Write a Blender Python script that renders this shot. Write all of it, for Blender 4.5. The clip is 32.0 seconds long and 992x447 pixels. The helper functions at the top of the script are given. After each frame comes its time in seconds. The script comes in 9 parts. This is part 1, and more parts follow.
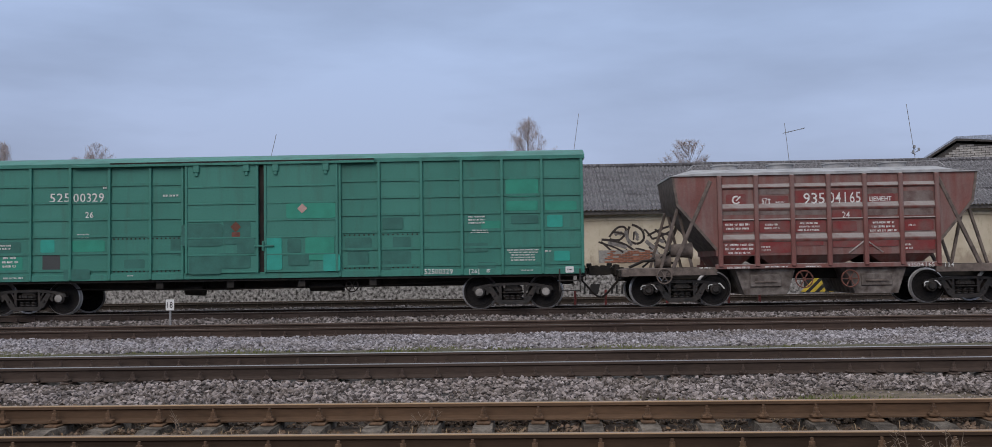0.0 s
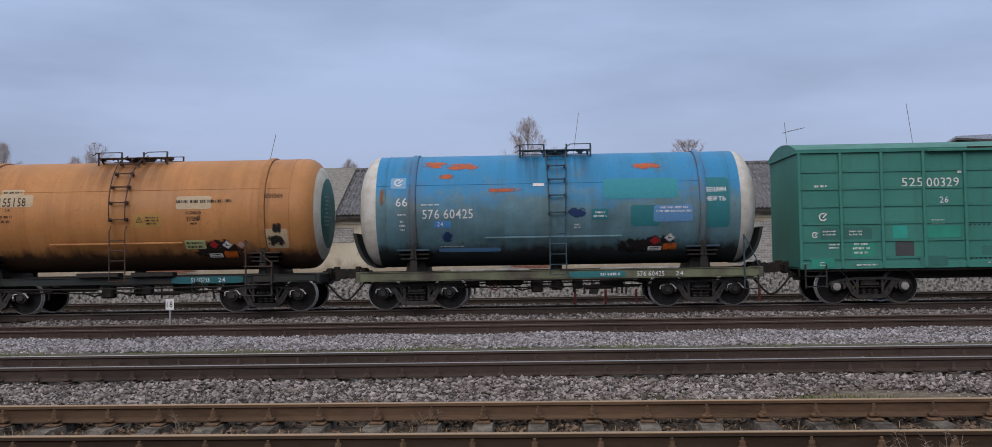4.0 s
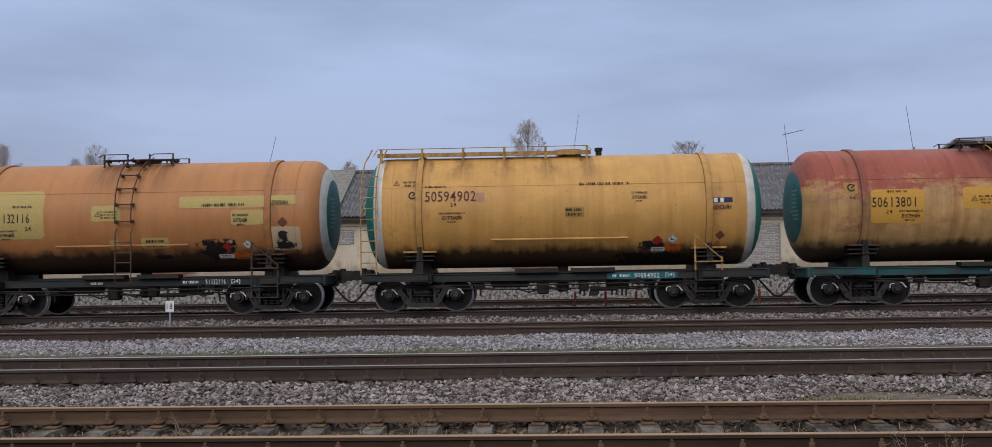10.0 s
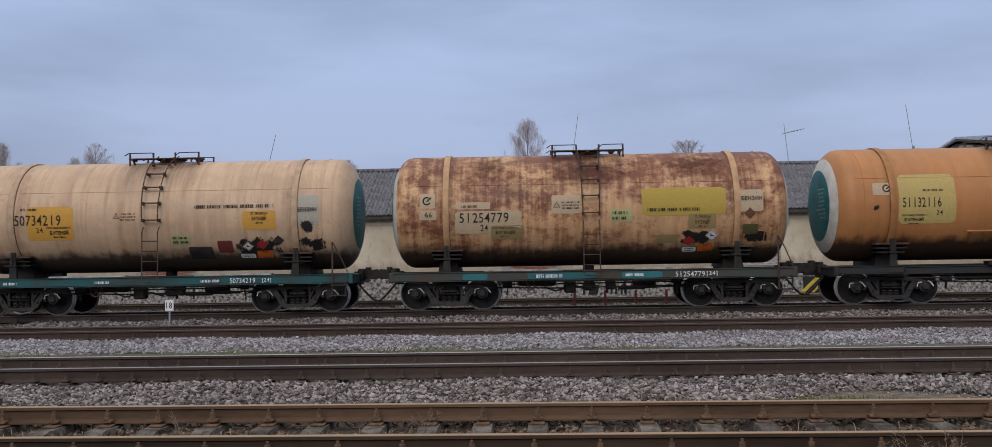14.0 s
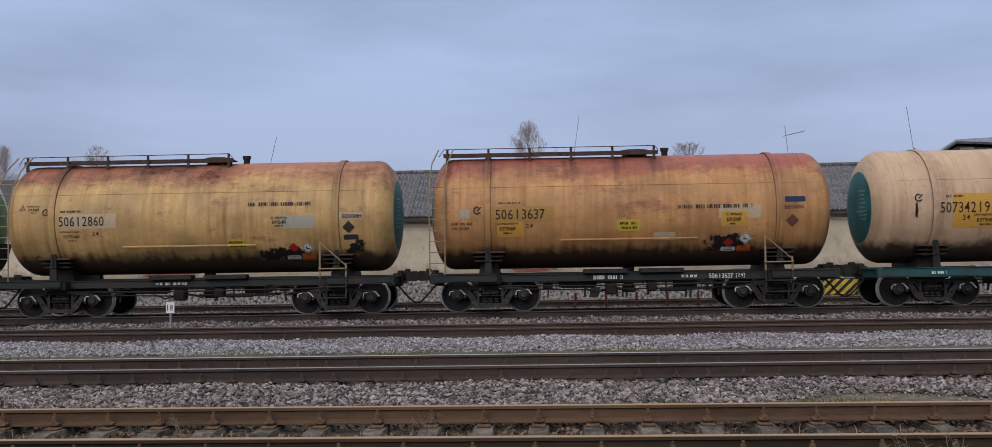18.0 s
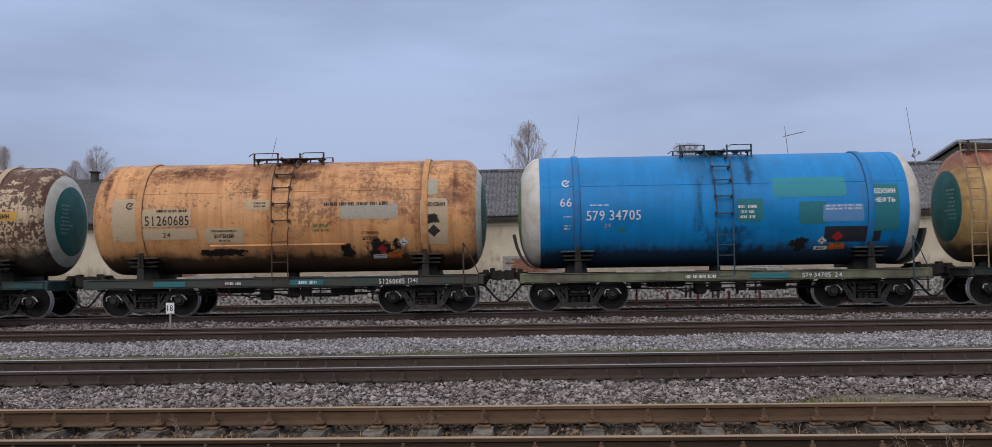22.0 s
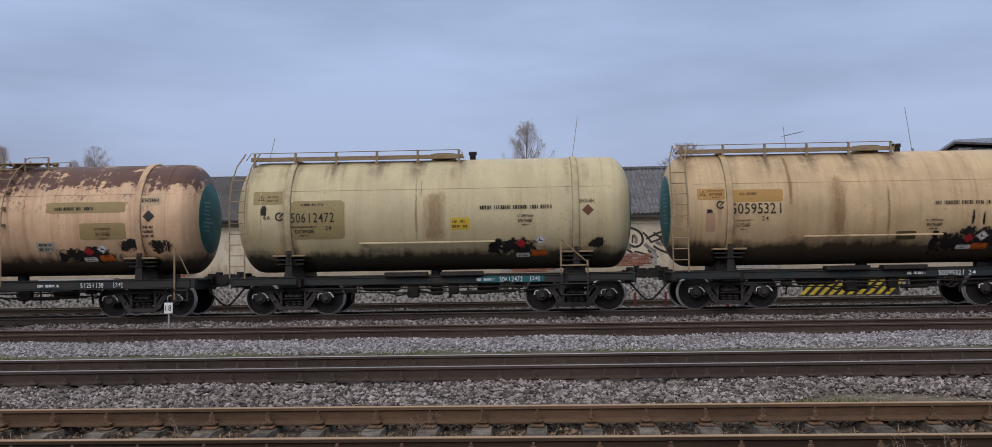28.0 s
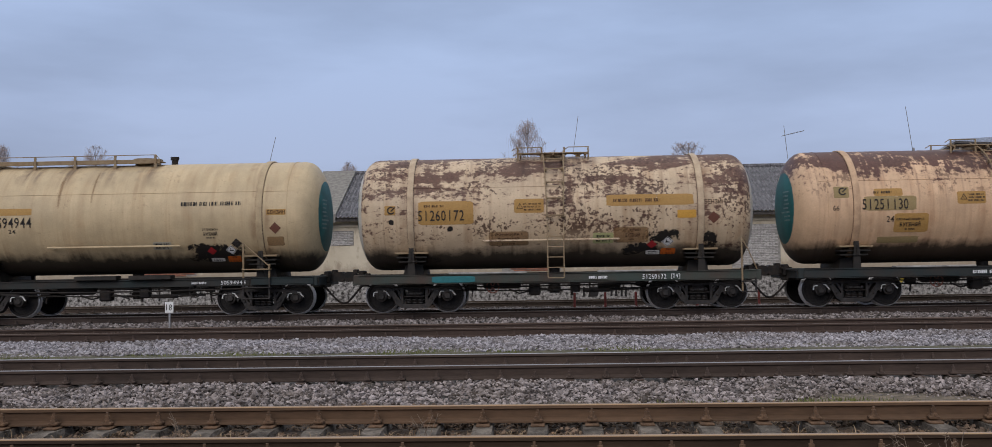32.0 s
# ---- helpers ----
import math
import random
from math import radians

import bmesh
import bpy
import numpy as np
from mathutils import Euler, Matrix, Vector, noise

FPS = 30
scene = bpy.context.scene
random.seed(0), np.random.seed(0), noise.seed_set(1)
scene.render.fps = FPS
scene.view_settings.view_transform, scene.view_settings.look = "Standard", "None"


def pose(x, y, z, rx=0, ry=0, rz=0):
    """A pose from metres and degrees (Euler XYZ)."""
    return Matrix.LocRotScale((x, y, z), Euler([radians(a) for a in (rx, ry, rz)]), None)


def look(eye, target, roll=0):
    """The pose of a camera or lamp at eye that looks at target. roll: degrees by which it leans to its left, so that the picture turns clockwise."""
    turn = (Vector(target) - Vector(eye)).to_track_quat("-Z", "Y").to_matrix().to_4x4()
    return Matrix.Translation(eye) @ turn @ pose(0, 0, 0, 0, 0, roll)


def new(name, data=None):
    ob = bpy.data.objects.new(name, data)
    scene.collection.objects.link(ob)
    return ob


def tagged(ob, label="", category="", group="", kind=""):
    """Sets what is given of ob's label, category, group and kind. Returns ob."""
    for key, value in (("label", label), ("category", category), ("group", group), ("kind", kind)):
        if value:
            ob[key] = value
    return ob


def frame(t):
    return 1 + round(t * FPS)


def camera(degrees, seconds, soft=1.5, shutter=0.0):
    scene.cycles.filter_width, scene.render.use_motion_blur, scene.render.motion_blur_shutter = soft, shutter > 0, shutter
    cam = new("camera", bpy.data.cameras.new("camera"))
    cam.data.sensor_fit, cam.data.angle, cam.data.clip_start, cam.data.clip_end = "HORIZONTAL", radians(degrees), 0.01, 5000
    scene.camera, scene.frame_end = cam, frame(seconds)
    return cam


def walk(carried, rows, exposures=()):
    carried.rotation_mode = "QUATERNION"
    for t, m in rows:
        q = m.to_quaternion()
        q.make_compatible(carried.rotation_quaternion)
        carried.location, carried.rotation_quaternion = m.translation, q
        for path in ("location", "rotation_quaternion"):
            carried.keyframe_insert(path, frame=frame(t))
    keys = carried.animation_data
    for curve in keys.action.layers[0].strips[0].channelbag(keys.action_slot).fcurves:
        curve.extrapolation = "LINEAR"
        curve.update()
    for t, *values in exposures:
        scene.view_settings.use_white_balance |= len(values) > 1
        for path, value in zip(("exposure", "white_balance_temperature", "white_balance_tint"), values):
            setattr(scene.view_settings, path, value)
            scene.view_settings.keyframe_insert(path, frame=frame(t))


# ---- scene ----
cam = camera(54.68, 32.0, soft=0.4, shutter=0.1)

# The camera stands beside the tracks; only the hand's small sway turns it.
EYE = (0.0, 0.0, 1.23)
LENS = 1516.5


def aim(right, down):
    """The camera's pose, with the picture's sway to the right and down."""
    yaw, pitch = 0.03152 + right / LENS, 0.04441 + down / LENS
    way = Vector((-math.sin(yaw) * math.cos(pitch), math.cos(yaw) * math.cos(pitch), math.sin(pitch)))
    return look(EYE, Vector(EYE) + way * 10, -0.886)


walk(cam, [(t, aim(a, b)) for t, a, b in (
    (0, 1.1, -1.6), (1, 0.5, -1.9), (2, 1.0, -2.5), (3, 0.6, -2.4), (3.5, 1.1, -2.4), (5.5, -0.2, -2.0), (6, -0.0, -1.7), (7, 0.2, -1.1), (8, 0.3, -0.5), (9, 0.3, 0.8), (10, 0.8, 0.7), (11, 0.7, 0.7), (12, 0.3, 0.8), (13, 0.0, 0.0), (14, 0.2, -0.8), (14.5, 0.4, -0.9), (16.5, 0.0, 0.7), (17, 0.1, 1.1), (18, 1.5, 2.8), (19, 1.6, 4.2), (20, 1.3, 3.8), (21, 1.4, 3.6), (22, 1.4, 3.6), (23, 1.5, 3.3), (24, 0.2, 3.0), (25, -0.1, 2.9), (25.5, -0.2, 2.4), (27.5, -1.1, 3.5), (28, -0.9, 3.3), (29, -0.2, 2.8), (30, 0.0, 2.9), (31, -0.1, 2.6), (32, 0.1, 2.3))])

# How far the train has come, every half second.
RUN = (0.00, 2.94, 5.83, 8.74, 11.67, 14.61, 17.60, 20.56, 23.58, 26.62, 29.68, 32.73, 35.76, 38.78, 41.82, 44.86, 47.91, 50.98, 54.06, 57.16, 60.23, 63.34, 66.44, 69.55, 72.69, 75.84, 78.99, 82.15, 85.31, 88.49, 91.64, 94.78, 97.93, 101.09, 104.28, 107.53, 110.75, 114.04, 117.49, 120.78, 124.06, 127.38, 130.87, 134.20, 137.54, 140.86, 144.22, 147.57, 150.91, 154.27, 157.68, 161.09, 164.50, 167.92, 171.35, 174.78, 178.22, 181.68, 185.16, 188.63, 192.10, 195.58, 199.09, 202.38, 205.93)


def run(t):
    """The train's way along the track at t seconds."""
    i = min(int(t * 2), len(RUN) - 2)
    a = t * 2 - i
    p0, p1, p2, p3 = RUN[max(i - 1, 0)], RUN[i], RUN[i + 1], RUN[min(i + 2, len(RUN) - 1)]
    if i == 0:
        p0 = 2 * p1 - p2
    if i == len(RUN) - 2:
        p3 = 2 * p2 - p1
    return p1 + 0.5 * a * (p2 - p0 + a * (2 * p0 - 5 * p1 + 4 * p2 - p3 + a * (3 * (p1 - p2) + p3 - p0)))


# ---- sky and light ----
world = bpy.data.worlds.new("overcast_sky")
scene.world = world
world.use_nodes = True
wt = world.node_tree
wt.nodes.clear()


def wnode(kind, **sets):
    n = wt.nodes.new(kind)
    for key, value in sets.items():
        n.inputs[key.replace("_", " ")].default_value = value
    return n


w_co = wt.nodes.new("ShaderNodeTexCoord")
w_map = wnode("ShaderNodeMapping")
w_map.inputs["Scale"].default_value = (1.0, 1.0, 4.2)
w_noise = wnode("ShaderNodeTexNoise", Scale=1.7, Detail=6.0, Roughness=0.52)
w_ramp = wt.nodes.new("ShaderNodeValToRGB")
w_ramp.color_ramp.elements[0].position, w_ramp.color_ramp.elements[1].position = 0.36, 0.66
w_ramp.color_ramp.elements[0].color = (0.272, 0.342, 0.518, 1)
w_ramp.color_ramp.elements[1].color = (0.416, 0.524, 0.785, 1)
w_sky = wt.nodes.new("ShaderNodeTexSky")
w_sky.sky_type, w_sky.sun_disc = "NISHITA", False
w_sky.sun_elevation, w_sky.sun_rotation = radians(32), radians(200)
w_gain = wt.nodes.new("ShaderNodeMixRGB")
w_gain.blend_type = "MULTIPLY"
w_gain.inputs[0].default_value, w_gain.inputs[2].default_value = 1.0, (0.08, 0.08, 0.08, 1)
w_mix = wt.nodes.new("ShaderNodeMixRGB")
w_mix.inputs[0].default_value = 0.92
w_back = wnode("ShaderNodeBackground", Strength=1.0)
w_out = wt.nodes.new("ShaderNodeOutputWorld")
wt.links.new(w_co.outputs["Generated"], w_map.inputs[0])
wt.links.new(w_map.outputs[0], w_noise.inputs["Vector"])
wt.links.new(w_noise.outputs["Fac"], w_ramp.inputs[0])
wt.links.new(w_sky.outputs[0], w_gain.inputs[1])
wt.links.new(w_gain.outputs[0], w_mix.inputs[1])
wt.links.new(w_ramp.outputs[0], w_mix.inputs[2])
# an overcast sky is brighter and greyer towards the zenith
w_sep = wt.nodes.new("ShaderNodeSeparateXYZ")
w_rise = wnode("ShaderNodeMapRange")
w_rise.inputs["From Min"].default_value, w_rise.inputs["From Max"].default_value = 0.30, 1.0
w_high = wt.nodes.new("ShaderNodeMixRGB")
w_high.inputs[2].default_value = (1.12, 1.14, 1.18, 1)
wt.links.new(w_co.outputs["Generated"], w_sep.inputs[0])
wt.links.new(w_sep.outputs[2], w_rise.inputs["Value"])
wt.links.new(w_rise.outputs[0], w_high.inputs[0])
# and a little duller in the haze over the roofs
w_low = wnode("ShaderNodeMapRange")
w_low.inputs["From Min"].default_value, w_low.inputs["From Max"].default_value = 0.02, 0.24
w_haze = wt.nodes.new("ShaderNodeMixRGB")
w_haze.inputs[1].default_value, w_haze.inputs[2].default_value = (0.94, 0.855, 0.81, 1), (1.08, 1.08, 1.06, 1)
w_dull = wt.nodes.new("ShaderNodeMixRGB")
w_dull.blend_type = "MULTIPLY"
w_dull.inputs[0].default_value = 1.0
wt.links.new(w_sep.outputs[2], w_low.inputs["Value"])
wt.links.new(w_low.outputs[0], w_haze.inputs[0])
wt.links.new(w_mix.outputs[0], w_dull.inputs[1])
wt.links.new(w_haze.outputs[0], w_dull.inputs[2])
wt.links.new(w_dull.outputs[0], w_high.inputs[1])
wt.links.new(w_high.outputs[0], w_back.inputs[0])
wt.links.new(w_back.outputs[0], w_out.inputs[0])

sun = new("sun", bpy.data.lights.new("sun", "SUN"))
sun.data.energy, sun.data.angle, sun.data.color = 1.38, radians(40), (1.0, 0.90, 0.82)
sun.matrix_world = look((-20, -45, 44), (0, 20, 0))

# ---- materials ----


def mat(name, color, rough=0.7, metal=0.0, vary=0.25, scale=6.0, bump=0.15, bscale=60.0, tint=None, rand=0.0, spec=0.3):
    """A surface with its colour varied at two scales, and fine relief. tint: the colour of its stains."""
    m = bpy.data.materials.new(name)
    m.use_nodes = True
    nt = m.node_tree
    b = nt.nodes["Principled BSDF"]
    b.inputs["Roughness"].default_value, b.inputs["Metallic"].default_value = rough, metal
    b.inputs["Specular IOR Level"].default_value = spec
    co = nt.nodes.new("ShaderNodeTexCoord")
    n1, n2 = nt.nodes.new("ShaderNodeTexNoise"), nt.nodes.new("ShaderNodeTexNoise")
    n1.inputs["Scale"].default_value, n1.inputs["Detail"].default_value = scale, 6
    n2.inputs["Scale"].default_value, n2.inputs["Detail"].default_value = bscale, 3
    add = nt.nodes.new("ShaderNodeVectorMath")
    info = nt.nodes.new("ShaderNodeObjectInfo")
    nt.links.new(co.outputs["Object"], add.inputs[0])
    sc = nt.nodes.new("ShaderNodeMath")
    sc.operation, sc.inputs[1].default_value = "MULTIPLY", 37.0
    nt.links.new(info.outputs["Random"], sc.inputs[0])
    nt.links.new(sc.outputs[0], add.inputs[1])
    nt.links.new(add.outputs[0], n1.inputs["Vector"])
    nt.links.new(add.outputs[0], n2.inputs["Vector"])
    r = nt.nodes.new("ShaderNodeValToRGB")
    lo = tint if tint else [c * (1 - 1.6 * vary) for c in color]
    r.color_ramp.elements[0].position, r.color_ramp.elements[1].position = 0.33, 0.62
    r.color_ramp.elements[0].color = (*[max(0, c) for c in lo], 1)
    r.color_ramp.elements[1].color = (*color, 1)
    nt.links.new(n1.outputs["Fac"], r.inputs[0])
    fine = nt.nodes.new("ShaderNodeMixRGB")
    fine.blend_type = "MULTIPLY"
    fine.inputs[0].default_value = 0.8 * vary + 0.1
    nt.links.new(r.outputs[0], fine.inputs[1])
    gr = nt.nodes.new("ShaderNodeValToRGB")
    gr.color_ramp.elements[0].position, gr.color_ramp.elements[1].position = 0.3, 0.7
    gr.color_ramp.elements[0].color, gr.color_ramp.elements[1].color = (0.45, 0.45, 0.45, 1), (1.25, 1.25, 1.25, 1)
    nt.links.new(n2.outputs["Fac"], gr.inputs[0])
    nt.links.new(gr.outputs[0], fine.inputs[2])
    last = fine.outputs[0]
    if rand:
        hs = nt.nodes.new("ShaderNodeHueSaturation")
        mr = nt.nodes.new("ShaderNodeMapRange")
        mr.inputs["To Min"].default_value, mr.inputs["To Max"].default_value = 1 - rand, 1 + rand
        nt.links.new(info.outputs["Random"], mr.inputs["Value"])
        nt.links.new(mr.outputs[0], hs.inputs["Value"])
        nt.links.new(last, hs.inputs["Color"])
        last = hs.outputs[0]
    nt.links.new(last, b.inputs["Base Color"])
    if bump:
        bp = nt.nodes.new("ShaderNodeBump")
        bp.inputs["Strength"].default_value, bp.inputs["Distance"].default_value = bump, 0.02
        nt.links.new(n2.outputs["Fac"], bp.inputs["Height"])
        nt.links.new(bp.outputs[0], b.inputs["Normal"])
    return m


class Nodes:
    """A few words for building a node material."""

    def __init__(self, name, rough=0.6):
        self.m = bpy.data.materials.new(name)
        self.m.use_nodes = True
        self.t = self.m.node_tree
        self.b = self.t.nodes["Principled BSDF"]
        self.b.inputs["Roughness"].default_value = rough
        self.b.inputs["Specular IOR Level"].default_value = 0.3
        self.co = self.t.nodes.new("ShaderNodeTexCoord").outputs["Object"]
        sep = self.t.nodes.new("ShaderNodeSeparateXYZ")
        self.t.links.new(self.co, sep.inputs[0])
        self.x, self.y, self.z = sep.outputs

    def put(self, socket, value):
        if isinstance(value, (int, float)):
            socket.default_value = value
        elif isinstance(value, tuple):
            socket.default_value = (*value, 1) if len(value) == 3 and socket.type == "RGBA" else value
        else:
            self.t.links.new(value, socket)

    def noise(self, scale, stretch=(1, 1, 1), seed=0.0, detail=5, rough=0.55):
        mp = self.t.nodes.new("ShaderNodeMapping")
        mp.inputs["Scale"].default_value, mp.inputs["Location"].default_value = stretch, (seed, seed * 1.7, seed * 0.6)
        self.t.links.new(self.co, mp.inputs[0])
        n = self.t.nodes.new("ShaderNodeTexNoise")
        n.inputs["Scale"].default_value, n.inputs["Detail"].default_value, n.inputs["Roughness"].default_value = scale, detail, rough
        self.t.links.new(mp.outputs[0], n.inputs["Vector"])
        return n.outputs["Fac"]

    def math(self, op, a, b=0.0):
        n = self.t.nodes.new("ShaderNodeMath")
        n.operation = op
        self.put(n.inputs[0], a), self.put(n.inputs[1], b)
        return n.outputs[0]

    def step(self, v, lo, hi, a=0.0, b=1.0):
        n = self.t.nodes.new("ShaderNodeMapRange")
        n.inputs["From Min"].default_value, n.inputs["From Max"].default_value = lo, hi
        n.inputs["To Min"].default_value, n.inputs["To Max"].default_value = a, b
        self.put(n.inputs["Value"], v)
        return n.outputs[0]

    def mix(self, fac, a, b, how="MIX"):
        n = self.t.nodes.new("ShaderNodeMixRGB")
        n.blend_type = how
        self.put(n.inputs[0], fac), self.put(n.inputs[1], a), self.put(n.inputs[2], b)
        return n.outputs[0]

    def done(self, color, height=None, strength=0.2, rough=None):
        self.put(self.b.inputs["Base Color"], color)
        if rough is not None:
            self.put(self.b.inputs["Roughness"], rough)
        if height is not None:
            bp = self.t.nodes.new("ShaderNodeBump")
            bp.inputs["Strength"].default_value, bp.inputs["Distance"].default_value = strength, 0.02
            self.put(bp.inputs["Height"], height)
            self.t.links.new(bp.outputs[0], self.b.inputs["Normal"])
        return self.m


RUST = (0.085, 0.032, 0.016)
BANDS = {}


def tank_paint(name, base, seed, top=None, rust=None, dirt=0.35, oil_shade=0.9, oil_shade_z=1.74, oil_shade_color=(0.016, 0.013, 0.012), fade=0.2, grime=(0.52, 0.38, 0.28), drips=0.0, bands=0.6, specks=0.4, wide=0.8, dots=None, soot=(0.0, 1.05, 3.25, 0.8)):
    """Weathered tank paint. top: (colour, z0, z1, edge), a second coat above; rust: (z0, z1, spread at z0, spread at
    z1, edge, broad scale, flake scale, colour), rust breaking through; streaks of grime; oily spill and painted-in
    shade along the belly. wide: how the rust is drawn out along the tank; dots: (amount, z0, z1), clusters of small
    flaked spots; soot: (middle, half width, lowest z, amount), the grime that runs down from the platform."""
    n = Nodes(name, 0.55)
    n.b.inputs["Specular IOR Level"].default_value = 0.34
    base = tuple(min(0.75, c * 1.15) for c in base)
    big, fine = n.noise(0.8, (1, 1, 1.4), seed), n.noise(30, (1, 1, 1), seed + 5, 4)
    soft = n.noise(2.6, (1, 1, 0.8), seed + 31, 6, 0.6)
    streak = n.noise(2.4, (1.9, 0.1, 0.10), seed + 9, 5, 0.6)
    color = n.mix(n.step(n.math("ADD", big, n.math("MULTIPLY", soft, 0.6)), 0.6, 1.0), tuple(c * (1 - fade) for c in base), tuple(min(1, c * (1 + 0.35 * fade)) for c in base))

    def spread(z0, z1, b0, b1, edge, s1, s2, k):
        m = n.math("ADD", n.step(n.noise(s1, (wide, 0.8, 1.5), seed + k, 5), 0.3, 0.7, 0, 0.5), n.step(n.noise(s2, (0.35 + 0.8 * wide, 1, 1.1), seed + k + 4, 8, 0.74), 0.3, 0.7, 0, 0.5))
        if drips:
            m = n.math("ADD", m, n.step(n.noise(3.8, (2.2, 0.1, 0.14), seed + k + 8, 5), 0.3, 0.7, -drips, drips))
        return n.step(n.math("ADD", m, n.step(n.z, z0, z1, b0, b1)), 0.5, 0.5 + edge)
    if top:
        color = n.mix(spread(top[1], top[2], -0.6, 0.6, top[3], 0.9, 4.0, 13), color, top[0])
    run = n.math("MULTIPLY", n.math("MULTIPLY", n.step(streak, 0.46, 0.70), n.step(soft, 0.36, 0.60, 0.15, 1.0)), dirt)
    color = n.mix(run, color, n.mix(1.0, color, grime, "MULTIPLY"))
    if rust:
        f = spread(*rust[:7], 47)
        wash = spread(rust[0] - 0.15, rust[1] - 0.1, rust[2] + 0.06, rust[3] + 0.08, rust[4] + 0.30, rust[5], rust[6], 47)
        tone = n.mix(n.step(fine, 0.35, 0.65), tuple(c * 0.75 for c in rust[7]), tuple(min(1, c * 1.7) for c in rust[7]))
        color = n.mix(n.math("MULTIPLY", wash, 0.38), color, tuple(min(1, c * 2.4) for c in rust[7]))
        color = n.mix(n.math("MULTIPLY", f, 0.93), color, tone)
        drip = n.math("MULTIPLY", n.step(n.noise(3.4, (2.6, 0.1, 0.12), seed + 77, 4), 0.55, 0.7), n.step(n.z, 1.6, rust[1], 0.05, 0.4))
        color = n.mix(drip, color, tuple(min(1, c * 1.8) for c in rust[7]))
    # rust runs down beside the two bands, and the paint is pitted with small dark chips
    beside = n.math("ABSOLUTE", n.math("SUBTRACT", n.math("ABSOLUTE", n.x), 3.98))
    seep = n.math("MULTIPLY", n.step(n.math("ADD", beside, n.step(soft, 0.3, 0.7, 0.22, -0.22)), 0.34, 0.06), n.step(streak, 0.36, 0.62, 0.15, 1.0))
    color = n.mix(n.math("MULTIPLY", seep, bands), color, n.mix(0.75, color, (0.11, 0.045, 0.024)))
    chip = n.step(n.math("ADD", n.noise(9, (1, 1, 0.8), seed + 61, 4, 0.7), n.math("MULTIPLY", n.math("SUBTRACT", big, 0.5), 0.35)), 0.63, 0.68)
    color = n.mix(n.math("MULTIPLY", chip, specks * 0.55), color, (0.075, 0.036, 0.022))
    if dots:
        heap = n.math("MULTIPLY", n.math("SUBTRACT", n.noise(1.0, (0.8, 1, 1.2), seed + 91, 3), 0.5), 0.9)
        spot = n.math("MULTIPLY", n.step(n.math("ADD", n.noise(12, (1, 1, 0.8), seed + 93, 3, 0.6), heap), 0.60, 0.645), n.step(n.z, dots[1], dots[2]))
        color = n.mix(n.math("MULTIPLY", spot, dots[0]), color, (0.060, 0.025, 0.016))
    if soot:
        under = n.math("MULTIPLY", n.step(n.math("ABSOLUTE", n.math("SUBTRACT", n.x, soot[0])), soot[1] + 0.35, soot[1] - 0.25), n.step(n.z, soot[2], soot[2] + (0.55 if soot[1] > 2 else 0.95)))
        if soot[1] > 2:
            # under a long walkway they hang below its posts, 1.172 m apart
            at = n.math("DIVIDE", n.math("ADD", n.x, 5.13), 1.172)
            gap = n.math("MULTIPLY", n.math("ABSOLUTE", n.math("SUBTRACT", at, n.math("ROUND", at))), 1.172)
            under = n.math("MULTIPLY", under, n.step(n.math("ADD", gap, n.step(soft, 0.3, 0.7, -0.22, 0.22)), 0.36, 0.08, 0.15, 1.0))
        under = n.math("MULTIPLY", under, n.step(n.noise(2.9, (1.9, 0.1, 0.12), seed + 83, 6, 0.65), 0.32, 0.58))
        color = n.mix(n.math("MULTIPLY", under, soot[3]), color, n.mix(1.0, color, (0.26, 0.21, 0.22), "MULTIPLY"))
    # belly darkening: oily stains with the underside's shade put into the colour
    if oil_shade:
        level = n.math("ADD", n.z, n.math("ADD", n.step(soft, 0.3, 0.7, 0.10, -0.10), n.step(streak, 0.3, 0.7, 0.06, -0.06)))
        color = n.mix(n.math("MULTIPLY", n.step(level, oil_shade_z + 0.10, oil_shade_z - 0.14), oil_shade), color, oil_shade_color)
    color = n.mix(0.4, color, n.mix(n.step(fine, 0.3, 0.7), (0.78, 0.78, 0.78), (1.10, 1.10, 1.10)), "MULTIPLY")
    # the bands were painted anew and rust from their edges
    BANDS[n.m.name] = n.m if top else mat(name + "_band", tuple(c * 0.86 for c in base), 0.6, 0, 0.25, 4.5, 0.1, 50, tint=tuple(c * 0.62 + r * 0.3 for c, r in zip(base, RUST)))
    return n.done(color, n.math("ADD", fine, n.math("MULTIPLY", soft, 1.5)), 0.08, n.step(big, 0.3, 0.7, 0.45, 0.62))


BLACK = mat("grimy_black_metal", (0.011, 0.010, 0.010), 0.75, 0.0, 0.3, 5, 0.2, 50, tint=(0.028, 0.021, 0.016))
DARK = mat("oily_underframe", (0.013, 0.012, 0.011), 0.62, 0.0, 0.3, 4, 0.2, 60, tint=(0.030, 0.024, 0.019))
BOGIE = mat("dusty_cast_steel", (0.012, 0.011, 0.010), 0.5, 0.0, 0.35, 7, 0.25, 70, tint=(0.038, 0.030, 0.026), spec=0.4)
WHITE = mat("chalky_white_paint", (0.72, 0.72, 0.70), 0.7, 0.0, 0.15, 20, 0.05, 90)
CONCRETE = mat("weathered_concrete", (0.24, 0.225, 0.20), 0.9, 0.0, 0.25, 7, 0.4, 60, rand=0.12)
SIGNWHITE = mat("white_sign_enamel", (0.75, 0.75, 0.74), 0.4, 0.0, 0.08, 9, 0.02, 60)
INK = mat("black_lettering", (0.022, 0.02, 0.02), 0.6, 0.0, 0.15, 9, 0.0, 60)
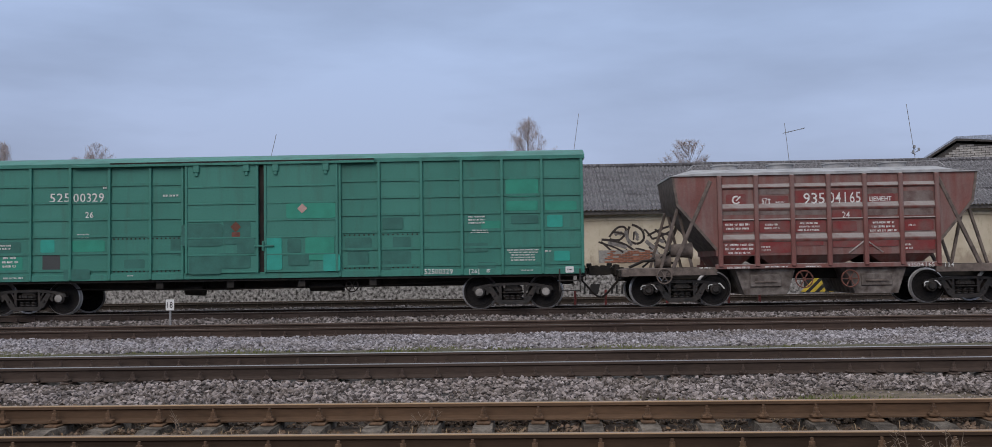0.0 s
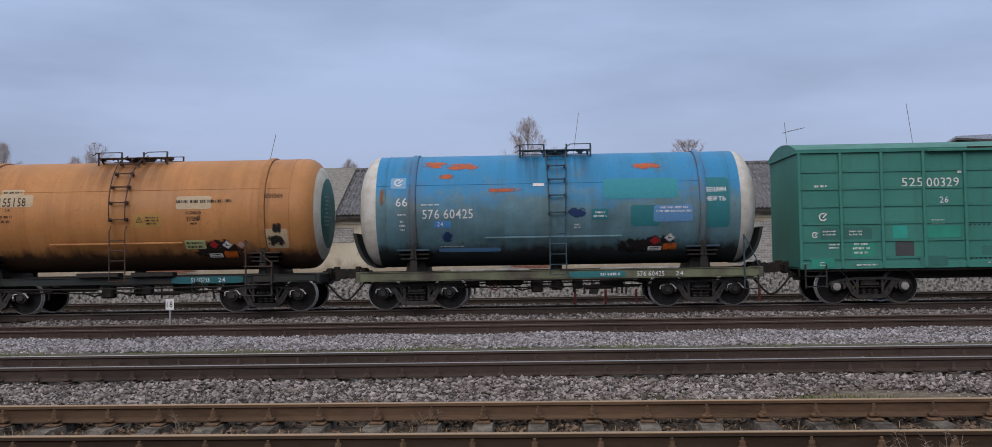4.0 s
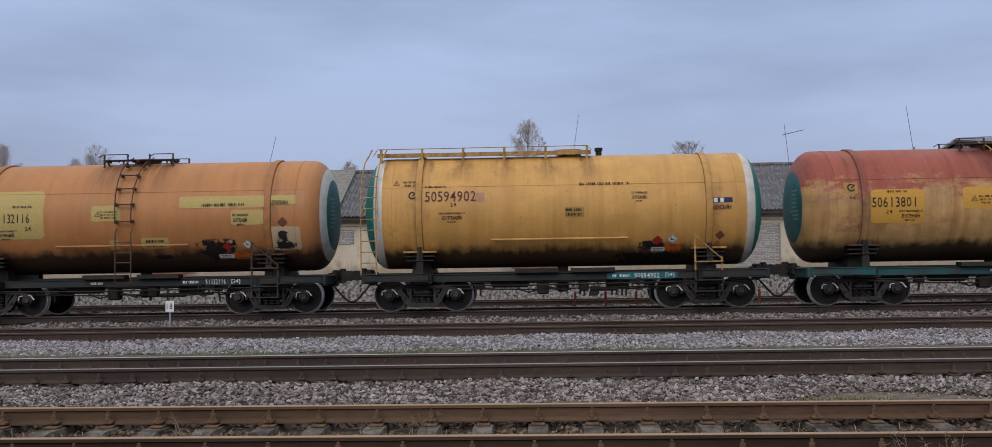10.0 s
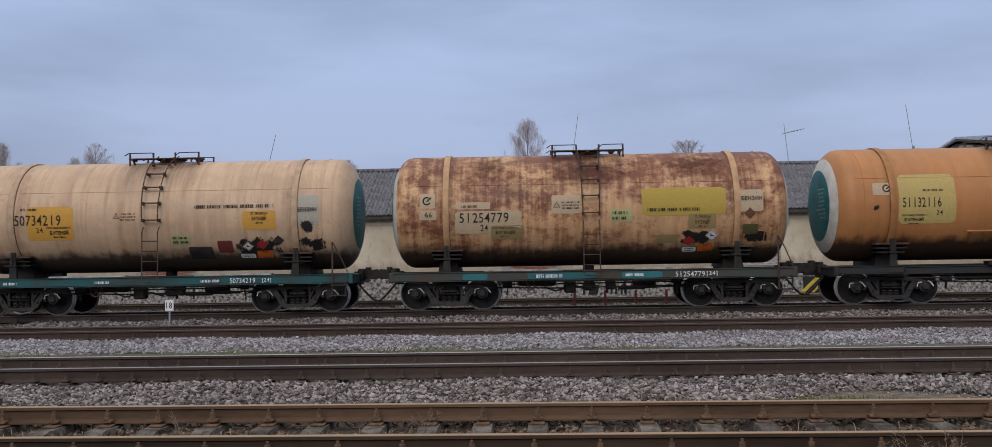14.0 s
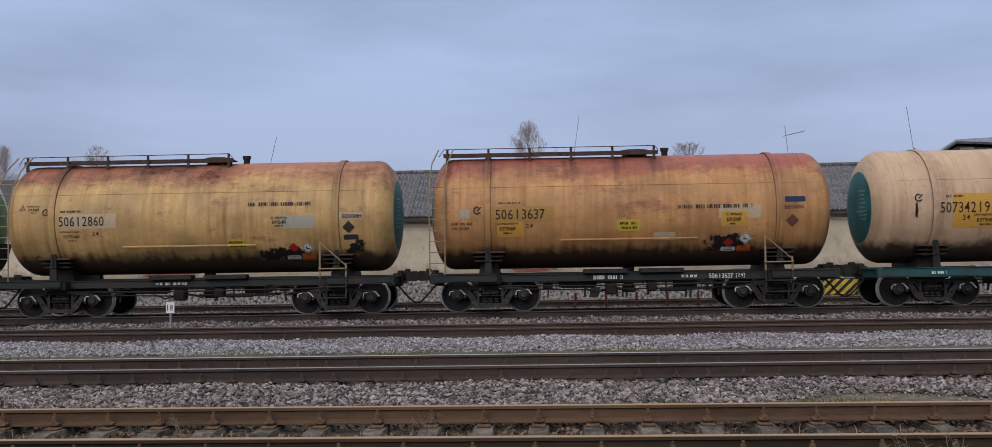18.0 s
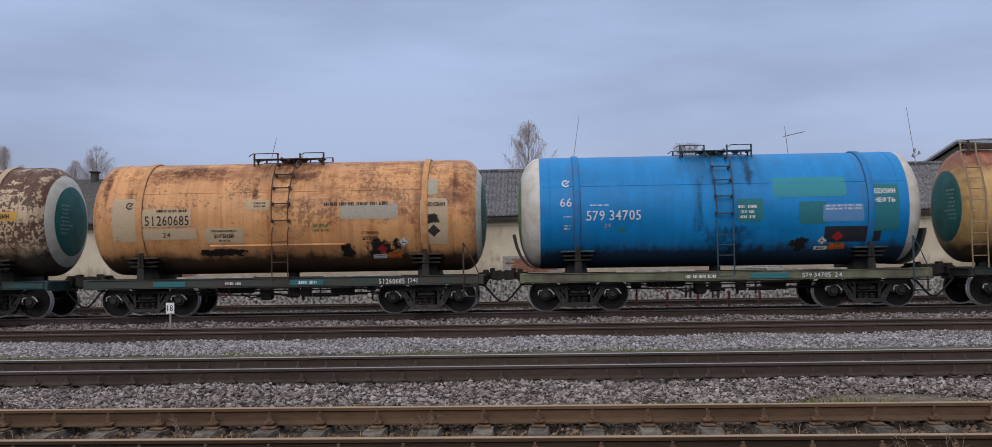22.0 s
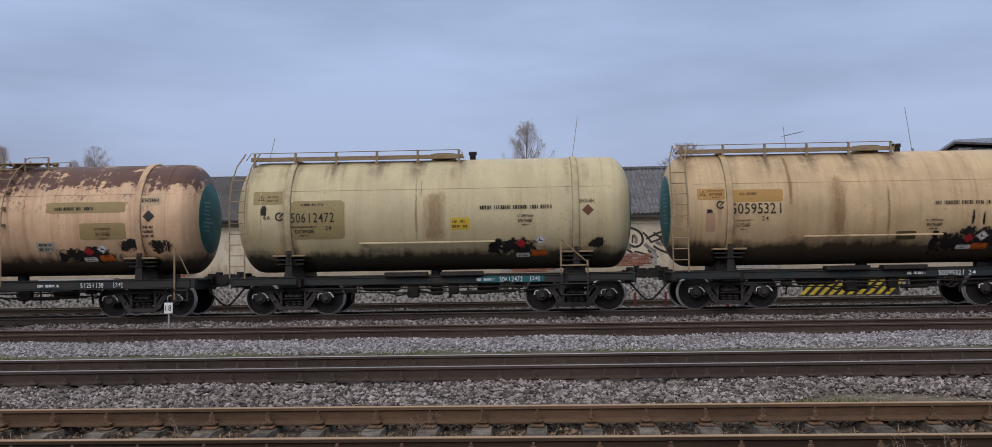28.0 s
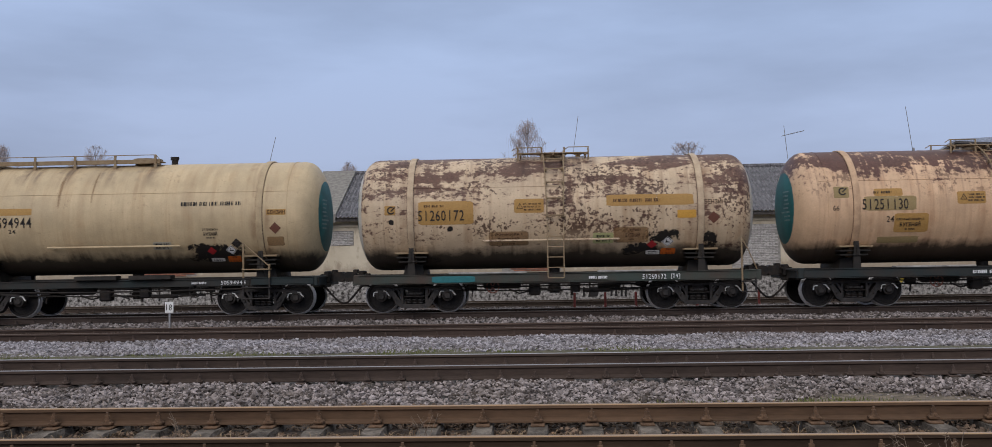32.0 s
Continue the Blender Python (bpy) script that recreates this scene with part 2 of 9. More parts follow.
SLEEPER = mat("stained_concrete_sleeper", (0.165, 0.140, 0.115), 0.92, 0.0, 0.6, 7, 0.9, 38, tint=(0.038, 0.029, 0.021), rand=0.2)
BOARD = mat("pale_board", (0.40, 0.38, 0.36), 0.8, 0, 0.3, 4, 0.15, 60)
TRIMDARK = mat("sooty_brown_steel", (0.075, 0.045, 0.034), 0.75, 0, 0.3, 6, 0.1, 60)

# ---- building words ----
MADE = {}


class Shape:
    """Vertices and faces put together from simple solids."""

    def __init__(self):
        self.v, self.f = [], []

    def add(self, verts, faces):
        o = len(self.v)
        self.v += [tuple(p) for p in verts]
        self.f += [tuple(i + o for i in q) for q in faces]
        return self

    def box(self, x0, x1, y0, y1, z0, z1, c=0.0):
        """A box; c: the width of its chamfered edges."""
        if c <= 0:
            return self.add([(x, y, z) for x in (x0, x1) for y in (y0, y1) for z in (z0, z1)],
                            [(0, 1, 3, 2), (4, 6, 7, 5), (0, 4, 5, 1), (2, 3, 7, 6), (0, 2, 6, 4), (1, 5, 7, 3)])
        return self.rod(((x0 + x1) / 2, (y0 + y1) / 2, z0), ((x0 + x1) / 2, (y0 + y1) / 2, z1), x1 - x0, y1 - y0, c)

    def rod(self, p, q, w, h, c=0.0):
        """A bar of rectangular section w x h from p to q (upright bars: w along x, h along y)."""
        p, q = Vector(p), Vector(q)
        d = (q - p)
        n = d.length
        d.normalize()
        if abs(d.z) > 0.999:
            a, b = Vector((1, 0, 0)), Vector((0, 1, 0))
        else:
            a = d.cross(Vector((0, 0, 1))).normalized()
            b = a.cross(d).normalized()
        c = min(c, w * 0.45, h * 0.45)
        if c <= 0:
            ring = [(-w / 2, -h / 2), (w / 2, -h / 2), (w / 2, h / 2), (-w / 2, h / 2)]
        else:
            u, v = w / 2, h / 2
            ring = [(-u + c, -v), (u - c, -v), (u, -v + c), (u, v - c), (u - c, v), (-u + c, v), (-u, v - c), (-u, -v + c)]
        k = len(ring)
        if c > 0:
            s0, s1 = 1 - 2 * c / w, 1 - 2 * c / h
            rows = [(0, s0, s1), (c, 1, 1), (n - c, 1, 1), (n, s0, s1)]
        else:
            rows = [(0, 1, 1), (n, 1, 1)]
        verts = [p + d * t + a * x * sx + b * y * sy for t, sx, sy in rows for x, y in ring]
        faces = [tuple(reversed(range(k)))]
        for r in range(len(rows) - 1):
            faces += [(r * k + i, r * k + (i + 1) % k, (r + 1) * k + (i + 1) % k, (r + 1) * k + i) for i in range(k)]
        faces.append(tuple((len(rows) - 1) * k + i for i in range(k)))
        return self.add(verts, faces)

    def pipe(self, pts, r, n=8, caps=True):
        """A round tube along points."""
        pts = [Vector(p) for p in pts]
        rings, last = [], None
        for i, p in enumerate(pts):
            d = (pts[min(i + 1, len(pts) - 1)] - pts[max(i - 1, 0)]).normalized()
            if last is None:
                a = d.cross(Vector((0, 0, 1)) if abs(d.z) < 0.9 else Vector((1, 0, 0))).normalized()
            else:
                a = (last - d * last.dot(d)).normalized()
            last = a
            b = d.cross(a)
            rr = r[i] if isinstance(r, (list, tuple)) else r
            rings += [p + (a * math.cos(2 * math.pi * k / n) + b * math.sin(2 * math.pi * k / n)) * rr for k in range(n)]
        faces = [(i * n + k, i * n + (k + 1) % n, (i + 1) * n + (k + 1) % n, (i + 1) * n + k) for i in range(len(pts) - 1) for k in range(n)]
        if caps:
            faces += [tuple(reversed(range(n))), tuple((len(pts) - 1) * n + k for k in range(n))]
        return self.add(rings, faces)

    def lathe(self, profile, n=48, axis="x", centre=(0, 0, 0)):
        """Turns (along, radius) points about an axis."""
        verts = []
        for s, r in profile:
            for k in range(n):
                a = 2 * math.pi * k / n
                u, w = r * math.cos(a), r * math.sin(a)
                q = {"x": (s, u, w), "y": (w, s, u), "z": (u, w, s)}[axis]
                verts.append((q[0] + centre[0], q[1] + centre[1], q[2] + centre[2]))
        m = len(profile)
        faces = [(i * n + k, i * n + (k + 1) % n, (i + 1) * n + (k + 1) % n, (i + 1) * n + k) for i in range(m - 1) for k in range(n)]
        if profile[0][1] > 1e-4:
            faces.append(tuple(reversed(range(n))))
        if profile[-1][1] > 1e-4:
            faces.append(tuple((m - 1) * n + k for k in range(n)))
        return self.add(verts, faces)

    def slab(self, outline, y0, y1):
        """An outline in x and z, given thickness from y0 to y1."""
        k = len(outline)
        verts = [(x, y, z) for y in (y0, y1) for x, z in outline]
        faces = [tuple(range(k)), tuple(reversed(range(k, 2 * k)))]
        faces += [(i, i + k, (i + 1) % k + k, (i + 1) % k) for i in range(k)]
        return self.add(verts, faces)

    def mesh(self, name, smooth=True):
        me = bpy.data.meshes.new(name)
        me.from_pydata(self.v, [], self.f)
        bm = bmesh.new()
        bm.from_mesh(me)
        bmesh.ops.recalc_face_normals(bm, faces=bm.faces)
        bm.to_mesh(me)
        bm.free()
        if smooth:
            me.polygons.foreach_set("use_smooth", [True] * len(me.polygons))
            me.set_sharp_from_angle(angle=radians(38))
        me.materials.append(None)
        return me


def part(name, shape, material, parent=None, label="", at=None, key=None, smooth=True):
    """Links a shape as one mesh object under a thing or a part. key: alike parts share one mesh; shape may be a function that makes it."""
    if key is not None and key in MADE:
        me = MADE[key]
    else:
        me = (shape() if callable(shape) else shape)
        if isinstance(me, Shape):
            me = me.mesh(name, smooth)
        if key is not None:
            MADE[key] = me
    ob = new(name, me)
    ob.material_slots[0].link = "OBJECT"
    ob.material_slots[0].material = material
    if parent is not None:
        ob.parent = parent
    if at is not None:
        ob.matrix_basis = at
    if label:
        ob["label"] = label
    return ob


def thing(name, label, category, group="", kind="", at=None):
    ob = new(name)
    ob.empty_display_size = 0.2
    if at is not None:
        ob.matrix_basis = at
    return tagged(ob, label, category, group, kind)


GLYPHS = {}


def learn_letters(chars):
    """Turns each letter that the place needs into flat vertices and faces, once."""
    cu = bpy.data.curves.new("lettering", "FONT")
    ob = new("lettering", cu)
    cu.resolution_u = 2
    for c in chars:
        cu.offset = 0.004 if c in "0123456789[]" else 0.030
        cu.body = c
        me = bpy.data.meshes.new_from_object(ob.evaluated_get(bpy.context.evaluated_depsgraph_get()))
        co = np.array([v.co[:2] for v in me.vertices])
        co[:, 0] -= co[:, 0].min()
        GLYPHS[c] = (co, [tuple(p.vertices) for p in me.polygons], float(co[:, 0].max()))
        bpy.data.meshes.remove(me)
    bpy.data.objects.remove(ob)
    bpy.data.curves.remove(cu)


learn_letters("0123456789[].АБВГЕЖЗИЙКМНОПРСТУФЦЧЫЬЯт")


def letters(body, height, width=None):
    """A word as flat vertices and faces in x and z, centred, of that height; width squeezes or widens it."""
    v, f, x = [], [], 0.0
    for c in body:
        if c == " ":
            x += 0.30
            continue
        co, faces, w = GLYPHS[c]
        o = sum(len(q) for q in v)
        pad = (0.56 - w) / 2 if c == "1" else 0.0
        v.append(co + np.array((x + pad, 0)))
        f += [tuple(i + o for i in q) for q in faces]
        x += w + 2 * pad + 0.10
    co = np.concatenate(v)
    lo, hi = co.min(0), co.max(0)
    co = (co - (lo + hi) / 2) * (height / max(0.3, hi[1] - lo[1]))
    if width:
        co[:, 0] *= width / max(1e-3, co[:, 0].max() - co[:, 0].min())
    return co, f


def bars(lines, height, width, gap=0.45):
    """Writing that cannot be read: rows of word-long bars, as flat vertices and faces."""
    rng = random.Random(int(lines * 1000 + width * 977 + height * 131))
    v, f = [], []
    step = height / lines
    for i in range(lines):
        z = height / 2 - step * (i + 0.5)
        h = step * (1 - gap) / 2
        w = width * rng.uniform(0.72, 1.0) / 2
        x = -w
        while x < w - 0.02:
            n = min(w, x + h * rng.uniform(3, 9))
            b = x
            while b < n - 1e-4:
                e = min(n, b + h * rng.uniform(0.7, 1.5))
                o = len(v)
                g = h * rng.choice((0.25, 0.42, 0.6)) if e - b > h * 0.65 else 0.0
                v += [(b, z - h), (e - g, z - h), (e - g, z + h), (b, z + h)]
                f.append((o, o + 1, o + 2, o + 3))
                b = e
            x = n + h * 1.3
    return np.array(v), f


def blob(width, height, ragged=0.12, seed=0, n=40, square=4.0):
    """A hand-painted patch: a rounded oblong with an uneven edge."""
    rng = random.Random(seed)
    ph = [rng.uniform(0, 6.3) for _ in range(5)]
    v = []
    for k in range(n):
        a = 2 * math.pi * k / n
        c, s = math.cos(a), math.sin(a)
        r = (abs(c) ** square + abs(s) ** square) ** (-1 / square)
        r *= 1 + ragged * sum(math.sin((2 * j + 3) * a + ph[j]) / (j + 1.5) for j in range(5)) * 0.7
        v.append((c * r * width / 2, s * r * height / 2))
    return np.array(v), [tuple(range(n))]


def flat(kind_of, x, z, y, lift=0.0):
    """Places flat work on an upright side that faces the camera's side of the track."""
    co, faces = kind_of
    return Shape().add([(x + a, y - lift, z + b) for a, b in co], list(faces))


def wrapped(kind_of, x, z, radius, zc, lift):
    """Lays flat work round the side of a lying tank, cut fine enough to follow its curve."""
    co, faces = kind_of
    bm = bmesh.new()
    vs = [bm.verts.new((a, b, 0)) for a, b in co]
    for q in faces:
        try:
            bm.faces.new([vs[i] for i in q])
        except ValueError:
            pass
    lo, hi = float(co[:, 1].min()), float(co[:, 1].max())
    k = int((hi - lo) / 0.11)
    for i in range(1, k + 1):
        h = lo + (hi - lo) * i / (k + 1)
        bmesh.ops.bisect_plane(bm, geom=bm.verts[:] + bm.edges[:] + bm.faces[:], plane_co=(0, h, 0), plane_no=(0, 1, 0))
    base = math.asin(max(-0.98, min(0.98, (z - zc) / radius)))
    for p in bm.verts:
        a = base + p.co.y / radius
        p.co = (x + p.co.x, -(radius + lift) * math.cos(a), zc + (radius + lift) * math.sin(a))
    s = Shape()
    bm.verts.index_update()
    s.add([p.co[:] for p in bm.verts], [tuple(p.index for p in fc.verts) for fc in bm.faces])
    bm.free()
    return s

# ---- ground and tracks ----
# Rail heads lie at z = 0. Each track: distance of its middle, turn against the train's track, spacing of its sleepers.
TRAIN_Y = 27.87


def ground_material():
    n = Nodes("trackside_ground", 0.95)
    big, fine, grit = n.noise(0.6, seed=2), n.noise(9, seed=4), n.noise(45, seed=6, detail=2)
    wob = n.math("ADD", n.y, n.math("MULTIPLY", n.math("SUBTRACT", fine, 0.5), 1.1))
    soil = n.mix(n.step(fine, 0.35, 0.65), (0.040, 0.029, 0.021), (0.105, 0.077, 0.055))
    # dark tone stands in for the shadowed gaps between the ballast stones
    grey = n.mix(n.step(fine, 0.3, 0.7), (0.026, 0.023, 0.021), (0.080, 0.071, 0.063))
    moss = n.mix(n.step(n.noise(14, seed=9), 0.4, 0.62), (0.070, 0.066, 0.038), (0.140, 0.125, 0.080))
    color = n.mix(n.step(wob, 9.0, 9.8), soil, grey)
    sandy = n.mix(n.step(n.noise(7, seed=13), 0.4, 0.6), (0.105, 0.083, 0.058), (0.19, 0.150, 0.105))
    color = n.mix(n.math("MULTIPLY", n.math("MULTIPLY", n.step(wob, 9.3, 9.8), n.step(wob, 11.1, 10.6)), n.step(n.x, -0.5, 1.2)), color, sandy)
    color = n.mix(n.math("MULTIPLY", n.math("MULTIPLY", n.step(wob, 14.6, 15.2), n.step(wob, 18.6, 17.8)), 0.9), color, moss)
    color = n.mix(n.step(n.y, 21.5, 23.0), color, n.mix(n.step(fine, 0.35, 0.65), (0.035, 0.029, 0.025), (0.090, 0.078, 0.068)))
    color = n.mix(n.step(n.y, 55, 60), color, n.mix(n.step(big, 0.4, 0.6), (0.055, 0.065, 0.028), (0.085, 0.085, 0.045)))
    color = n.mix(0.7, color, n.mix(n.step(grit, 0.3, 0.7), (0.55, 0.55, 0.55), (1.2, 1.2, 1.2)), "MULTIPLY")
    return n.done(color, n.math("ADD", n.math("MULTIPLY", grit, 0.6), fine), 0.8)


def ground():
    """One sheet to the horizon, finer near the tracks."""
    xs = sorted({*np.linspace(-1500, 1500, 13), *np.linspace(-300, 300, 41), *np.linspace(-16, 16, 65)})
    ys = sorted({*np.linspace(-600, 2400, 13), *np.linspace(-20, 60, 21), *np.linspace(5, 39, 103)})
    v = []
    for y in ys:
        for x in xs:
            z = -0.235
            if 7.2 < y + 0.0169 * x < 8.55:
                z -= 0.035
            if 5 < y < 39 and abs(x) < 17:
                z += 0.03 * noise.noise((x * 0.9, y * 1.3, 0))
            if y >= 39.5 and y < 62:
                z = -0.235
            v.append((x, y, z))
    n = len(xs)
    f = [(j * n + i, j * n + i + 1, (j + 1) * n + i + 1, (j + 1) * n + i) for j in range(len(ys) - 1) for i in range(n - 1)]
    g = part("ground", Shape().add(v, f), ground_material())
    return tagged(g, "brown and grey trackside ground with moss and grit", "ground", kind="structure")


ground()


def rail_shape(length, low=1.0):
    """A flat-bottomed rail: head, web and foot, along x, its head's top at z = 0."""
    half = [(0.0, 0.0), (0.028, -0.001), (0.036, -0.010), (0.0375, -0.036), (0.013, -0.050), (0.010, -0.090), (0.012, -0.135), (0.034, -0.152), (0.075, -0.166), (0.075, -0.180)]
    half = [(a, b * low) for a, b in half]
    ring = [(-a, b) for a, b in half[1:][::-1]] + half
    k = len(ring)
    verts = [(x, a, b) for x in (-length / 2, length / 2) for a, b in ring]
    s = Shape().add(verts, [(i, (i + 1) % k, (i + 1) % k + k, i + k) for i in range(k)] + [tuple(reversed(range(k))), tuple(range(k, 2 * k))])
    return s


def rail_mat(name, head, side, shine=0.55):
    """Rail steel: the running band on top is worn, the sides are rusty."""
    n = Nodes(name, 0.6)
    fine, big = n.noise(40, (0.2, 1, 1), 3), n.noise(1.2, (0.6, 1, 1), 8)
    worn = n.step(n.z, -0.008, -0.002)
    s = n.mix(n.step(big, 0.35, 0.65), tuple(c * 0.7 for c in side), tuple(c * 1.2 for c in side))
    s = n.mix(0.5, s, n.mix(n.step(fine, 0.3, 0.7), (0.6, 0.6, 0.6), (1.25, 1.25, 1.25)), "MULTIPLY")
    n.put(n.b.inputs["Metallic"], n.math("MULTIPLY", worn, shine))
    return n.done(n.mix(worn, s, head), fine, 0.12, n.step(worn, 0, 1, 0.85, 0.38))


def fastening():
    """A rail clip: base plate, clamp, bolt and nut, beside the rail's foot on both sides."""
    s = Shape()
    s.box(-0.062, 0.062, -0.18, 0.18, -0.205, -0.180, 0.008)
    for d in (-1, 1):
        s.box(-0.046, 0.046, min(d * 0.050, d * 0.135), max(d * 0.050, d * 0.135), -0.172, -0.138, 0.010)
        s.pipe([(0, d * 0.10, -0.18), (0, d * 0.10, -0.055)], 0.012, 6)
        s.pipe([(0, d * 0.10, -0.140), (0, d * 0.10, -0.118)], [0.036, 0.030], 8)
        s.pipe([(0, d * 0.10, -0.118), (0, d * 0.10, -0.082)], 0.024, 6)
    return s


def sleeper_shape():
    s = Shape()
    out = [(-1.35, -0.19), (-0.45, -0.19), (-0.30, -0.225), (0.30, -0.225), (0.45, -0.19), (1.35, -0.19)]
    v = []
    for y, z in out:
        for x, d in ((-0.13, -0.20), (-0.085, 0.0), (0.085, 0.0), (0.13, -0.20)):
            v.append((x, y, z + d))
    f = [tuple((i * 4 + a, i * 4 + b, i * 4 + 4 + b, i * 4 + 4 + a)) for i in range(5) for a, b in ((0, 1), (1, 2), (2, 3), (3, 0))]
    return s.add(v, f + [(0, 1, 2, 3), (23, 22, 21, 20)])


GAUGE = 0.797


def track(y, turn, spacing, shift, head, side, near, label, low=1.0, darkened=False, shine=0.55):
    """One track: two rails on sleepers. near: how far along it each sleeper and clip is made."""
    t = thing("railway_track", label, "railway track", "tracks of the station", "structure", pose(0, y, 0, 0, 0, turn))
    steel = rail_mat("rail_steel", head, side, shine)
    clip = mat("rusty_clip", tuple(c * 1.5 for c in side), 0.85, 0, 0.3, 20, 0.2, 90)
    for d in (-1, 1):
        # near rail copy: missing sky shine and darker side put into the colour
        part("rail", lambda: rail_shape(620, low), steel if d > 0 else rail_mat("near_rail_steel", head if darkened else tuple(c * 0.6 for c in head), tuple(c * (0.42 if darkened else 0.95) for c in side), shine if darkened else shine * 0.4), t, at=pose(0, d * GAUGE, 0), key="rail%.2f" % low)
    rng = random.Random(int(y * 10))
    for i in range(-int(near / spacing), int(near / spacing) + 1):
        x = i * spacing + shift + rng.uniform(-0.02, 0.02)
        sl = part("sleeper", sleeper_shape, SLEEPER, t, at=pose(x, 0, -0.012 + 0.18 * (1 - low), 0, 0, rng.uniform(-1, 1)), key="sleeper")
        for d in (-1, 1):
            part("rail_clip", fastening, clip, sl, at=pose(0, d * GAUGE, 0.012), key="clip")
    far = Shape()
    for i in range(-int(150 / spacing), int(150 / spacing) + 1):
        x = i * spacing + shift
        if abs(x) > near + spacing * 0.5:
            far.box(x - 0.12, x + 0.12, -1.35, 1.35, -0.30, -0.20)
    tagged(part("far_sleepers", far, SLEEPER, t, smooth=False), kind="stuff")
    return t


track(7.875, -0.967, 0.4865, 0.06, (0.38, 0.245, 0.135), (0.098, 0.058, 0.034), 6.0, "disused track with tan rusted rails on concrete sleepers", 0.84, True)
track(13.005, -0.062, 0.4285, 0.1, (0.42, 0.42, 0.44), (0.056, 0.039, 0.031), 8.5, "running track with bright worn rails on concrete sleepers", 1.0, False, 0.8)
track(20.495, -0.129, 0.52, 0.2, (0.15, 0.105, 0.08), (0.058, 0.039, 0.031), 12.5, "siding with dull brown rails half sunk in ballast", 1.0, False, 0.1)
track(TRAIN_Y, 0.0, 0.54, 0.0, (0.24, 0.23, 0.22), (0.046, 0.033, 0.028), 16.0, "track under the freight train with dark oily rails")
track(35.1, 0.0, 0.54, 0.0, (0.22, 0.17, 0.13), (0.060, 0.044, 0.034), 18.0, "rusty loading track along the goods platform")


def stones(name, label, bands, size, per_m2, color, seed, tint, thin=False):
    """Crushed stone in bands (y0, y1, height at each, x reach, turn), every stone a rough lump of its own."""
    rng = np.random.default_rng(seed)
    ico = [(-1, 0, -.6), (1, 0, -.6), (0, 1, -.6), (0, -1, -.6), (.7, .7, .2), (-.7, .7, .2), (-.7, -.7, .2), (.7, -.7, .2), (0, 0, 1)]
    fc = [(3, 1, 7), (1, 4, 7), (1, 2, 4), (2, 5, 4), (2, 0, 5), (0, 6, 5), (0, 3, 6), (3, 7, 6), (7, 4, 8), (4, 5, 8), (5, 6, 8), (6, 7, 8)]
    V, count = [], 0
    base = np.array(ico)
    for y0, y1, h0, h1, reach, turn in bands:
        n = int((y1 - y0) * 2 * reach * per_m2)
        px, py = rng.uniform(-reach, reach, n), rng.uniform(y0, y1, n)
        u = (py - y0) / (y1 - y0)
        if thin:
            # towards one side the heap leaves its foot bare
            keep = u > np.clip((px - 0.8) / 5.0, 0, 0.5) + 0.12 * np.sin(px * 2.1) - 0.12
        pz = h0 + (h1 - h0) * u + 0.018 * np.sin(px * 1.7 + py * 2.3) + rng.uniform(-0.035, 0.035, n)
        sz = size * rng.uniform(0.5, 1.4, n)
        if thin:
            sz, pz = np.where(keep, sz, sz * 0.5), np.where(keep, pz, pz - 0.02)
        q = base[None] * (sz[:, None] * rng.uniform((0.6, 0.5, 0.45), (1.25, 0.9, 0.80), (n, 3)))[:, None] + rng.normal(0, 1, (n, 9, 3)) * (0.16 * sz)[:, None, None]
        ang, tip = rng.uniform(0, 6.28, n), rng.uniform(-0.6, 0.6, n)
        c, s = np.cos(ang)[:, None], np.sin(ang)[:, None]
        x, y = q[..., 0] * c - q[..., 1] * s, q[..., 0] * s + q[..., 1] * c
        z = q[..., 2] + x * tip[:, None] * 0.5
        V.append(np.stack([x + px[:, None], y + (py + turn * px)[:, None], z + pz[:, None]], 2).reshape(-1, 3))
        count += n
    F = (np.array(fc)[None] + 9 * np.arange(count)[:, None, None]).reshape(-1, 3).tolist()
    V = np.concatenate(V)
    me = bpy.data.meshes.new(name)
    me.from_pydata(V.tolist(), [], F)
    me.materials.append(None)
    n = Nodes(name + "_stone", 0.9)
    geo = n.t.nodes.new("ShaderNodeNewGeometry")
    rp = n.t.nodes.new("ShaderNodeValToRGB")
    rp.color_ramp.elements[0].color, rp.color_ramp.elements[1].color = (*tint, 1), (*color, 1)
    n.put(rp.inputs[0], n.math("POWER", geo.outputs["Random Per Island"], 1.3))
    fine = n.noise(70, seed=3, detail=3)
    stain = n.noise(1.1, seed=11)
    c = n.mix(n.step(stain, 0.45, 0.7, 0, 0.45), rp.outputs[0], (0.13, 0.10, 0.075))
    m = n.done(n.mix(0.6, c, n.mix(n.step(fine, 0.3, 0.7), (0.6, 0.6, 0.6), (1.2, 1.2, 1.2)), "MULTIPLY"), fine, 0.3)
    ob = part(name, me, m)
    return tagged(ob, label, "ballast", kind="stuff")


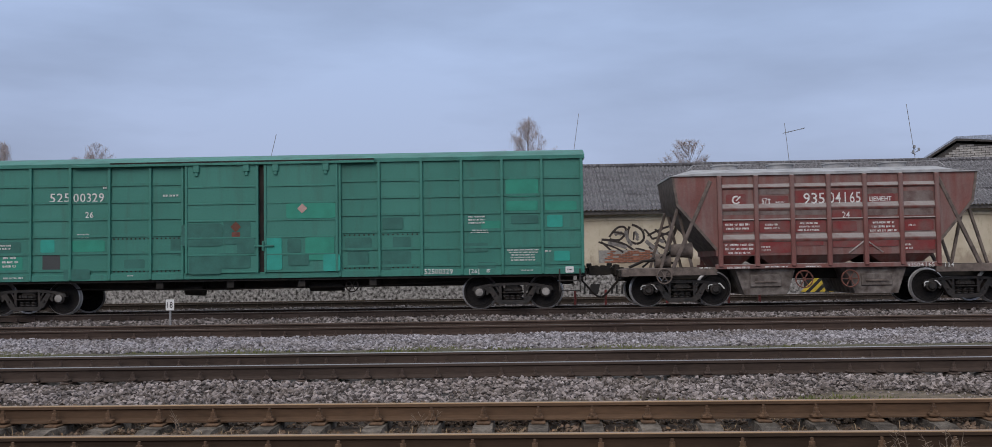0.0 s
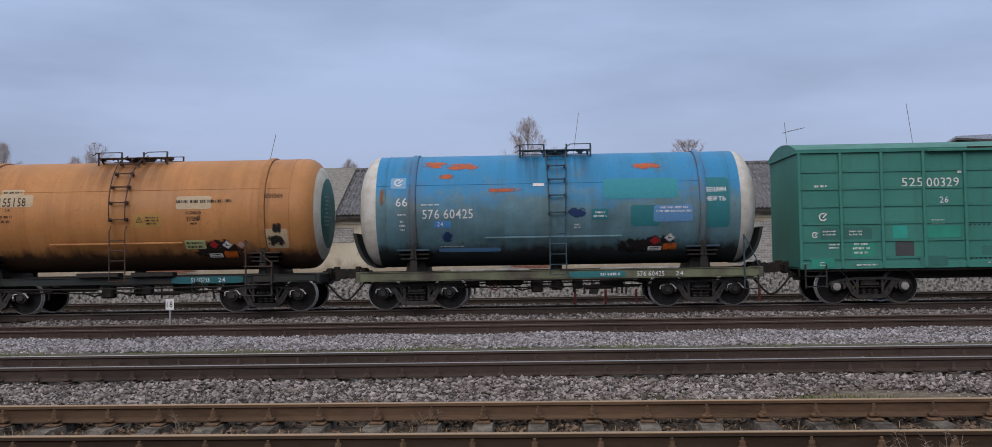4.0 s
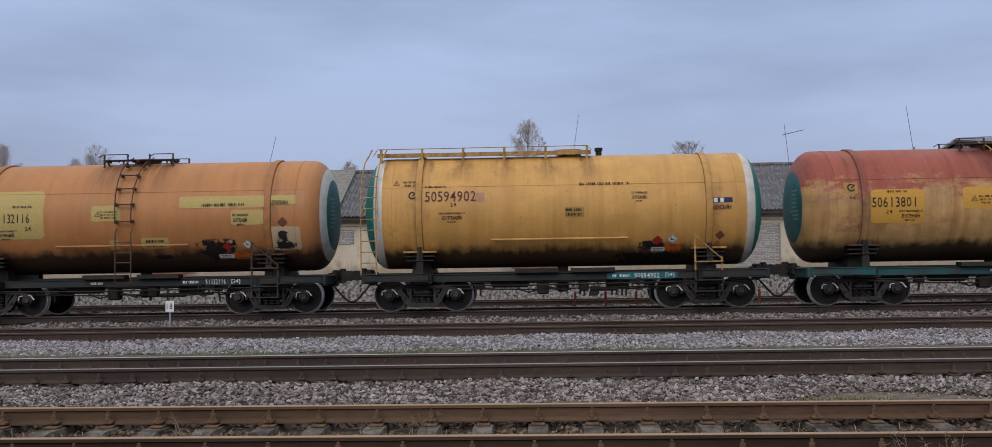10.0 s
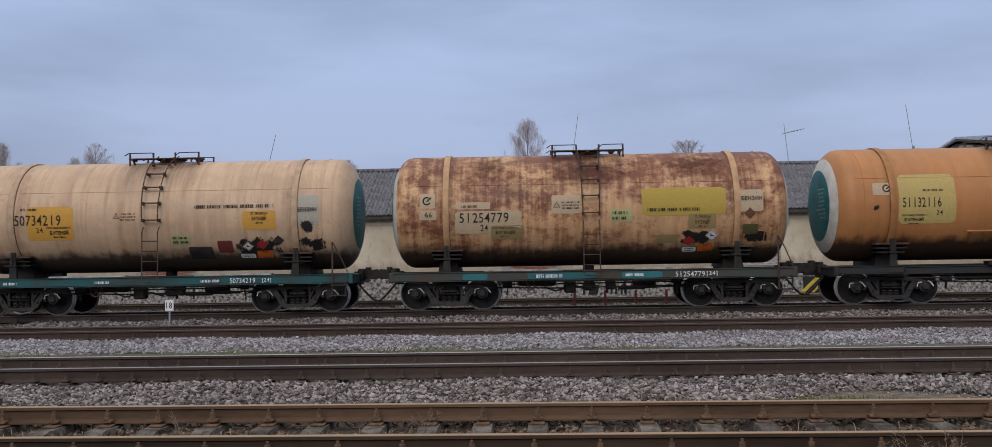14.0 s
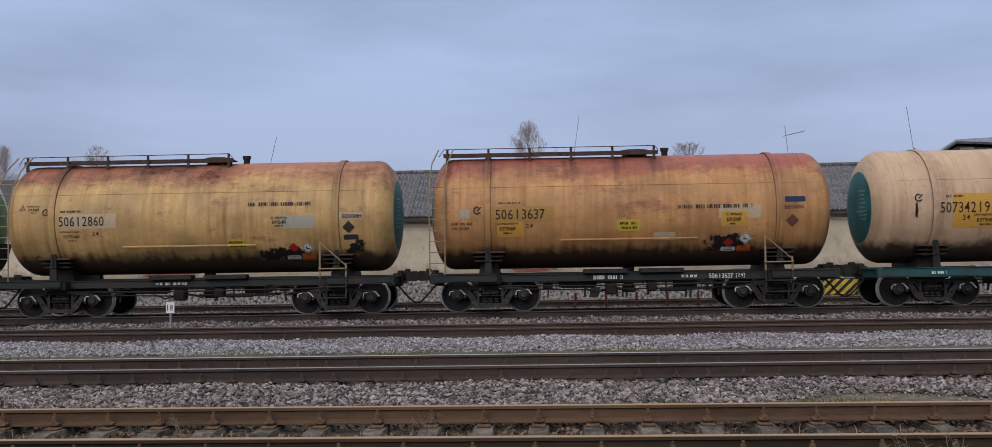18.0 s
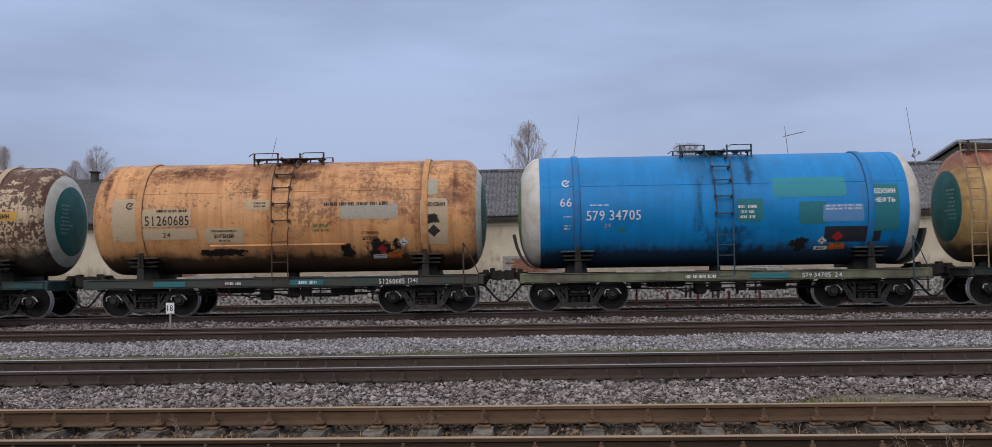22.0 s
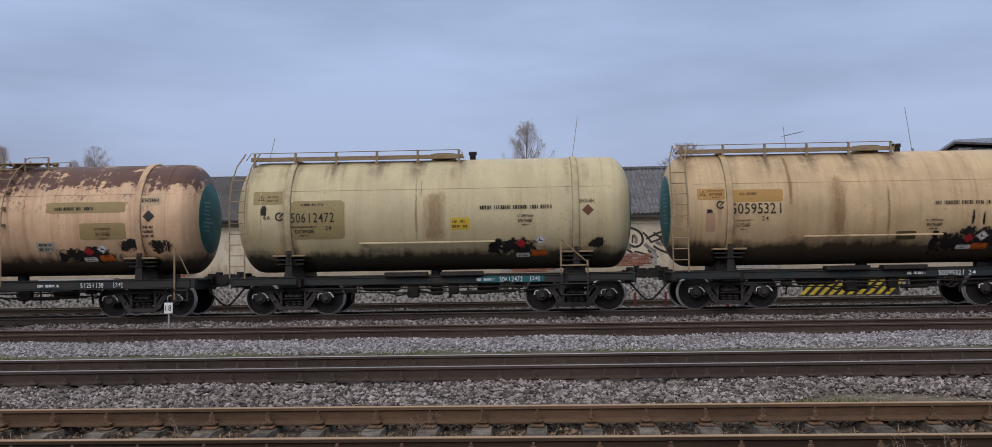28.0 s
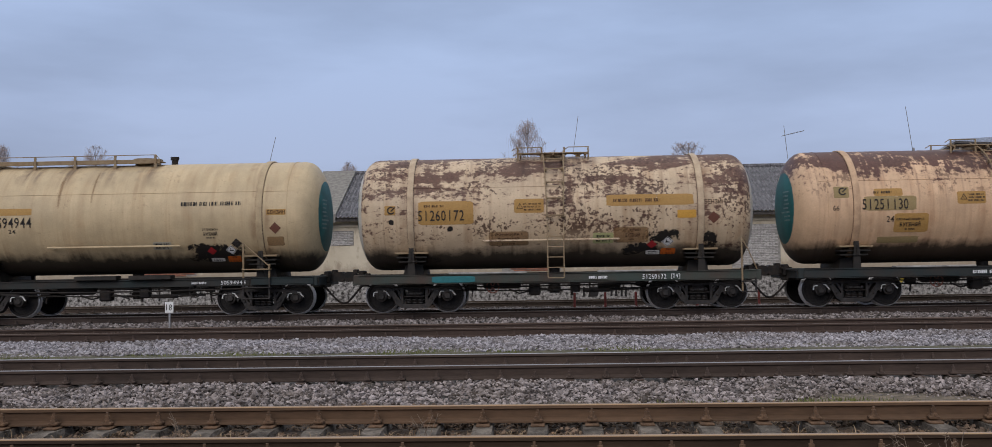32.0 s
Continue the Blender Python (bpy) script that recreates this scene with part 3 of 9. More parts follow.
stones("ballast_near", "loose grey crushed-stone ballast between two tracks", [(9.9, 11.9, -0.25, -0.195, 6.6, -0.006)], 0.028, 820, (0.415, 0.358, 0.342), 5, (0.055, 0.045, 0.041), True)
stones("ballast_middle", "heap of bluish grey crushed stone beside a siding", [(16.85, 19.5, -0.25, -0.185, 11.5, -0.002)], 0.030, 700, (0.455, 0.43, 0.45), 6, (0.125, 0.114, 0.120))
stones("ballast_in_tracks", "dirty ballast between the sleepers", [(12.35, 13.7, -0.23, -0.23, 8, -0.001), (21.7, 23.4, -0.22, -0.20, 13, 0), (24.9, 26.8, -0.22, -0.19, 14, 0), (28.9, 34.0, -0.21, -0.21, 15, 0)], 0.045, 110, (0.35, 0.31, 0.30), 7, (0.070, 0.058, 0.054))
stones("litter_stones", "brown dirty stones and clods between rusty rails", [(7.15, 8.62, -0.255, -0.255, 5.5, -0.016), (8.75, 10.1, -0.225, -0.235, 6, -0.016)], 0.024, 650, (0.22, 0.150, 0.105), 9, (0.024, 0.016, 0.011))


def dry_grass():
    """Withered blades, stalks and fallen leaves caught along the near track."""
    rng = random.Random(12)
    s = Shape()
    for i in range(520):
        x, y = rng.uniform(-5.2, 5.2), rng.choice((rng.uniform(7.25, 8.5), rng.uniform(7.9, 8.55), rng.uniform(8.8, 9.4)))
        y -= 0.0169 * x
        for k in range(rng.randint(3, 7)):
            a, ln, lean = rng.uniform(0, 6.28), rng.uniform(0.04, 0.10), rng.uniform(0.8, 2.2)
            p = Vector((x + rng.uniform(-.05, .05), y + rng.uniform(-.04, .04), -0.25))
            m = p + Vector((math.cos(a) * ln * lean * 0.4, math.sin(a) * ln * lean * 0.4, ln * 0.7))
            e = m + Vector((math.cos(a) * ln * lean * 0.6, math.sin(a) * ln * lean * 0.6, ln * 0.15))
            w = Vector((-math.sin(a), math.cos(a), 0)) * 0.0035
            s.add([p - w, p + w, m + w * 0.8, m - w * 0.8, e], [(0, 1, 2, 3), (3, 2, 4)])
    straw = Nodes("straw", 0.9)
    geo = straw.t.nodes.new("ShaderNodeNewGeometry").outputs["Random Per Island"]
    straw.done(straw.mix(geo, (0.11, 0.070, 0.040), (0.34, 0.25, 0.155)))
    g = part("dry_grass", s, straw.m, smooth=False)
    tagged(g, "withered grass blades between the rusty rails", "dry grass", kind="stuff")
    f = Shape()
    for i in range(3000):
        x, y = rng.uniform(-5.4, 5.4), rng.choice((rng.uniform(7.25, 8.5), rng.uniform(8.8, 9.9)))
        y -= 0.0169 * x
        a, r, t1, t2 = rng.uniform(0, 6.28), rng.uniform(0.012, 0.032), rng.uniform(-.6, .6), rng.uniform(-.6, .6)
        c, d = math.cos(a) * r, math.sin(a) * r
        z = -0.235 + rng.uniform(0, 0.03)
        f.add([(x + c, y + d, z + t1 * r), (x - d * .6, y + c * .6, z + t2 * r), (x - c, y - d, z - t1 * r), (x + d * .6, y - c * .6, z + 0.4 * r)], [(0, 1, 2), (0, 2, 3)])
    leaf = Nodes("fallen_leaf", 0.85)
    geo = leaf.t.nodes.new("ShaderNodeNewGeometry").outputs["Random Per Island"]
    leaf.done(leaf.mix(geo, (0.040, 0.024, 0.015), (0.26, 0.160, 0.090)))
    g = part("fallen_leaves", f, leaf.m, smooth=False)
    tagged(g, "small brown fallen leaves on the near track", "leaf litter", kind="stuff")
    m = Shape()
    for i in range(5200):
        x, y = (rng.uniform(-9.5, 4.5), rng.gauss(16.7, 0.5)) if i % 5 else (rng.uniform(-0.5, 4.2), rng.gauss(10.2, 0.16))
        if noise.noise((x * 0.7, y * 0.9, 3)) < 0.02:
            continue
        a, h = rng.uniform(0, 6.28), rng.uniform(0.02, 0.06)
        w = Vector((math.cos(a), math.sin(a), 0)) * 0.012
        p = Vector((x, y, -0.24))
        m.add([p - w, p + w, p + Vector((rng.uniform(-.02, .02), rng.uniform(-.02, .02), h))], [(0, 1, 2)])
    green = Nodes("short_moss_grass", 0.9)
    geo = green.t.nodes.new("ShaderNodeNewGeometry").outputs["Random Per Island"]
    green.done(green.mix(geo, (0.070, 0.085, 0.022), (0.17, 0.175, 0.065)))
    g = part("moss_strip", m, green.m, smooth=False)
    tagged(g, "strip of short mossy grass along the ballast", "moss", kind="stuff")


def weed(x, y, seed):
    """A dead weed: a few pale stalks with short side twigs."""
    rng = random.Random(seed)
    t = thing("dead_weed", "pale dead weed stalks beside the near rail", "weed", "dead weeds", at=pose(x, y, -0.24))
    pale = mat("bleached_stalk", (0.26, 0.20, 0.15), 0.9, 0, 0.3, 20, 0, 60)
    for i in range(4):
        a, h = rng.uniform(0, 6.28), rng.uniform(0.14, 0.30)
        p = Vector((rng.uniform(-.06, .06), rng.uniform(-.04, .04), 0))
        e = p + Vector((math.cos(a) * 0.10, math.sin(a) * 0.05, h))
        s = Shape().pipe([p, p.lerp(e, 0.5) + Vector((0.01, 0, 0.02)), e], [0.0035, 0.0028, 0.0015], 5)
        for j in range(5):
            b = p.lerp(e, rng.uniform(0.35, 0.95))
            c = rng.uniform(0, 6.28)
            s.pipe([b, b + Vector((math.cos(c) * 0.05, math.sin(c) * 0.03, rng.uniform(0.01, 0.05)))], [0.002, 0.0012], 4)
        part("stalk", s, pale, t)


dry_grass()
for k, x in enumerate((2.62, 2.86, 2.98, -0.9, -3.05)):
    weed(x, 6.86 if k < 3 else 8.2 - 0.0169 * x, 30 + k)

# ---- the goods shed, the house and what stands behind ----
def stucco():
    n = Nodes("stained_cream_stucco", 0.92)
    big, mid, fine = n.noise(0.7, seed=1), n.noise(3.5, (1, 1, 0.5), 5, 7, 0.65), n.noise(40, seed=2)
    c = n.mix(n.step(big, 0.35, 0.65), (0.43, 0.37, 0.275), (0.56, 0.50, 0.39))
    c = n.mix(n.step(mid, 0.55, 0.72, 0, 0.6), c, (0.27, 0.215, 0.15))
    low = n.math("ADD", n.z, n.step(mid, 0.3, 0.7, 0.3, -0.3))
    c = n.mix(n.step(low, 1.55, 1.2, 0, 0.55), c, (0.21, 0.16, 0.12))
    return n.done(c, n.math("ADD", fine, mid), 0.25)


def sheet_roof(name, a, b, seed=0.0):
    n = Nodes(name, 0.9)
    big, mid, fine = n.noise(0.9, seed=seed + 1), n.noise(7, (1.6, 0.5, 0.5), seed + 4, 8, 0.7), n.noise(14, seed=seed + 7)
    c = n.mix(n.step(mid, 0.35, 0.65), a, b)
    c = n.mix(n.step(big, 0.5, 0.75, 0, 0.5), c, tuple(v * 0.45 for v in a))
    return n.done(n.mix(0.6, c, n.mix(n.step(fine, 0.35, 0.65), (0.4, 0.4, 0.4), (1.45, 1.45, 1.45)), "MULTIPLY"), fine, 0.3)


STUCCO = stucco()
SLATE = sheet_roof("grey_corrugated_sheet", (0.040, 0.038, 0.042), (0.215, 0.210, 0.222))
TARRED = sheet_roof("dark_roofing_felt", (0.045, 0.040, 0.038), (0.10, 0.092, 0.088), 9)
METALROOF = sheet_roof("blue_grey_sheet_metal", (0.27, 0.31, 0.39), (0.37, 0.42, 0.52), 4)
WHITEBRICK = mat("whitish_silicate_brick", (0.46, 0.44, 0.42), 0.9, 0, 0.2, 9, 0.2, 60, rand=0.14)
REDBRICK = mat("red_brick", (0.30, 0.13, 0.085), 0.9, 0, 0.25, 9, 0.2, 60, rand=0.2)
MORTARDARK = mat("dark_mortar", (0.105, 0.098, 0.092), 0.95, 0, 0.2, 9, 0.3, 60)
MORTAR = mat("grey_mortar", (0.30, 0.285, 0.265), 0.95, 0, 0.2, 9, 0.3, 60)
OLDWALL = mat("crumbling_grey_render", (0.44, 0.42, 0.40), 0.95, 0, 0.6, 8.5, 1.0, 16, tint=(0.030, 0.026, 0.023))
SHED_Y, PLAT_Y = 42.0, 38.2


def shed():
    wall = part("wall_shed", Shape().box(-70, 26.0, SHED_Y, SHED_Y + 0.4, 1.0, 3.62), STUCCO)
    tagged(wall, "stained cream stucco wall of a goods shed", "wall", kind="structure")
    # a moulding under the eaves
    tagged(part("trim", Shape().box(-70, 26.0, SHED_Y - 0.06, SHED_Y, 3.10, 3.20), STUCCO), "plaster moulding under the shed's eaves", "trim", kind="structure")
    back = part("wall_shed_back", Shape().box(-70, 26.0, SHED_Y + 9.0, SHED_Y + 9.4, -0.25, 3.62), STUCCO)
    tagged(back, "rear wall of the goods shed", "wall", kind="structure")
    roof = thing("shed_roof", "weathered grey corrugated sheet roof over the goods shed", "roof", kind="structure")
    e, r = (SHED_Y - 0.55, 3.50), (SHED_Y + 4.6, 5.92)

    rng = random.Random(4)
    # sheets lie in three overlapping courses
    for row in range(3):
        x = -8.3
        while x < 26.4:
            w = 1.05
            def one():
                s = Shape()
                v, f = [], []
                k = 28
                for i in range(k + 1):
                    xx = w * 1.04 * i / k
                    h = 0.034 * math.sin(2 * math.pi * xx / 0.175)
                    for j in (0, 1):
                        u = j * 1.06 / 3
                        v.append((xx, (r[0] - e[0]) * u, (r[1] - e[1]) * u + h + (0.016 if j == 0 else 0)))
                f = [(2 * i, 2 * i + 2, 2 * i + 3, 2 * i + 1) for i in range(k)]
                o = len(v)
                v += [(a, b, c - 0.012) for a, b, c in v]
                f += [tuple(o + q for q in reversed(g)) for g in f]
                f += [(2 * i, o + 2 * i, o + 2 * i + 2, 2 * i + 2) for i in range(k)]
                return s.add(v, f)
            part("roof_sheet", one, SLATE, roof, at=pose(x, e[0] + (r[0] - e[0]) * row / 3 + rng.uniform(-.02, .02), e[1] + (r[1] - e[1]) * row / 3 + rng.uniform(0, .02)), key="roof_sheet")
            x += w
    part("felt", Shape().add([(-70, e[0], e[1] + .02), (-9.9, e[0], e[1] + .02), (-9.9, r[0], r[1] + .02), (-70, r[0], r[1] + .02), (-70, e[0], e[1] - .06), (-9.9, e[0], e[1] - .06), (-9.9, r[0], r[1] - .06), (-70, r[0], r[1] - .06)],
                             [(0, 1, 2, 3), (7, 6, 5, 4), (0, 4, 5, 1), (1, 5, 6, 2), (2, 6, 7, 3), (3, 7, 4, 0)]), TARRED, roof, "dark roofing felt", smooth=False)
    part("fire_wall", Shape().add([(-9.9, e[0], e[1] + .16), (-8.3, e[0], e[1] + .16), (-8.3, r[0], r[1] + .16), (-9.9, r[0], r[1] + .16), (-9.9, e[0], e[1] - .2), (-8.3, e[0], e[1] - .2), (-8.3, r[0], r[1] - .2), (-9.9, r[0], r[1] - .2)],
                                  [(0, 1, 2, 3), (7, 6, 5, 4), (0, 4, 5, 1), (1, 5, 6, 2), (2, 6, 7, 3), (3, 7, 4, 0)]), CONCRETE, roof, "pale concrete fire wall", smooth=False)
    part("rear_slope", Shape().add([(-70, r[0], r[1]), (26.4, r[0], r[1]), (26.4, r[0] + 5, 3.45), (-70, r[0] + 5, 3.45), (-70, r[0], r[1] - .06), (26.4, r[0], r[1] - .06), (26.4, r[0] + 5, 3.39), (-70, r[0] + 5, 3.39)],
                                   [(0, 1, 2, 3), (7, 6, 5, 4), (0, 4, 5, 1), (1, 5, 6, 2), (2, 6, 7, 3), (3, 7, 4, 0)]), SLATE, roof, smooth=False)
    part("ridge_cap", Shape().pipe([(-8.3, r[0], r[1] + 0.03), (26.4, r[0], r[1] + 0.03)], 0.11, 8), SLATE, roof)
    part("eaves_board", Shape().box(-70, 26.2, e[0] + 0.10, e[0] + 0.14, e[1] - 0.16, e[1] - 0.01), TARRED, roof)


shed()


def brick_patch(x0, x1, z0, z1, material, name, label, rough_edge=0.0, seed=1, y=SHED_Y, bl=0.25, bh=0.075):
    """Bricks laid in courses where the stucco is gone or an opening was closed."""
    p = thing(name, label, "brickwork", kind="structure")
    part("mortar_bed", Shape().box(x0, x1, y - 0.012, y + 0.02, z0, z1), MORTAR, p)
    rng = random.Random(seed)
    row, z = 0, z0 + 0.01
    while z + bh <= z1:
        x = x0 + (bl / 2 if row % 2 else 0) + 0.01
        while x + bl <= x1 + 0.01:
            edge = min(x - x0, x1 - x - bl, (z1 - z) * 1.5)
            if rng.random() < 1 - rough_edge * max(0, 1 - edge / 0.5):
                part("brick", lambda: Shape().box(0, bl - 0.018, -0.035, 0.01, 0, bh - 0.014, 0.004), material, p, at=pose(x, y - rng.uniform(0, 0.006), z), key="brick%.2f%.2f" % (bl, bh), smooth=False)
            x += bl
        z += bh
        row += 1


brick_patch(-1.1, 1.5, 1.05, 1.75, REDBRICK, "trim_bare_brick", "bare red brickwork where stucco has fallen off", 0.9, 2)
brick_patch(1.2, 2.5, 2.35, 2.95, REDBRICK, "trim_bricked_opening", "small opening closed with red brick", 0.1, 3)
brick_patch(3.1, 5.7, 1.25, 1.8, REDBRICK, "trim_bare_brick", "bare red brickwork where stucco has fallen off", 0.9, 4)
brick_patch(8.9, 11.0, 1.05, 2.95, WHITEBRICK, "trim_walled_door", "doorway closed with whitish brick", 0.0, 5)
brick_patch(-9.0, -7.6, 2.3, 2.95, WHITEBRICK, "trim_walled_window", "window closed with whitish brick", 0.0, 6)

brick_patch(-17.3, -14.6, 1.05, 1.75, REDBRICK, "trim_bare_brick", "bare red brickwork where stucco has fallen off", 0.9, 7)


def graffiti():
    """Abstract black loops and darts sprayed on the stucco."""
    g = thing("graffiti", "abstract black and grey spray-painted graffiti on stucco", "graffiti", kind="structure")
    ink = mat("black_spray_paint", (0.045, 0.035, 0.032), 0.8, 0, 0.3, 8, 0.05, 40)
    grey = mat("grey_spray_paint", (0.22, 0.20, 0.19), 0.8, 0, 0.3, 8, 0.05, 40)

    def stroke(pts, w, m, k):
        s = Shape()
        q = []
        for (x0, z0), (x1, z1) in zip(pts[:-1], pts[1:]):
            for i in range(4):
                q.append((x0 + (x1 - x0) * i / 4, z0 + (z1 - z0) * i / 4))
        q.append(pts[-1])
        q = [((q[max(i - 2, 0)][0] + q[i][0] + q[min(i + 2, len(q) - 1)][0]) / 3, (q[max(i - 2, 0)][1] + q[i][1] + q[min(i + 2, len(q) - 1)][1]) / 3) for i in range(len(q))]
        for i in range(len(q) - 1):
            (x0, z0), (x1, z1) = q[i], q[i + 1]
            n = math.hypot(x1 - x0, z1 - z0) or 1
            a, b = -(z1 - z0) / n * w, (x1 - x0) / n * w
            y = SHED_Y - 0.004 - 0.0006 * k
            s.add([(x0 - a, y, z0 - b), (x1 - a, y, z1 - b), (x1 + a, y, z1 + b), (x0 + a, y, z0 + b)], [(0, 1, 2, 3)])
        part("spray_line", s, m, g, smooth=False)
    u, v = 3.0, 2.95      # the work's upper left corner; strokes are given in metres from it
    for k, (w, m, pts) in enumerate((
            (0.035, ink, ((0.15, -0.62), (0.6, -0.66), (1.1, -0.78), (1.5, -1.05), (1.9, -1.42))), (0.028, ink, ((0.15, -0.66), (0.5, -0.98), (0.9, -1.35))),
            (0.032, ink, ((0.5, -0.6), (0.75, -0.22), (1.05, -0.06), (1.3, -0.22), (1.1, -0.58), (0.85, -0.7), (0.5, -0.6))), (0.035, ink, ((1.4, -0.04), (1.75, -0.12), (2.0, -0.45), (1.85, -0.85), (1.4, -0.8), (1.2, -0.5), (1.4, -0.04))),
            (0.030, ink, ((2.0, -0.55), (2.45, -0.3), (3.05, -0.1))), (0.030, ink, ((2.2, -0.65), (2.6, -0.55), (3.1, -0.28))), (0.032, ink, ((2.3, -0.75), (2.65, -1.0), (3.15, -1.15))), (0.028, ink, ((2.1, -0.9), (2.3, -1.15), (2.6, -1.25))),
            (0.024, ink, ((1.2, -0.95), (1.3, -1.4))), (0.05, grey, ((1.5, -0.3), (1.75, -0.5), (1.6, -0.7))), (0.06, grey, ((0.7, -0.45), (1.0, -0.3), (1.05, -0.5))), (0.03, ink, ((2.6, -0.35), (2.75, -0.75), (2.95, -0.95))), (0.05, grey, ((2.4, -0.6), (2.8, -0.8))), (0.024, ink, ((1.55, -0.25), (1.5, -0.75))),
            (0.026, ink, ((0.05, -0.7), (0.35, -0.82), (0.8, -0.95), (1.15, -1.2))), (0.03, ink, ((0.62, -0.3), (0.9, -0.36), (1.18, -0.42))), (0.028, ink, ((1.9, -0.2), (2.15, -0.42), (2.3, -0.7))), (0.026, ink, ((1.5, -1.0), (1.95, -1.05), (2.4, -1.32))),
            (0.03, ink, ((2.35, -0.2), (2.55, -0.45), (2.9, -0.42), (3.1, -0.62))), (0.05, grey, ((1.2, -0.2), (1.25, -0.7), (1.5, -0.9))), (0.055, grey, ((1.95, -0.65), (2.25, -0.95), (2.5, -1.05))), (0.05, grey, ((0.4, -0.75), (0.9, -0.85), (1.3, -1.0))))):
        stroke([(u + x * 1.08, v + z * 1.08) for x, z in pts], w * 1.5, m, k)


graffiti()
platform = thing("platform", "crumbling concrete goods platform with a striped edge", "loading platform", kind="structure")
part("platform_edge", Shape().box(-70, 26, PLAT_Y, PLAT_Y + 0.35, -0.3, 1.02, 0.02), OLDWALL, platform)
part("platform_deck", Shape().box(-70, 26, PLAT_Y + 0.35, SHED_Y, -0.3, 1.0), CONCRETE, platform)
scrawl = thing("sprayed_bars", "row of black sprayed strokes on the platform edge", "graffiti", kind="structure")
for x, wd, z, ht in ((2.19, 0.10, 0.22, 0.38), (2.40, 0.46, 0.22, 0.40), (3.28, 0.10, 0.20, 0.34), (3.46, 0.10, 0.20, 0.34), (3.68, 0.10, 0.20, 0.38), (3.84, 0.10, 0.20, 0.38), (6.16, 0.12, 0.17, 0.40), (6.34, 0.12, 0.17, 0.38), (7.22, 0.10, 0.15, 0.44), (7.42, 0.14, 0.15, 0.44)):
    part("stroke", Shape().slab([(x, z - ht / 2), (x + wd * 0.8, z - ht / 2), (x + wd, z + ht / 2), (x + wd * 0.2, z + ht / 2)], PLAT_Y - 0.010, PLAT_Y - 0.003), INK, scrawl, smooth=False)
YELLOW = mat("yellow_warning_paint", (0.62, 0.46, 0.06), 0.75, 0, 0.25, 7, 0.1, 50)
ASPHALT = mat("black_warning_paint", (0.03, 0.03, 0.03), 0.8, 0, 0.25, 7, 0.1, 50)
stripes = thing("warning_stripes", "yellow and black hazard stripes on the platform edge", "hazard stripes", kind="structure")
part("stripe_ground", Shape().box(10.85, 14.6, PLAT_Y - 0.03, PLAT_Y - 0.004, -0.02, 0.62), ASPHALT, stripes)
for i in range(10):
    x = 10.70 + i * 0.37
    part("stripe", lambda: Shape().slab([(0, 0), (0.19, 0), (0.82, 0.60), (0.63, 0.60)], -0.045, -0.028), YELLOW, stripes, at=pose(x, PLAT_Y, -0.01), key="stripe")


def house():
    h = thing("house", "white brick house with a blue-grey metal gable roof", "house", at=pose(24.42, 60, 0, 0, 0, -25))
    part("wall", Shape().slab([(0.35, -0.3), (16, -0.3), (16, 6.6), (2.05, 8.22), (0.35, 7.15)], 0, 8), MORTARDARK, h)
    part("roof", Shape().slab([(-0.05, 7.28), (2.02, 8.60), (16.5, 8.40), (16.5, 6.5), (4.0, 8.24), (2.05, 8.46), (0.05, 7.18)], -0.35, 8.4), METALROOF, h)
    part("fascia", Shape().slab([(0.0, 7.20), (2.05, 8.48), (4.0, 8.26), (8.0, 7.70), (8.0, 7.60), (4.0, 8.14), (2.05, 8.34), (0.15, 7.14)], -0.37, -0.30), TARRED, h)
    z, row = 4.2, 0
    while z < 8.1:
        x = 0.4 + (0.2 if row % 2 else 0)
        while x < 5.6:
            if z < 6.9 + (x - 0.35) * 0.62 and z < 8.08 - (x - 2.05) * 0.13:
                part("brick", lambda: Shape().box(0, 0.375, -0.03, 0.02, 0, 0.115, 0.004), WHITEBRICK, h, at=pose(x, -0.004, z), key="brick_house", smooth=False)
            x += 0.40
        z += 0.14
        row += 1


house()


BARK = mat("birch_bark", (0.21, 0.185, 0.17), 0.9, 0, 0.3, 6, 0.2, 40)
TWIG = mat("thin_twigs", (0.44, 0.38, 0.375), 0.9, 0, 0.2, 6, 0.0, 40)


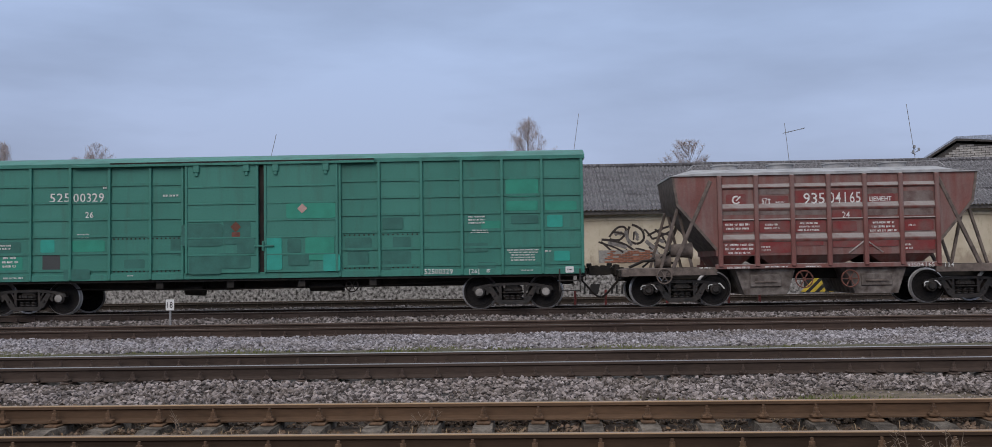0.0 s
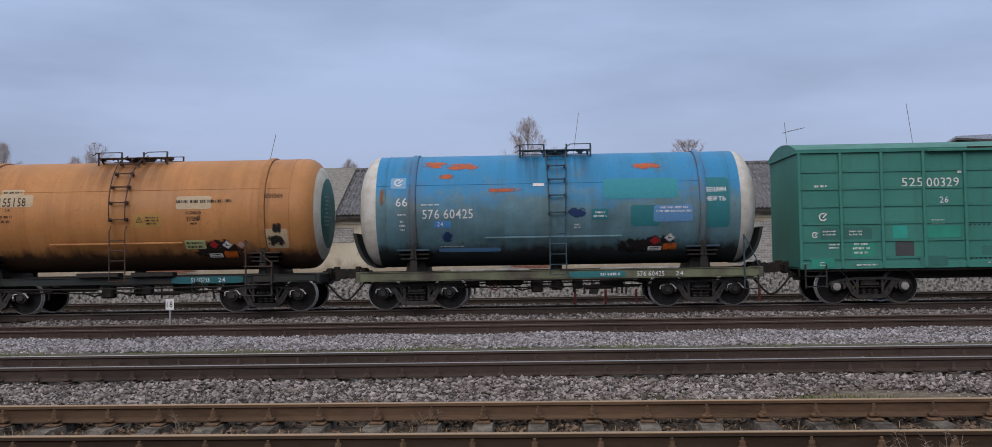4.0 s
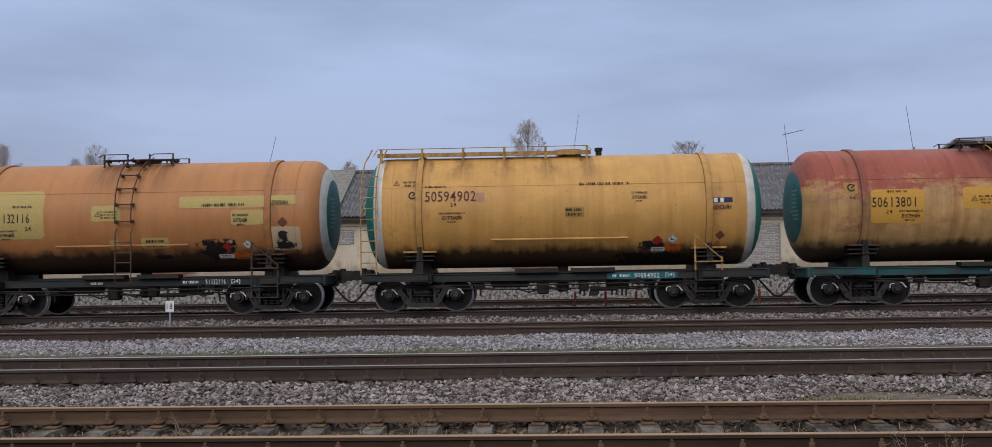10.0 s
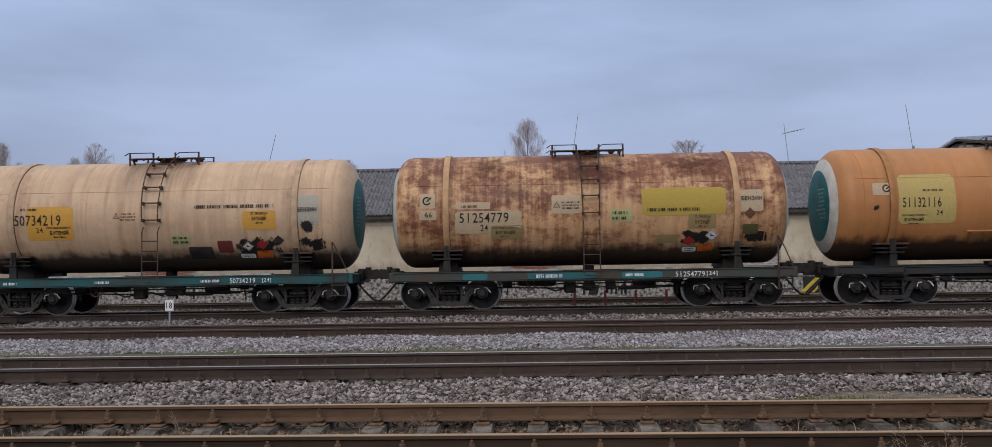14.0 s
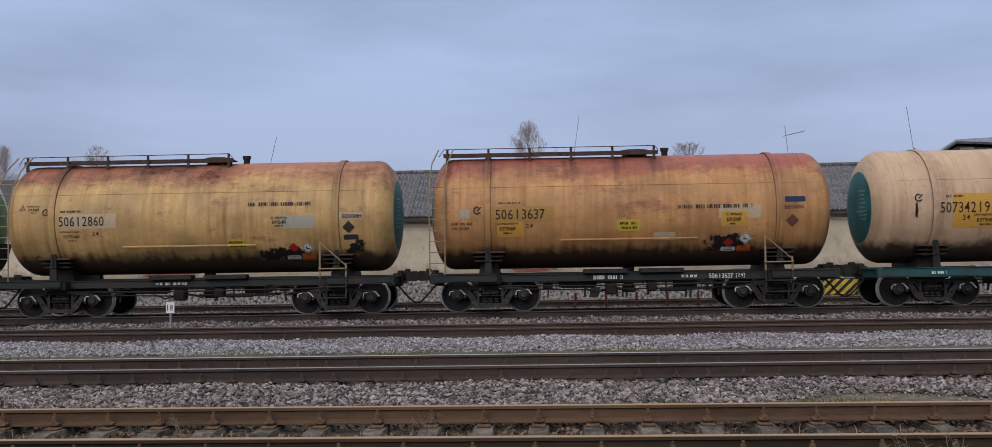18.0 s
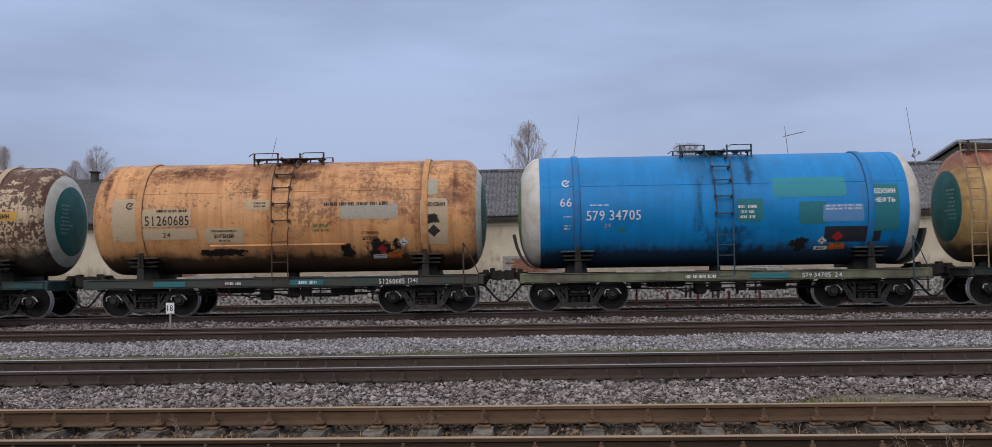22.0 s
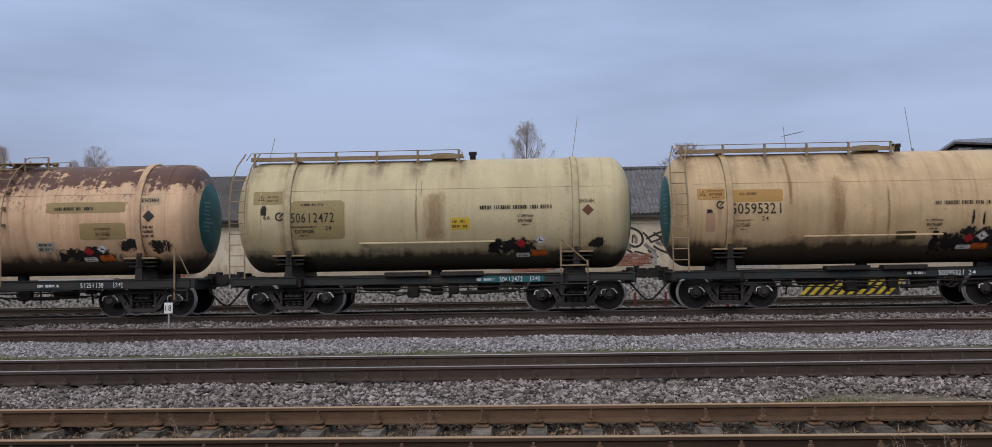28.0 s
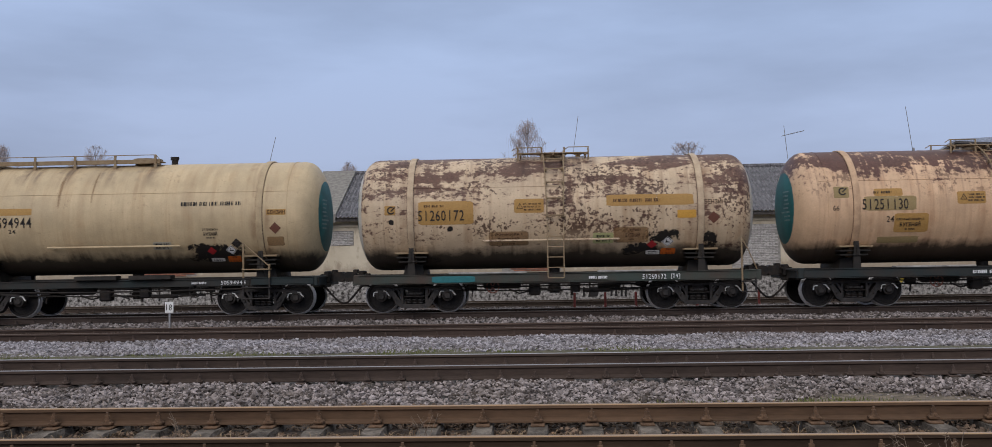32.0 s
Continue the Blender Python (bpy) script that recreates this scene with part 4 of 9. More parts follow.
def bare_tree(x, y, h, seed, wide=1.5, droop=1.0, label="bare birch with a haze of thin hanging twigs"):
    """A leafless tree: tapered trunk, slim limbs that rise into an uneven oval crown, and very many fine twigs; droop: how far they hang."""
    rng = random.Random(seed)
    t = thing("tree", label, "tree", "bare trees behind the shed", at=pose(x, y, -0.24))
    s, k = Shape(), Shape()
    s.pipe([(0, 0, 0), (0.05, 0, h * 0.3), (-0.05, 0.05, h * 0.6), (0.02, 0, h * 0.95)], [0.15, 0.11, 0.045, 0.006], 7)
    lobe = [rng.uniform(0.75, 1.15) for _ in range(7)]
    for i in range(70):
        # a limb's tip lies in the crown's dome, some lobes reaching further than others
        a, u = rng.uniform(0, 6.28), rng.uniform(-0.35, 1)
        r = wide * math.sqrt(1 - u * u) * rng.uniform(0.4, 1.0) * lobe[int(a * 1.1)]
        out = Vector((math.cos(a), math.sin(a), 0))
        e = out * r + Vector((0, 0, h * (0.62 + 0.345 * u)))
        p = Vector((0, 0, min(h * 0.88, max(h * 0.25, e.z - r * rng.uniform(0.6, 1.1) - rng.uniform(0.2, 0.9)))))
        m = p.lerp(e, 0.55) + out * 0.14 * r + Vector((0, 0, 0.16 * r))
        s.pipe([p, p.lerp(m, 0.55) + out * 0.04 * r, m, e], [0.018, 0.012, 0.007, 0.003], 4)
        for j in range(34 if droop > 0.5 else 64):
            q = rng.random()
            b = p.lerp(m, 0.4 + 0.6 * rng.random()) if q < 0.25 else m.lerp(e, rng.random() ** 0.7)
            c, n = rng.uniform(0, 6.28), rng.uniform(0.22, 0.70)
            f = Vector((math.cos(c) * 0.6, math.sin(c) * 0.6, rng.uniform(0.2, 0.9)))
            hang = droop * rng.uniform(0.5, 1.6)
            g = b + f * n * 0.5
            k.pipe([b, g, g + Vector((f.x * 0.35, f.y * 0.35, 0.35 - 0.8 * hang)) * n, g + Vector((f.x * 0.42, f.y * 0.42, 0.6 - 1.9 * hang)) * n], [0.0055, 0.0045, 0.0035, 0.002], 3, False)
    part("trunk", s, BARK, t)
    part("crown", k, TWIG, t, "crown of fine leafless twigs")
    return t


for x, y, h, sd in ((0.15, 62, 11.35, 1), (-30.1, 66, 10.95, 2), (-36.6, 66, 10.9, 3), (-12.4, 66, 9.3, 4), (11.2, 66, 10.35, 5), (-31.6, 66, 9.8, 8)):
    bare_tree(x, y, h, sd, {1: 2.2, 2: 1.9, 5: 2.1}.get(sd, 1.5), 0.25 if sd == 5 else 1.0, "bare round-crowned tree of fine twigs" if sd == 5 else "bare birch with a haze of thin hanging twigs")

MAST = mat("grey_galvanised_pole", (0.30, 0.30, 0.31), 0.6, 0.1, 0.2, 9, 0.05, 40)


def pole(name, label, x0, z0, x1, z1, y=46.4, r=0.014):
    t = thing(name, label, "antenna", "antennas over the shed")
    part("mast", Shape().pipe([(x0, y, z0), (x1, y, z1)], r, 6), MAST, t)
    return t


pole("whip_antenna", "thin leaning whip antenna above the roof", 2.15, 5.5, 2.60, 8.52)
pole("whip_antenna", "thin leaning whip antenna above the roof", -12.75, 5.5, -12.2, 7.80)
mast = pole("whip_antenna", "thin leaning whip antenna with small brackets", 18.7, 5.5, 18.3, 8.65)
for dx, dz in ((-0.25, 0.3), (0.2, 0.42), (-0.15, 0.55)):
    part("bracket", Shape().pipe([(18.65, 46.4, 5.9 + dz), (18.65 + dx, 46.3, 6.0 + dz)], 0.018, 5).box(18.62 + dx * 0.6, 18.70 + dx * 0.6, 46.25, 46.35, 5.96 + dz, 6.10 + dz), MAST, mast)
aerial = pole("tv_aerial", "television aerial with a slanting boom", 12.7, 5.5, 12.48, 7.85)
part("boom", Shape().pipe([(12.40, 46.4, 7.36), (13.42, 46.4, 7.58)], 0.016, 6), MAST, aerial)
for i in range(7):
    part("element", lambda: Shape().pipe([(0, -0.32, 0), (0, 0.32, 0)], 0.008, 5), MAST, aerial, at=pose(12.45 + 0.15 * i, 46.4, 7.37 + 0.033 * i), key="element")

meter_box = thing("junction_box", "blue-grey electrical junction box with hanging wires on the stucco wall", "junction box", at=pose(7.68, SHED_Y, 2.62))
part("housing", Shape().box(-0.28, 0.28, -0.18, 0, 0, 0.40, 0.02), METALROOF, meter_box)
part("batten", Shape().box(-0.85, 0.85, -0.08, 0, 0.50, 0.57, 0.01), TARRED, meter_box)
part("insulator", Shape().box(-0.22, 0.18, -0.14, 0, 0.64, 0.86, 0.03), TARRED, meter_box, "dark insulator block")
part("wire", Shape().pipe([(-0.55, -0.06, 0.86), (-0.58, -0.08, 0.45), (-0.42, -0.1, 0.2), (-0.26, -0.1, 0.18)], 0.022, 5), BLACK, meter_box)
part("wire", Shape().pipe([(0.6, -0.06, 0.86), (0.66, -0.1, 0.45), (0.45, -0.12, 0.25), (0.27, -0.1, 0.22)], 0.022, 5), BLACK, meter_box)

chimney = thing("chimney", "short dark stove chimney on the felt roof", "chimney")
part("flue", Shape().box(-21.35, -21.05, 46.2, 46.5, 5.6, 6.22, 0.02), TARRED, chimney)
part("cowl", Shape().box(-21.42, -20.98, 46.13, 46.57, 6.22, 6.30, 0.02), TARRED, chimney)

post = thing("distance_post", "small white number board on a grey post", "marker post", at=pose(-9.29, 24.69, -0.25))
part("post", Shape().rod((0, 0, 0), (0, 0, 0.5), 0.045, 0.045, 0.008), MAST, post)
part("board", Shape().box(-0.11, 0.11, -0.035, -0.02, 0.44, 0.72, 0.004), SIGNWHITE, post)
part("number", flat(letters("18", 0.16, 0.15), 0.0, 0.58, -0.041), INK, post, "black figures")
STAKERED = mat("red_stake_paint", (0.20, 0.040, 0.038), 0.7, 0, 0.3, 9, 0.1, 40, tint=(0.09, 0.03, 0.025))
for i in range(7):
    stake = thing("stake", "short red-painted stake beside the loading track", "stake", "red stakes", at=pose(1.62 + 1.05 * i, 33.2, -0.25))
    part("bar", lambda: Shape().rod((0, 0, 0), (0, 0, 0.58), 0.085, 0.06, 0.01), STAKERED, stake, key="stake")

# ---- running gear shared by the wagons ----
WHEEL_R = 0.4785


def wheel_shape():
    """A solid wheel, turned about its axle (y), its outer face towards -y: rim, dished web, hub and flange."""
    p = [(-0.13, 0.0), (-0.13, 0.085), (-0.115, 0.10), (-0.085, 0.12), (-0.070, 0.30), (-0.085, 0.375), (-0.128, 0.392), (-0.130, 0.448), (-0.108, 0.4735), (-0.03, 0.4785), (-0.022, 0.500), (0.0, 0.502), (0.0, 0.39), (-0.03, 0.37), (-0.035, 0.13), (0.02, 0.11), (0.02, 0.0)]
    return Shape().lathe(p, 40, "y")


def wheel_material():
    n = Nodes("rolled_wheel_steel", 0.6)
    r = n.math("SQRT", n.math("ADD", n.math("MULTIPLY", n.x, n.x), n.math("MULTIPLY", n.z, n.z)))
    fine = n.noise(22, seed=2)
    dull = n.mix(n.step(fine, 0.35, 0.65), (0.009, 0.009, 0.010), (0.024, 0.021, 0.020))
    n.b.inputs["Specular IOR Level"].default_value = 0.12
    # pale rim ring holds the sky's glint in its colour
    edge = n.math("MULTIPLY", n.step(r, 0.446, 0.452), n.step(fine, 0.2, 0.45))
    n.put(n.b.inputs["Metallic"], n.math("MULTIPLY", edge, 0.6))
    return n.done(n.mix(edge, dull, (0.50, 0.49, 0.50)), fine, 0.1, n.step(edge, 0, 1, 0.65, 0.35))


WHEELMAT = wheel_material()


def side_frame_shape():
    """A cast bogie side: arched top chord, slim diagonals down to the spring seat, jaws over the axle boxes, open windows."""
    s = Shape()
    y0, y1 = -0.09, 0.07
    # top chord, drooping to the jaws over the axle boxes
    s.slab([(-1.13, 0.53), (-1.09, 0.62), (-0.86, 0.675), (-0.60, 0.715), (-0.34, 0.735), (0.34, 0.735), (0.60, 0.715), (0.86, 0.675), (1.09, 0.62), (1.13, 0.53), (1.06, 0.51), (0.98, 0.575), (0.80, 0.585), (0.62, 0.63), (0.36, 0.66), (-0.36, 0.66), (-0.62, 0.63), (-0.80, 0.585), (-0.98, 0.575), (-1.06, 0.51)], y0, y1)
    for d in (-1, 1):
        # the jaw beside the axle box, the strut down to the spring seat, and the column beside the bolster
        s.slab([(d * 0.80, 0.60), (d * 0.66, 0.64), (d * 0.62, 0.50), (d * 0.70, 0.40), (d * 0.745, 0.42), (d * 0.73, 0.52)], y0, y1)
        s.slab([(d * 0.70, 0.60), (d * 0.58, 0.64), (d * 0.33, 0.28), (d * 0.40, 0.18), (d * 0.50, 0.24)], y0 - 0.03, y1)
        s.slab([(d * 0.375, 0.67), (d * 0.305, 0.67), (d * 0.305, 0.22), (d * 0.375, 0.22)], y0 + 0.01, y1)
        s.slab([(d * 0.50, 0.66), (d * 0.445, 0.66), (d * 0.33, 0.47), (d * 0.36, 0.42)], y0 + 0.02, y1)
        s.box(min(d * 0.47, d * 0.53), max(d * 0.47, d * 0.53), y0 - 0.06, y0 - 0.02, 0.36, 0.44, 0.015)
    s.slab([(-0.47, 0.225), (-0.37, 0.145), (0.37, 0.145), (0.47, 0.225), (0.40, 0.255), (-0.40, 0.255)], y0 - 0.06, y1 + 0.05)
    s.box(-0.29, 0.29, y0 - 0.07, y1, 0.435, 0.485, 0.02).box(-0.25, 0.25, y0 - 0.03, y1, 0.485, 0.60, 0.03)
    for e in (-0.17, 0.0, 0.17):
        s.box(e - 0.03, e + 0.03, y0 - 0.065, y0, 0.50, 0.585, 0.015)
    return s


def spring_shape():
    s = Shape()
    pts = []
    for i in range(61):
        a = i / 60 * 4.0 * 2 * math.pi
        pts.append((0.075 * math.cos(a), 0.075 * math.sin(a), 0.25 + 0.185 * i / 60))
    return s.pipe(pts, 0.019, 5)


def axle_box_shape():
    s = Shape()
    s.lathe([(-0.15, 0.0), (-0.15, 0.075), (-0.13, 0.10), (-0.10, 0.11), (-0.09, 0.15), (0.10, 0.155)], 20, "y")
    s.box(-0.17, 0.17, -0.07, 0.09, 0.02, 0.17, 0.03)
    for k in range(4):
        a = math.pi / 4 + k * math.pi / 2
        s.pipe([(0.08 * math.cos(a), -0.165, 0.08 * math.sin(a)), (0.08 * math.cos(a), -0.13, 0.08 * math.sin(a))], 0.014, 6)
    return s


def wear_mark(d):
    """A chalked white bracket on the jaw over an axle box."""
    if d < 0:
        return Shape().pipe([(-0.21, -0.125, 0.0), (-0.20, -0.125, 0.09), (-0.17, -0.125, 0.115), (-0.09, -0.125, 0.12)], 0.015, 6)
    return Shape().pipe([(0.07, -0.125, 0.15), (0.13, -0.125, 0.135), (0.23, -0.125, 0.01)], 0.017, 6)


def coupler_shape(d):
    """An automatic coupler: shank, knuckled head with its two jaws, and the draft pocket."""
    s = Shape()
    s.box(min(d * 5.35, d * 5.78), max(d * 5.35, d * 5.78), -0.09, 0.09, 0.92, 1.12, 0.02)
    s.box(min(d * 5.50, d * 5.66), max(d * 5.50, d * 5.66), -0.30, 0.30, 0.86, 1.20, 0.03)
    h = [(5.76, 0.90), (6.02, 0.88), (6.10, 0.95), (6.10, 1.10), (6.02, 1.17), (5.76, 1.15)]
    s.slab([(d * a, b) for a, b in h], -0.22 if d > 0 else 0.04, -0.04 if d > 0 else 0.22)
    s.slab([(d * a, b + 0.01) for a, b in h[:3] + h[3:]], 0.02 if d > 0 else -0.20, 0.16 if d > 0 else -0.02)
    s.box(min(d * 5.70, d * 5.84), max(d * 5.70, d * 5.84), -0.14, 0.14, 1.13, 1.24, 0.02)
    return s


def hose_shape(d):
    """A brake hose that sags from the end beam to the next wagon's."""
    pts = [(d * 5.45, -0.35, 0.82), (d * 5.56, -0.36, 0.74), (d * 5.70, -0.36, 0.58), (d * 5.84, -0.34, 0.42), (d * 5.97, -0.3, 0.30), (d * 6.08, -0.28, 0.27)]
    return Shape().pipe(pts, 0.030, 7)


def bogie(wagon, x, chalk=True):
    """A two-axle bogie with its wheelsets. Wheelsets go into ROLLING, to be turned as the train rolls."""
    def beam():
        s = Shape().box(-0.20, 0.20, -1.05, 1.05, 0.48, 0.72, 0.04)
        s.box(-0.75, -0.66, -0.75, 0.75, 0.34, 0.42, 0.02).box(0.66, 0.75, -0.75, 0.75, 0.34, 0.42, 0.02)
        s.lathe([(0.70, 0.0), (0.70, 0.24), (0.84, 0.22), (0.84, 0.0)], 20, "z")
        s.pipe([(-0.7, 0.3, 0.40), (0, 0.3, 0.36), (0.7, 0.3, 0.40)], 0.025, 6)
        return s
    b = part("bogie", beam, DARK, wagon, at=pose(x, 0, 0), key="bogie_beam")
    for d in (-1, 1):
        part("side_frame", side_frame_shape, BOGIE, b, at=pose(0, d * 1.02, 0, 0, 0, 0 if d < 0 else 180), key="side_frame")
        for k in (-1, 0, 1):
            part("spring", spring_shape, BOGIE, b, at=pose(k * 0.165, d * 1.02, 0), key="spring")
        for k in (-1, 1):
            part("axle_box", axle_box_shape, BOGIE, b, at=pose(k * 0.925, d * 1.02, WHEEL_R, 0, 0, 0 if d < 0 else 180), key="axle_box")
        if not chalk and d < 0:
            for k in (-1, 1):
                part("axle_cap", lambda: Shape().lathe([(-0.172, 0.0), (-0.172, 0.085), (-0.160, 0.105), (-0.145, 0.11)], 16, "y"), BOARD, b, "pale grey axle cap", pose(k * 0.925, -1.02, WHEEL_R), "axle_cap")
        if chalk and d < 0:
            for k in (-1, 1):
                part("chalk_mark", lambda: wear_mark(-1), WHITE, b, "white chalk mark on the axle box", pose(k * 0.925, -1.02, WHEEL_R), "mark_a")
                part("chalk_mark", lambda: wear_mark(1), WHITE, b, "white chalk mark on the axle box", pose(k * 0.925, -1.02, WHEEL_R), "mark_b")
    for k in (-1, 1):
        ws = part("wheelset", lambda: Shape().lathe([(-1.0, 0.065), (-0.74, 0.095), (-0.5, 0.085), (0.5, 0.085), (0.74, 0.095), (1.0, 0.065)], 16, "y"), DARK, wagon, at=pose(x + k * 0.925, 0, WHEEL_R), key="axle")
        part("wheel", wheel_shape, WHEELMAT, ws, at=pose(0, -0.72, 0), key="wheel")
        part("wheel", wheel_shape, WHEELMAT, ws, at=pose(0, 0.72, 0, 0, 0, 180), key="wheel")
        ROLLING.append((ws, x + k * 0.925))


ROLLING, WAGONS = [], []


def ends(wagon, half, material):
    """Couplers and brake hoses at both ends; half: from the middle to the coupling."""
    for d in (-1, 1):
        at = pose(d * (half - 6.08), 0, 0)
        part("coupler", lambda: coupler_shape(d), BLACK, wagon, "black cast automatic coupler", at, "coupler%d" % d)
        part("uncoupling_lever", lambda: Shape().pipe([(d * 5.58, -1.45, 0.78), (d * 5.60, -1.45, 1.02), (d * 5.60, -0.3, 1.04), (d * 5.78, -0.16, 1.16)], 0.016, 6), BLACK, wagon, "", at, "lever%d" % d)
        part("hose_cock", lambda: Shape().box(min(d * 5.40, d * 5.58), max(d * 5.40, d * 5.58), -0.44, -0.28, 0.74, 0.92, 0.03).pipe([(d * 5.5, -0.36, 0.9), (d * 5.5, -0.52, 0.96)], 0.018, 6), BOGIE, wagon, "", at, "cock%d" % d)
        part("brake_hose", lambda: hose_shape(d), BLACK, wagon, "sagging rubber brake hose", at, "hose%d" % d)


def hand_wheel(wagon, r, material, label, at, spokes=6):
    """A hand wheel: rim, spokes and hub."""
    rim = part("hand_wheel", lambda: Shape().pipe([(r * math.cos(a / 20 * 2 * math.pi), 0, r * math.sin(a / 20 * 2 * math.pi)) for a in range(21)], 0.020, 6), material, wagon, label, at, "hand_rim%.2f" % r)
    part("hub", lambda: Shape().pipe([(0, -0.03, 0), (0, 0.08, 0)], 0.045, 8), material, rim, key="hand_hub")
    for k in range(spokes):
        part("spoke", lambda: Shape().pipe([(0, 0, 0), (r, 0, 0)], 0.015, 5), material, rim, at=pose(0, 0, 0, 0, 360 * k / spokes, 0), key="hand_spoke%.2f" % r)

# ---- tank wagons ----
TR, TZ, HALF = 1.60, 2.80, 5.62      # tank radius, height of its axis, half its length


def dish(d, r0, r1, lift=0.0):
    """The profile of a dished end from radius r0 in to r1: a rounded knuckle and a shallow crown."""
    pts = []
    for i in range(13):
        r = r0 + (r1 - r0) * i / 12
        u = min(1.0, r / TR)
        pts.append((d * (HALF - 0.62 + 0.62 * math.sqrt(max(0.0, 1 - u ** 2.6)) + lift), r + lift * 0.5))
    return pts


def band_shape(x):
    s = Shape().lathe([(x - 0.085, TR - 0.002), (x - 0.085, TR + 0.035), (x - 0.075, TR + 0.042), (x + 0.075, TR + 0.042), (x + 0.085, TR + 0.035), (x + 0.085, TR - 0.002)], 72, "x", (0, 0, TZ))
    return s


def saddle(w, x, trim):
    """The saddle under one end of the tank: a cast block, stepped planks, and the band's clamp on each side."""
    sd = part("saddle", lambda: Shape().slab([(-0.30, 1.04), (0.30, 1.04), (0.24, 1.36), (-0.24, 1.36)], -0.85, 0.85), DARK, w, at=pose(x, 0, 0), key="saddle")
    for d in (-1, 1):
        for i in range(3):
            part("plank", lambda: Shape().box(-0.46 + 0.04 * i, 0.46 - 0.04 * i, -0.24, 0.24, -0.028, 0.028, 0.010), trim if i == 0 and d < 0 else DARK, sd, at=pose(0, d * (1.20 - 0.09 * i), 1.66 - 0.115 * i), key="saddle_plank%d" % i)
        part("clamp", lambda: Shape().slab([(-0.11, 1.05), (0.11, 1.05), (0.06, 1.80), (-0.06, 1.80)], -0.04, 0.04).box(-0.12, 0.12, -0.08, 0.02, 1.40, 1.45, 0.01).pipe([(0, -0.08, 1.44), (0, -0.08, 1.72)], 0.022, 6), DARK, sd, at=pose(0, d * 1.44, 0, 0, 0, 0 if d < 0 else 180), key="clamp")


def end_shield(w, d, material):
    """A curved steel guard that hugs the lower half of the tank's end."""
    def make():
        s = Shape()
        v = []
        for i in range(11):
            z = -1.62 + 1.0 * i / 10
            u = min(1.0, abs(z) / TR)
            x = HALF - 0.62 + 0.62 * math.sqrt(max(0.0, 1 - u ** 2.6)) + 0.05
            x += 0.05 * i / 10
            for y in (-0.75, 0.75):
                v += [(d * x, y, TZ + z), (d * (x + 0.09), y, TZ + z)]
        f = []
        for i in range(10):
            a, b = 4 * i, 4 * i + 4
            f += [(a, a + 2, b + 2, b), (a + 1, b + 1, b + 3, a + 3), (a, b, b + 1, a + 1), (a + 2, a + 3, b + 3, b + 2)]
        f += [(0, 1, 3, 2), (40, 42, 43, 41)]
        return s.add(v, f)
    part("end_guard", make, material, w, "curved guard at the tank's end", key="guard%d" % d)


def rung_points(a0, a1, n):
    return [(-(TR + 0.16) * math.cos(a0 + (a1 - a0) * i / n), TZ + (TR + 0.16) * math.sin(a0 + (a1 - a0) * i / n)) for i in range(n + 1)]


def side_ladder(w, x, material, lower=0.95):
    """The ladder that follows the tank's side down from the hatch."""
    lad = part("ladder", lambda: ladder_rails(x, lower), material, w, key="ladder_rails%.2f%.2f" % (x, lower))
    for i in range(6):
        a = math.radians(72 - 15.5 * i)
        y, z = -(TR + 0.15) * math.cos(a), TZ + (TR + 0.15) * math.sin(a)
        part("rung", lambda: Shape().rod((-0.24, 0, 0), (0.24, 0, 0), 0.05, 0.035, 0.006).box(-0.25, -0.20, 0.0, 0.16, -0.05, 0.04).box(0.20, 0.25, 0.0, 0.16, -0.05, 0.04), material, lad, at=pose(x, y, z), key="rung_bracket")
    for i in range(5):
        part("rung", lambda: Shape().pipe([(-0.22, 0, 0), (0.22, 0, 0)], 0.016, 6), material, lad, at=pose(x, -TR - 0.14, 2.05 - 0.28 * i), key="rung_low")


def ladder_rails(x, lower):
    s = Shape()
    for d in (-1, 1):
        top = [(x + d * 0.30, -0.30, TZ + TR + 0.16)]
        arc = rung_points(math.radians(78), math.radians(-6), 14)
        s.pipe(top + [(x + d * (0.30 - 0.08 * i / 14), y, z) for i, (y, z) in enumerate(arc)], 0.018, 6)
        s.pipe([(x + d * 0.22, -TR - 0.02, 2.45), (x + d * 0.22, -TR - 0.14, 2.3), (x + d * 0.22, -TR - 0.14, lower)], 0.018, 6)
    return s


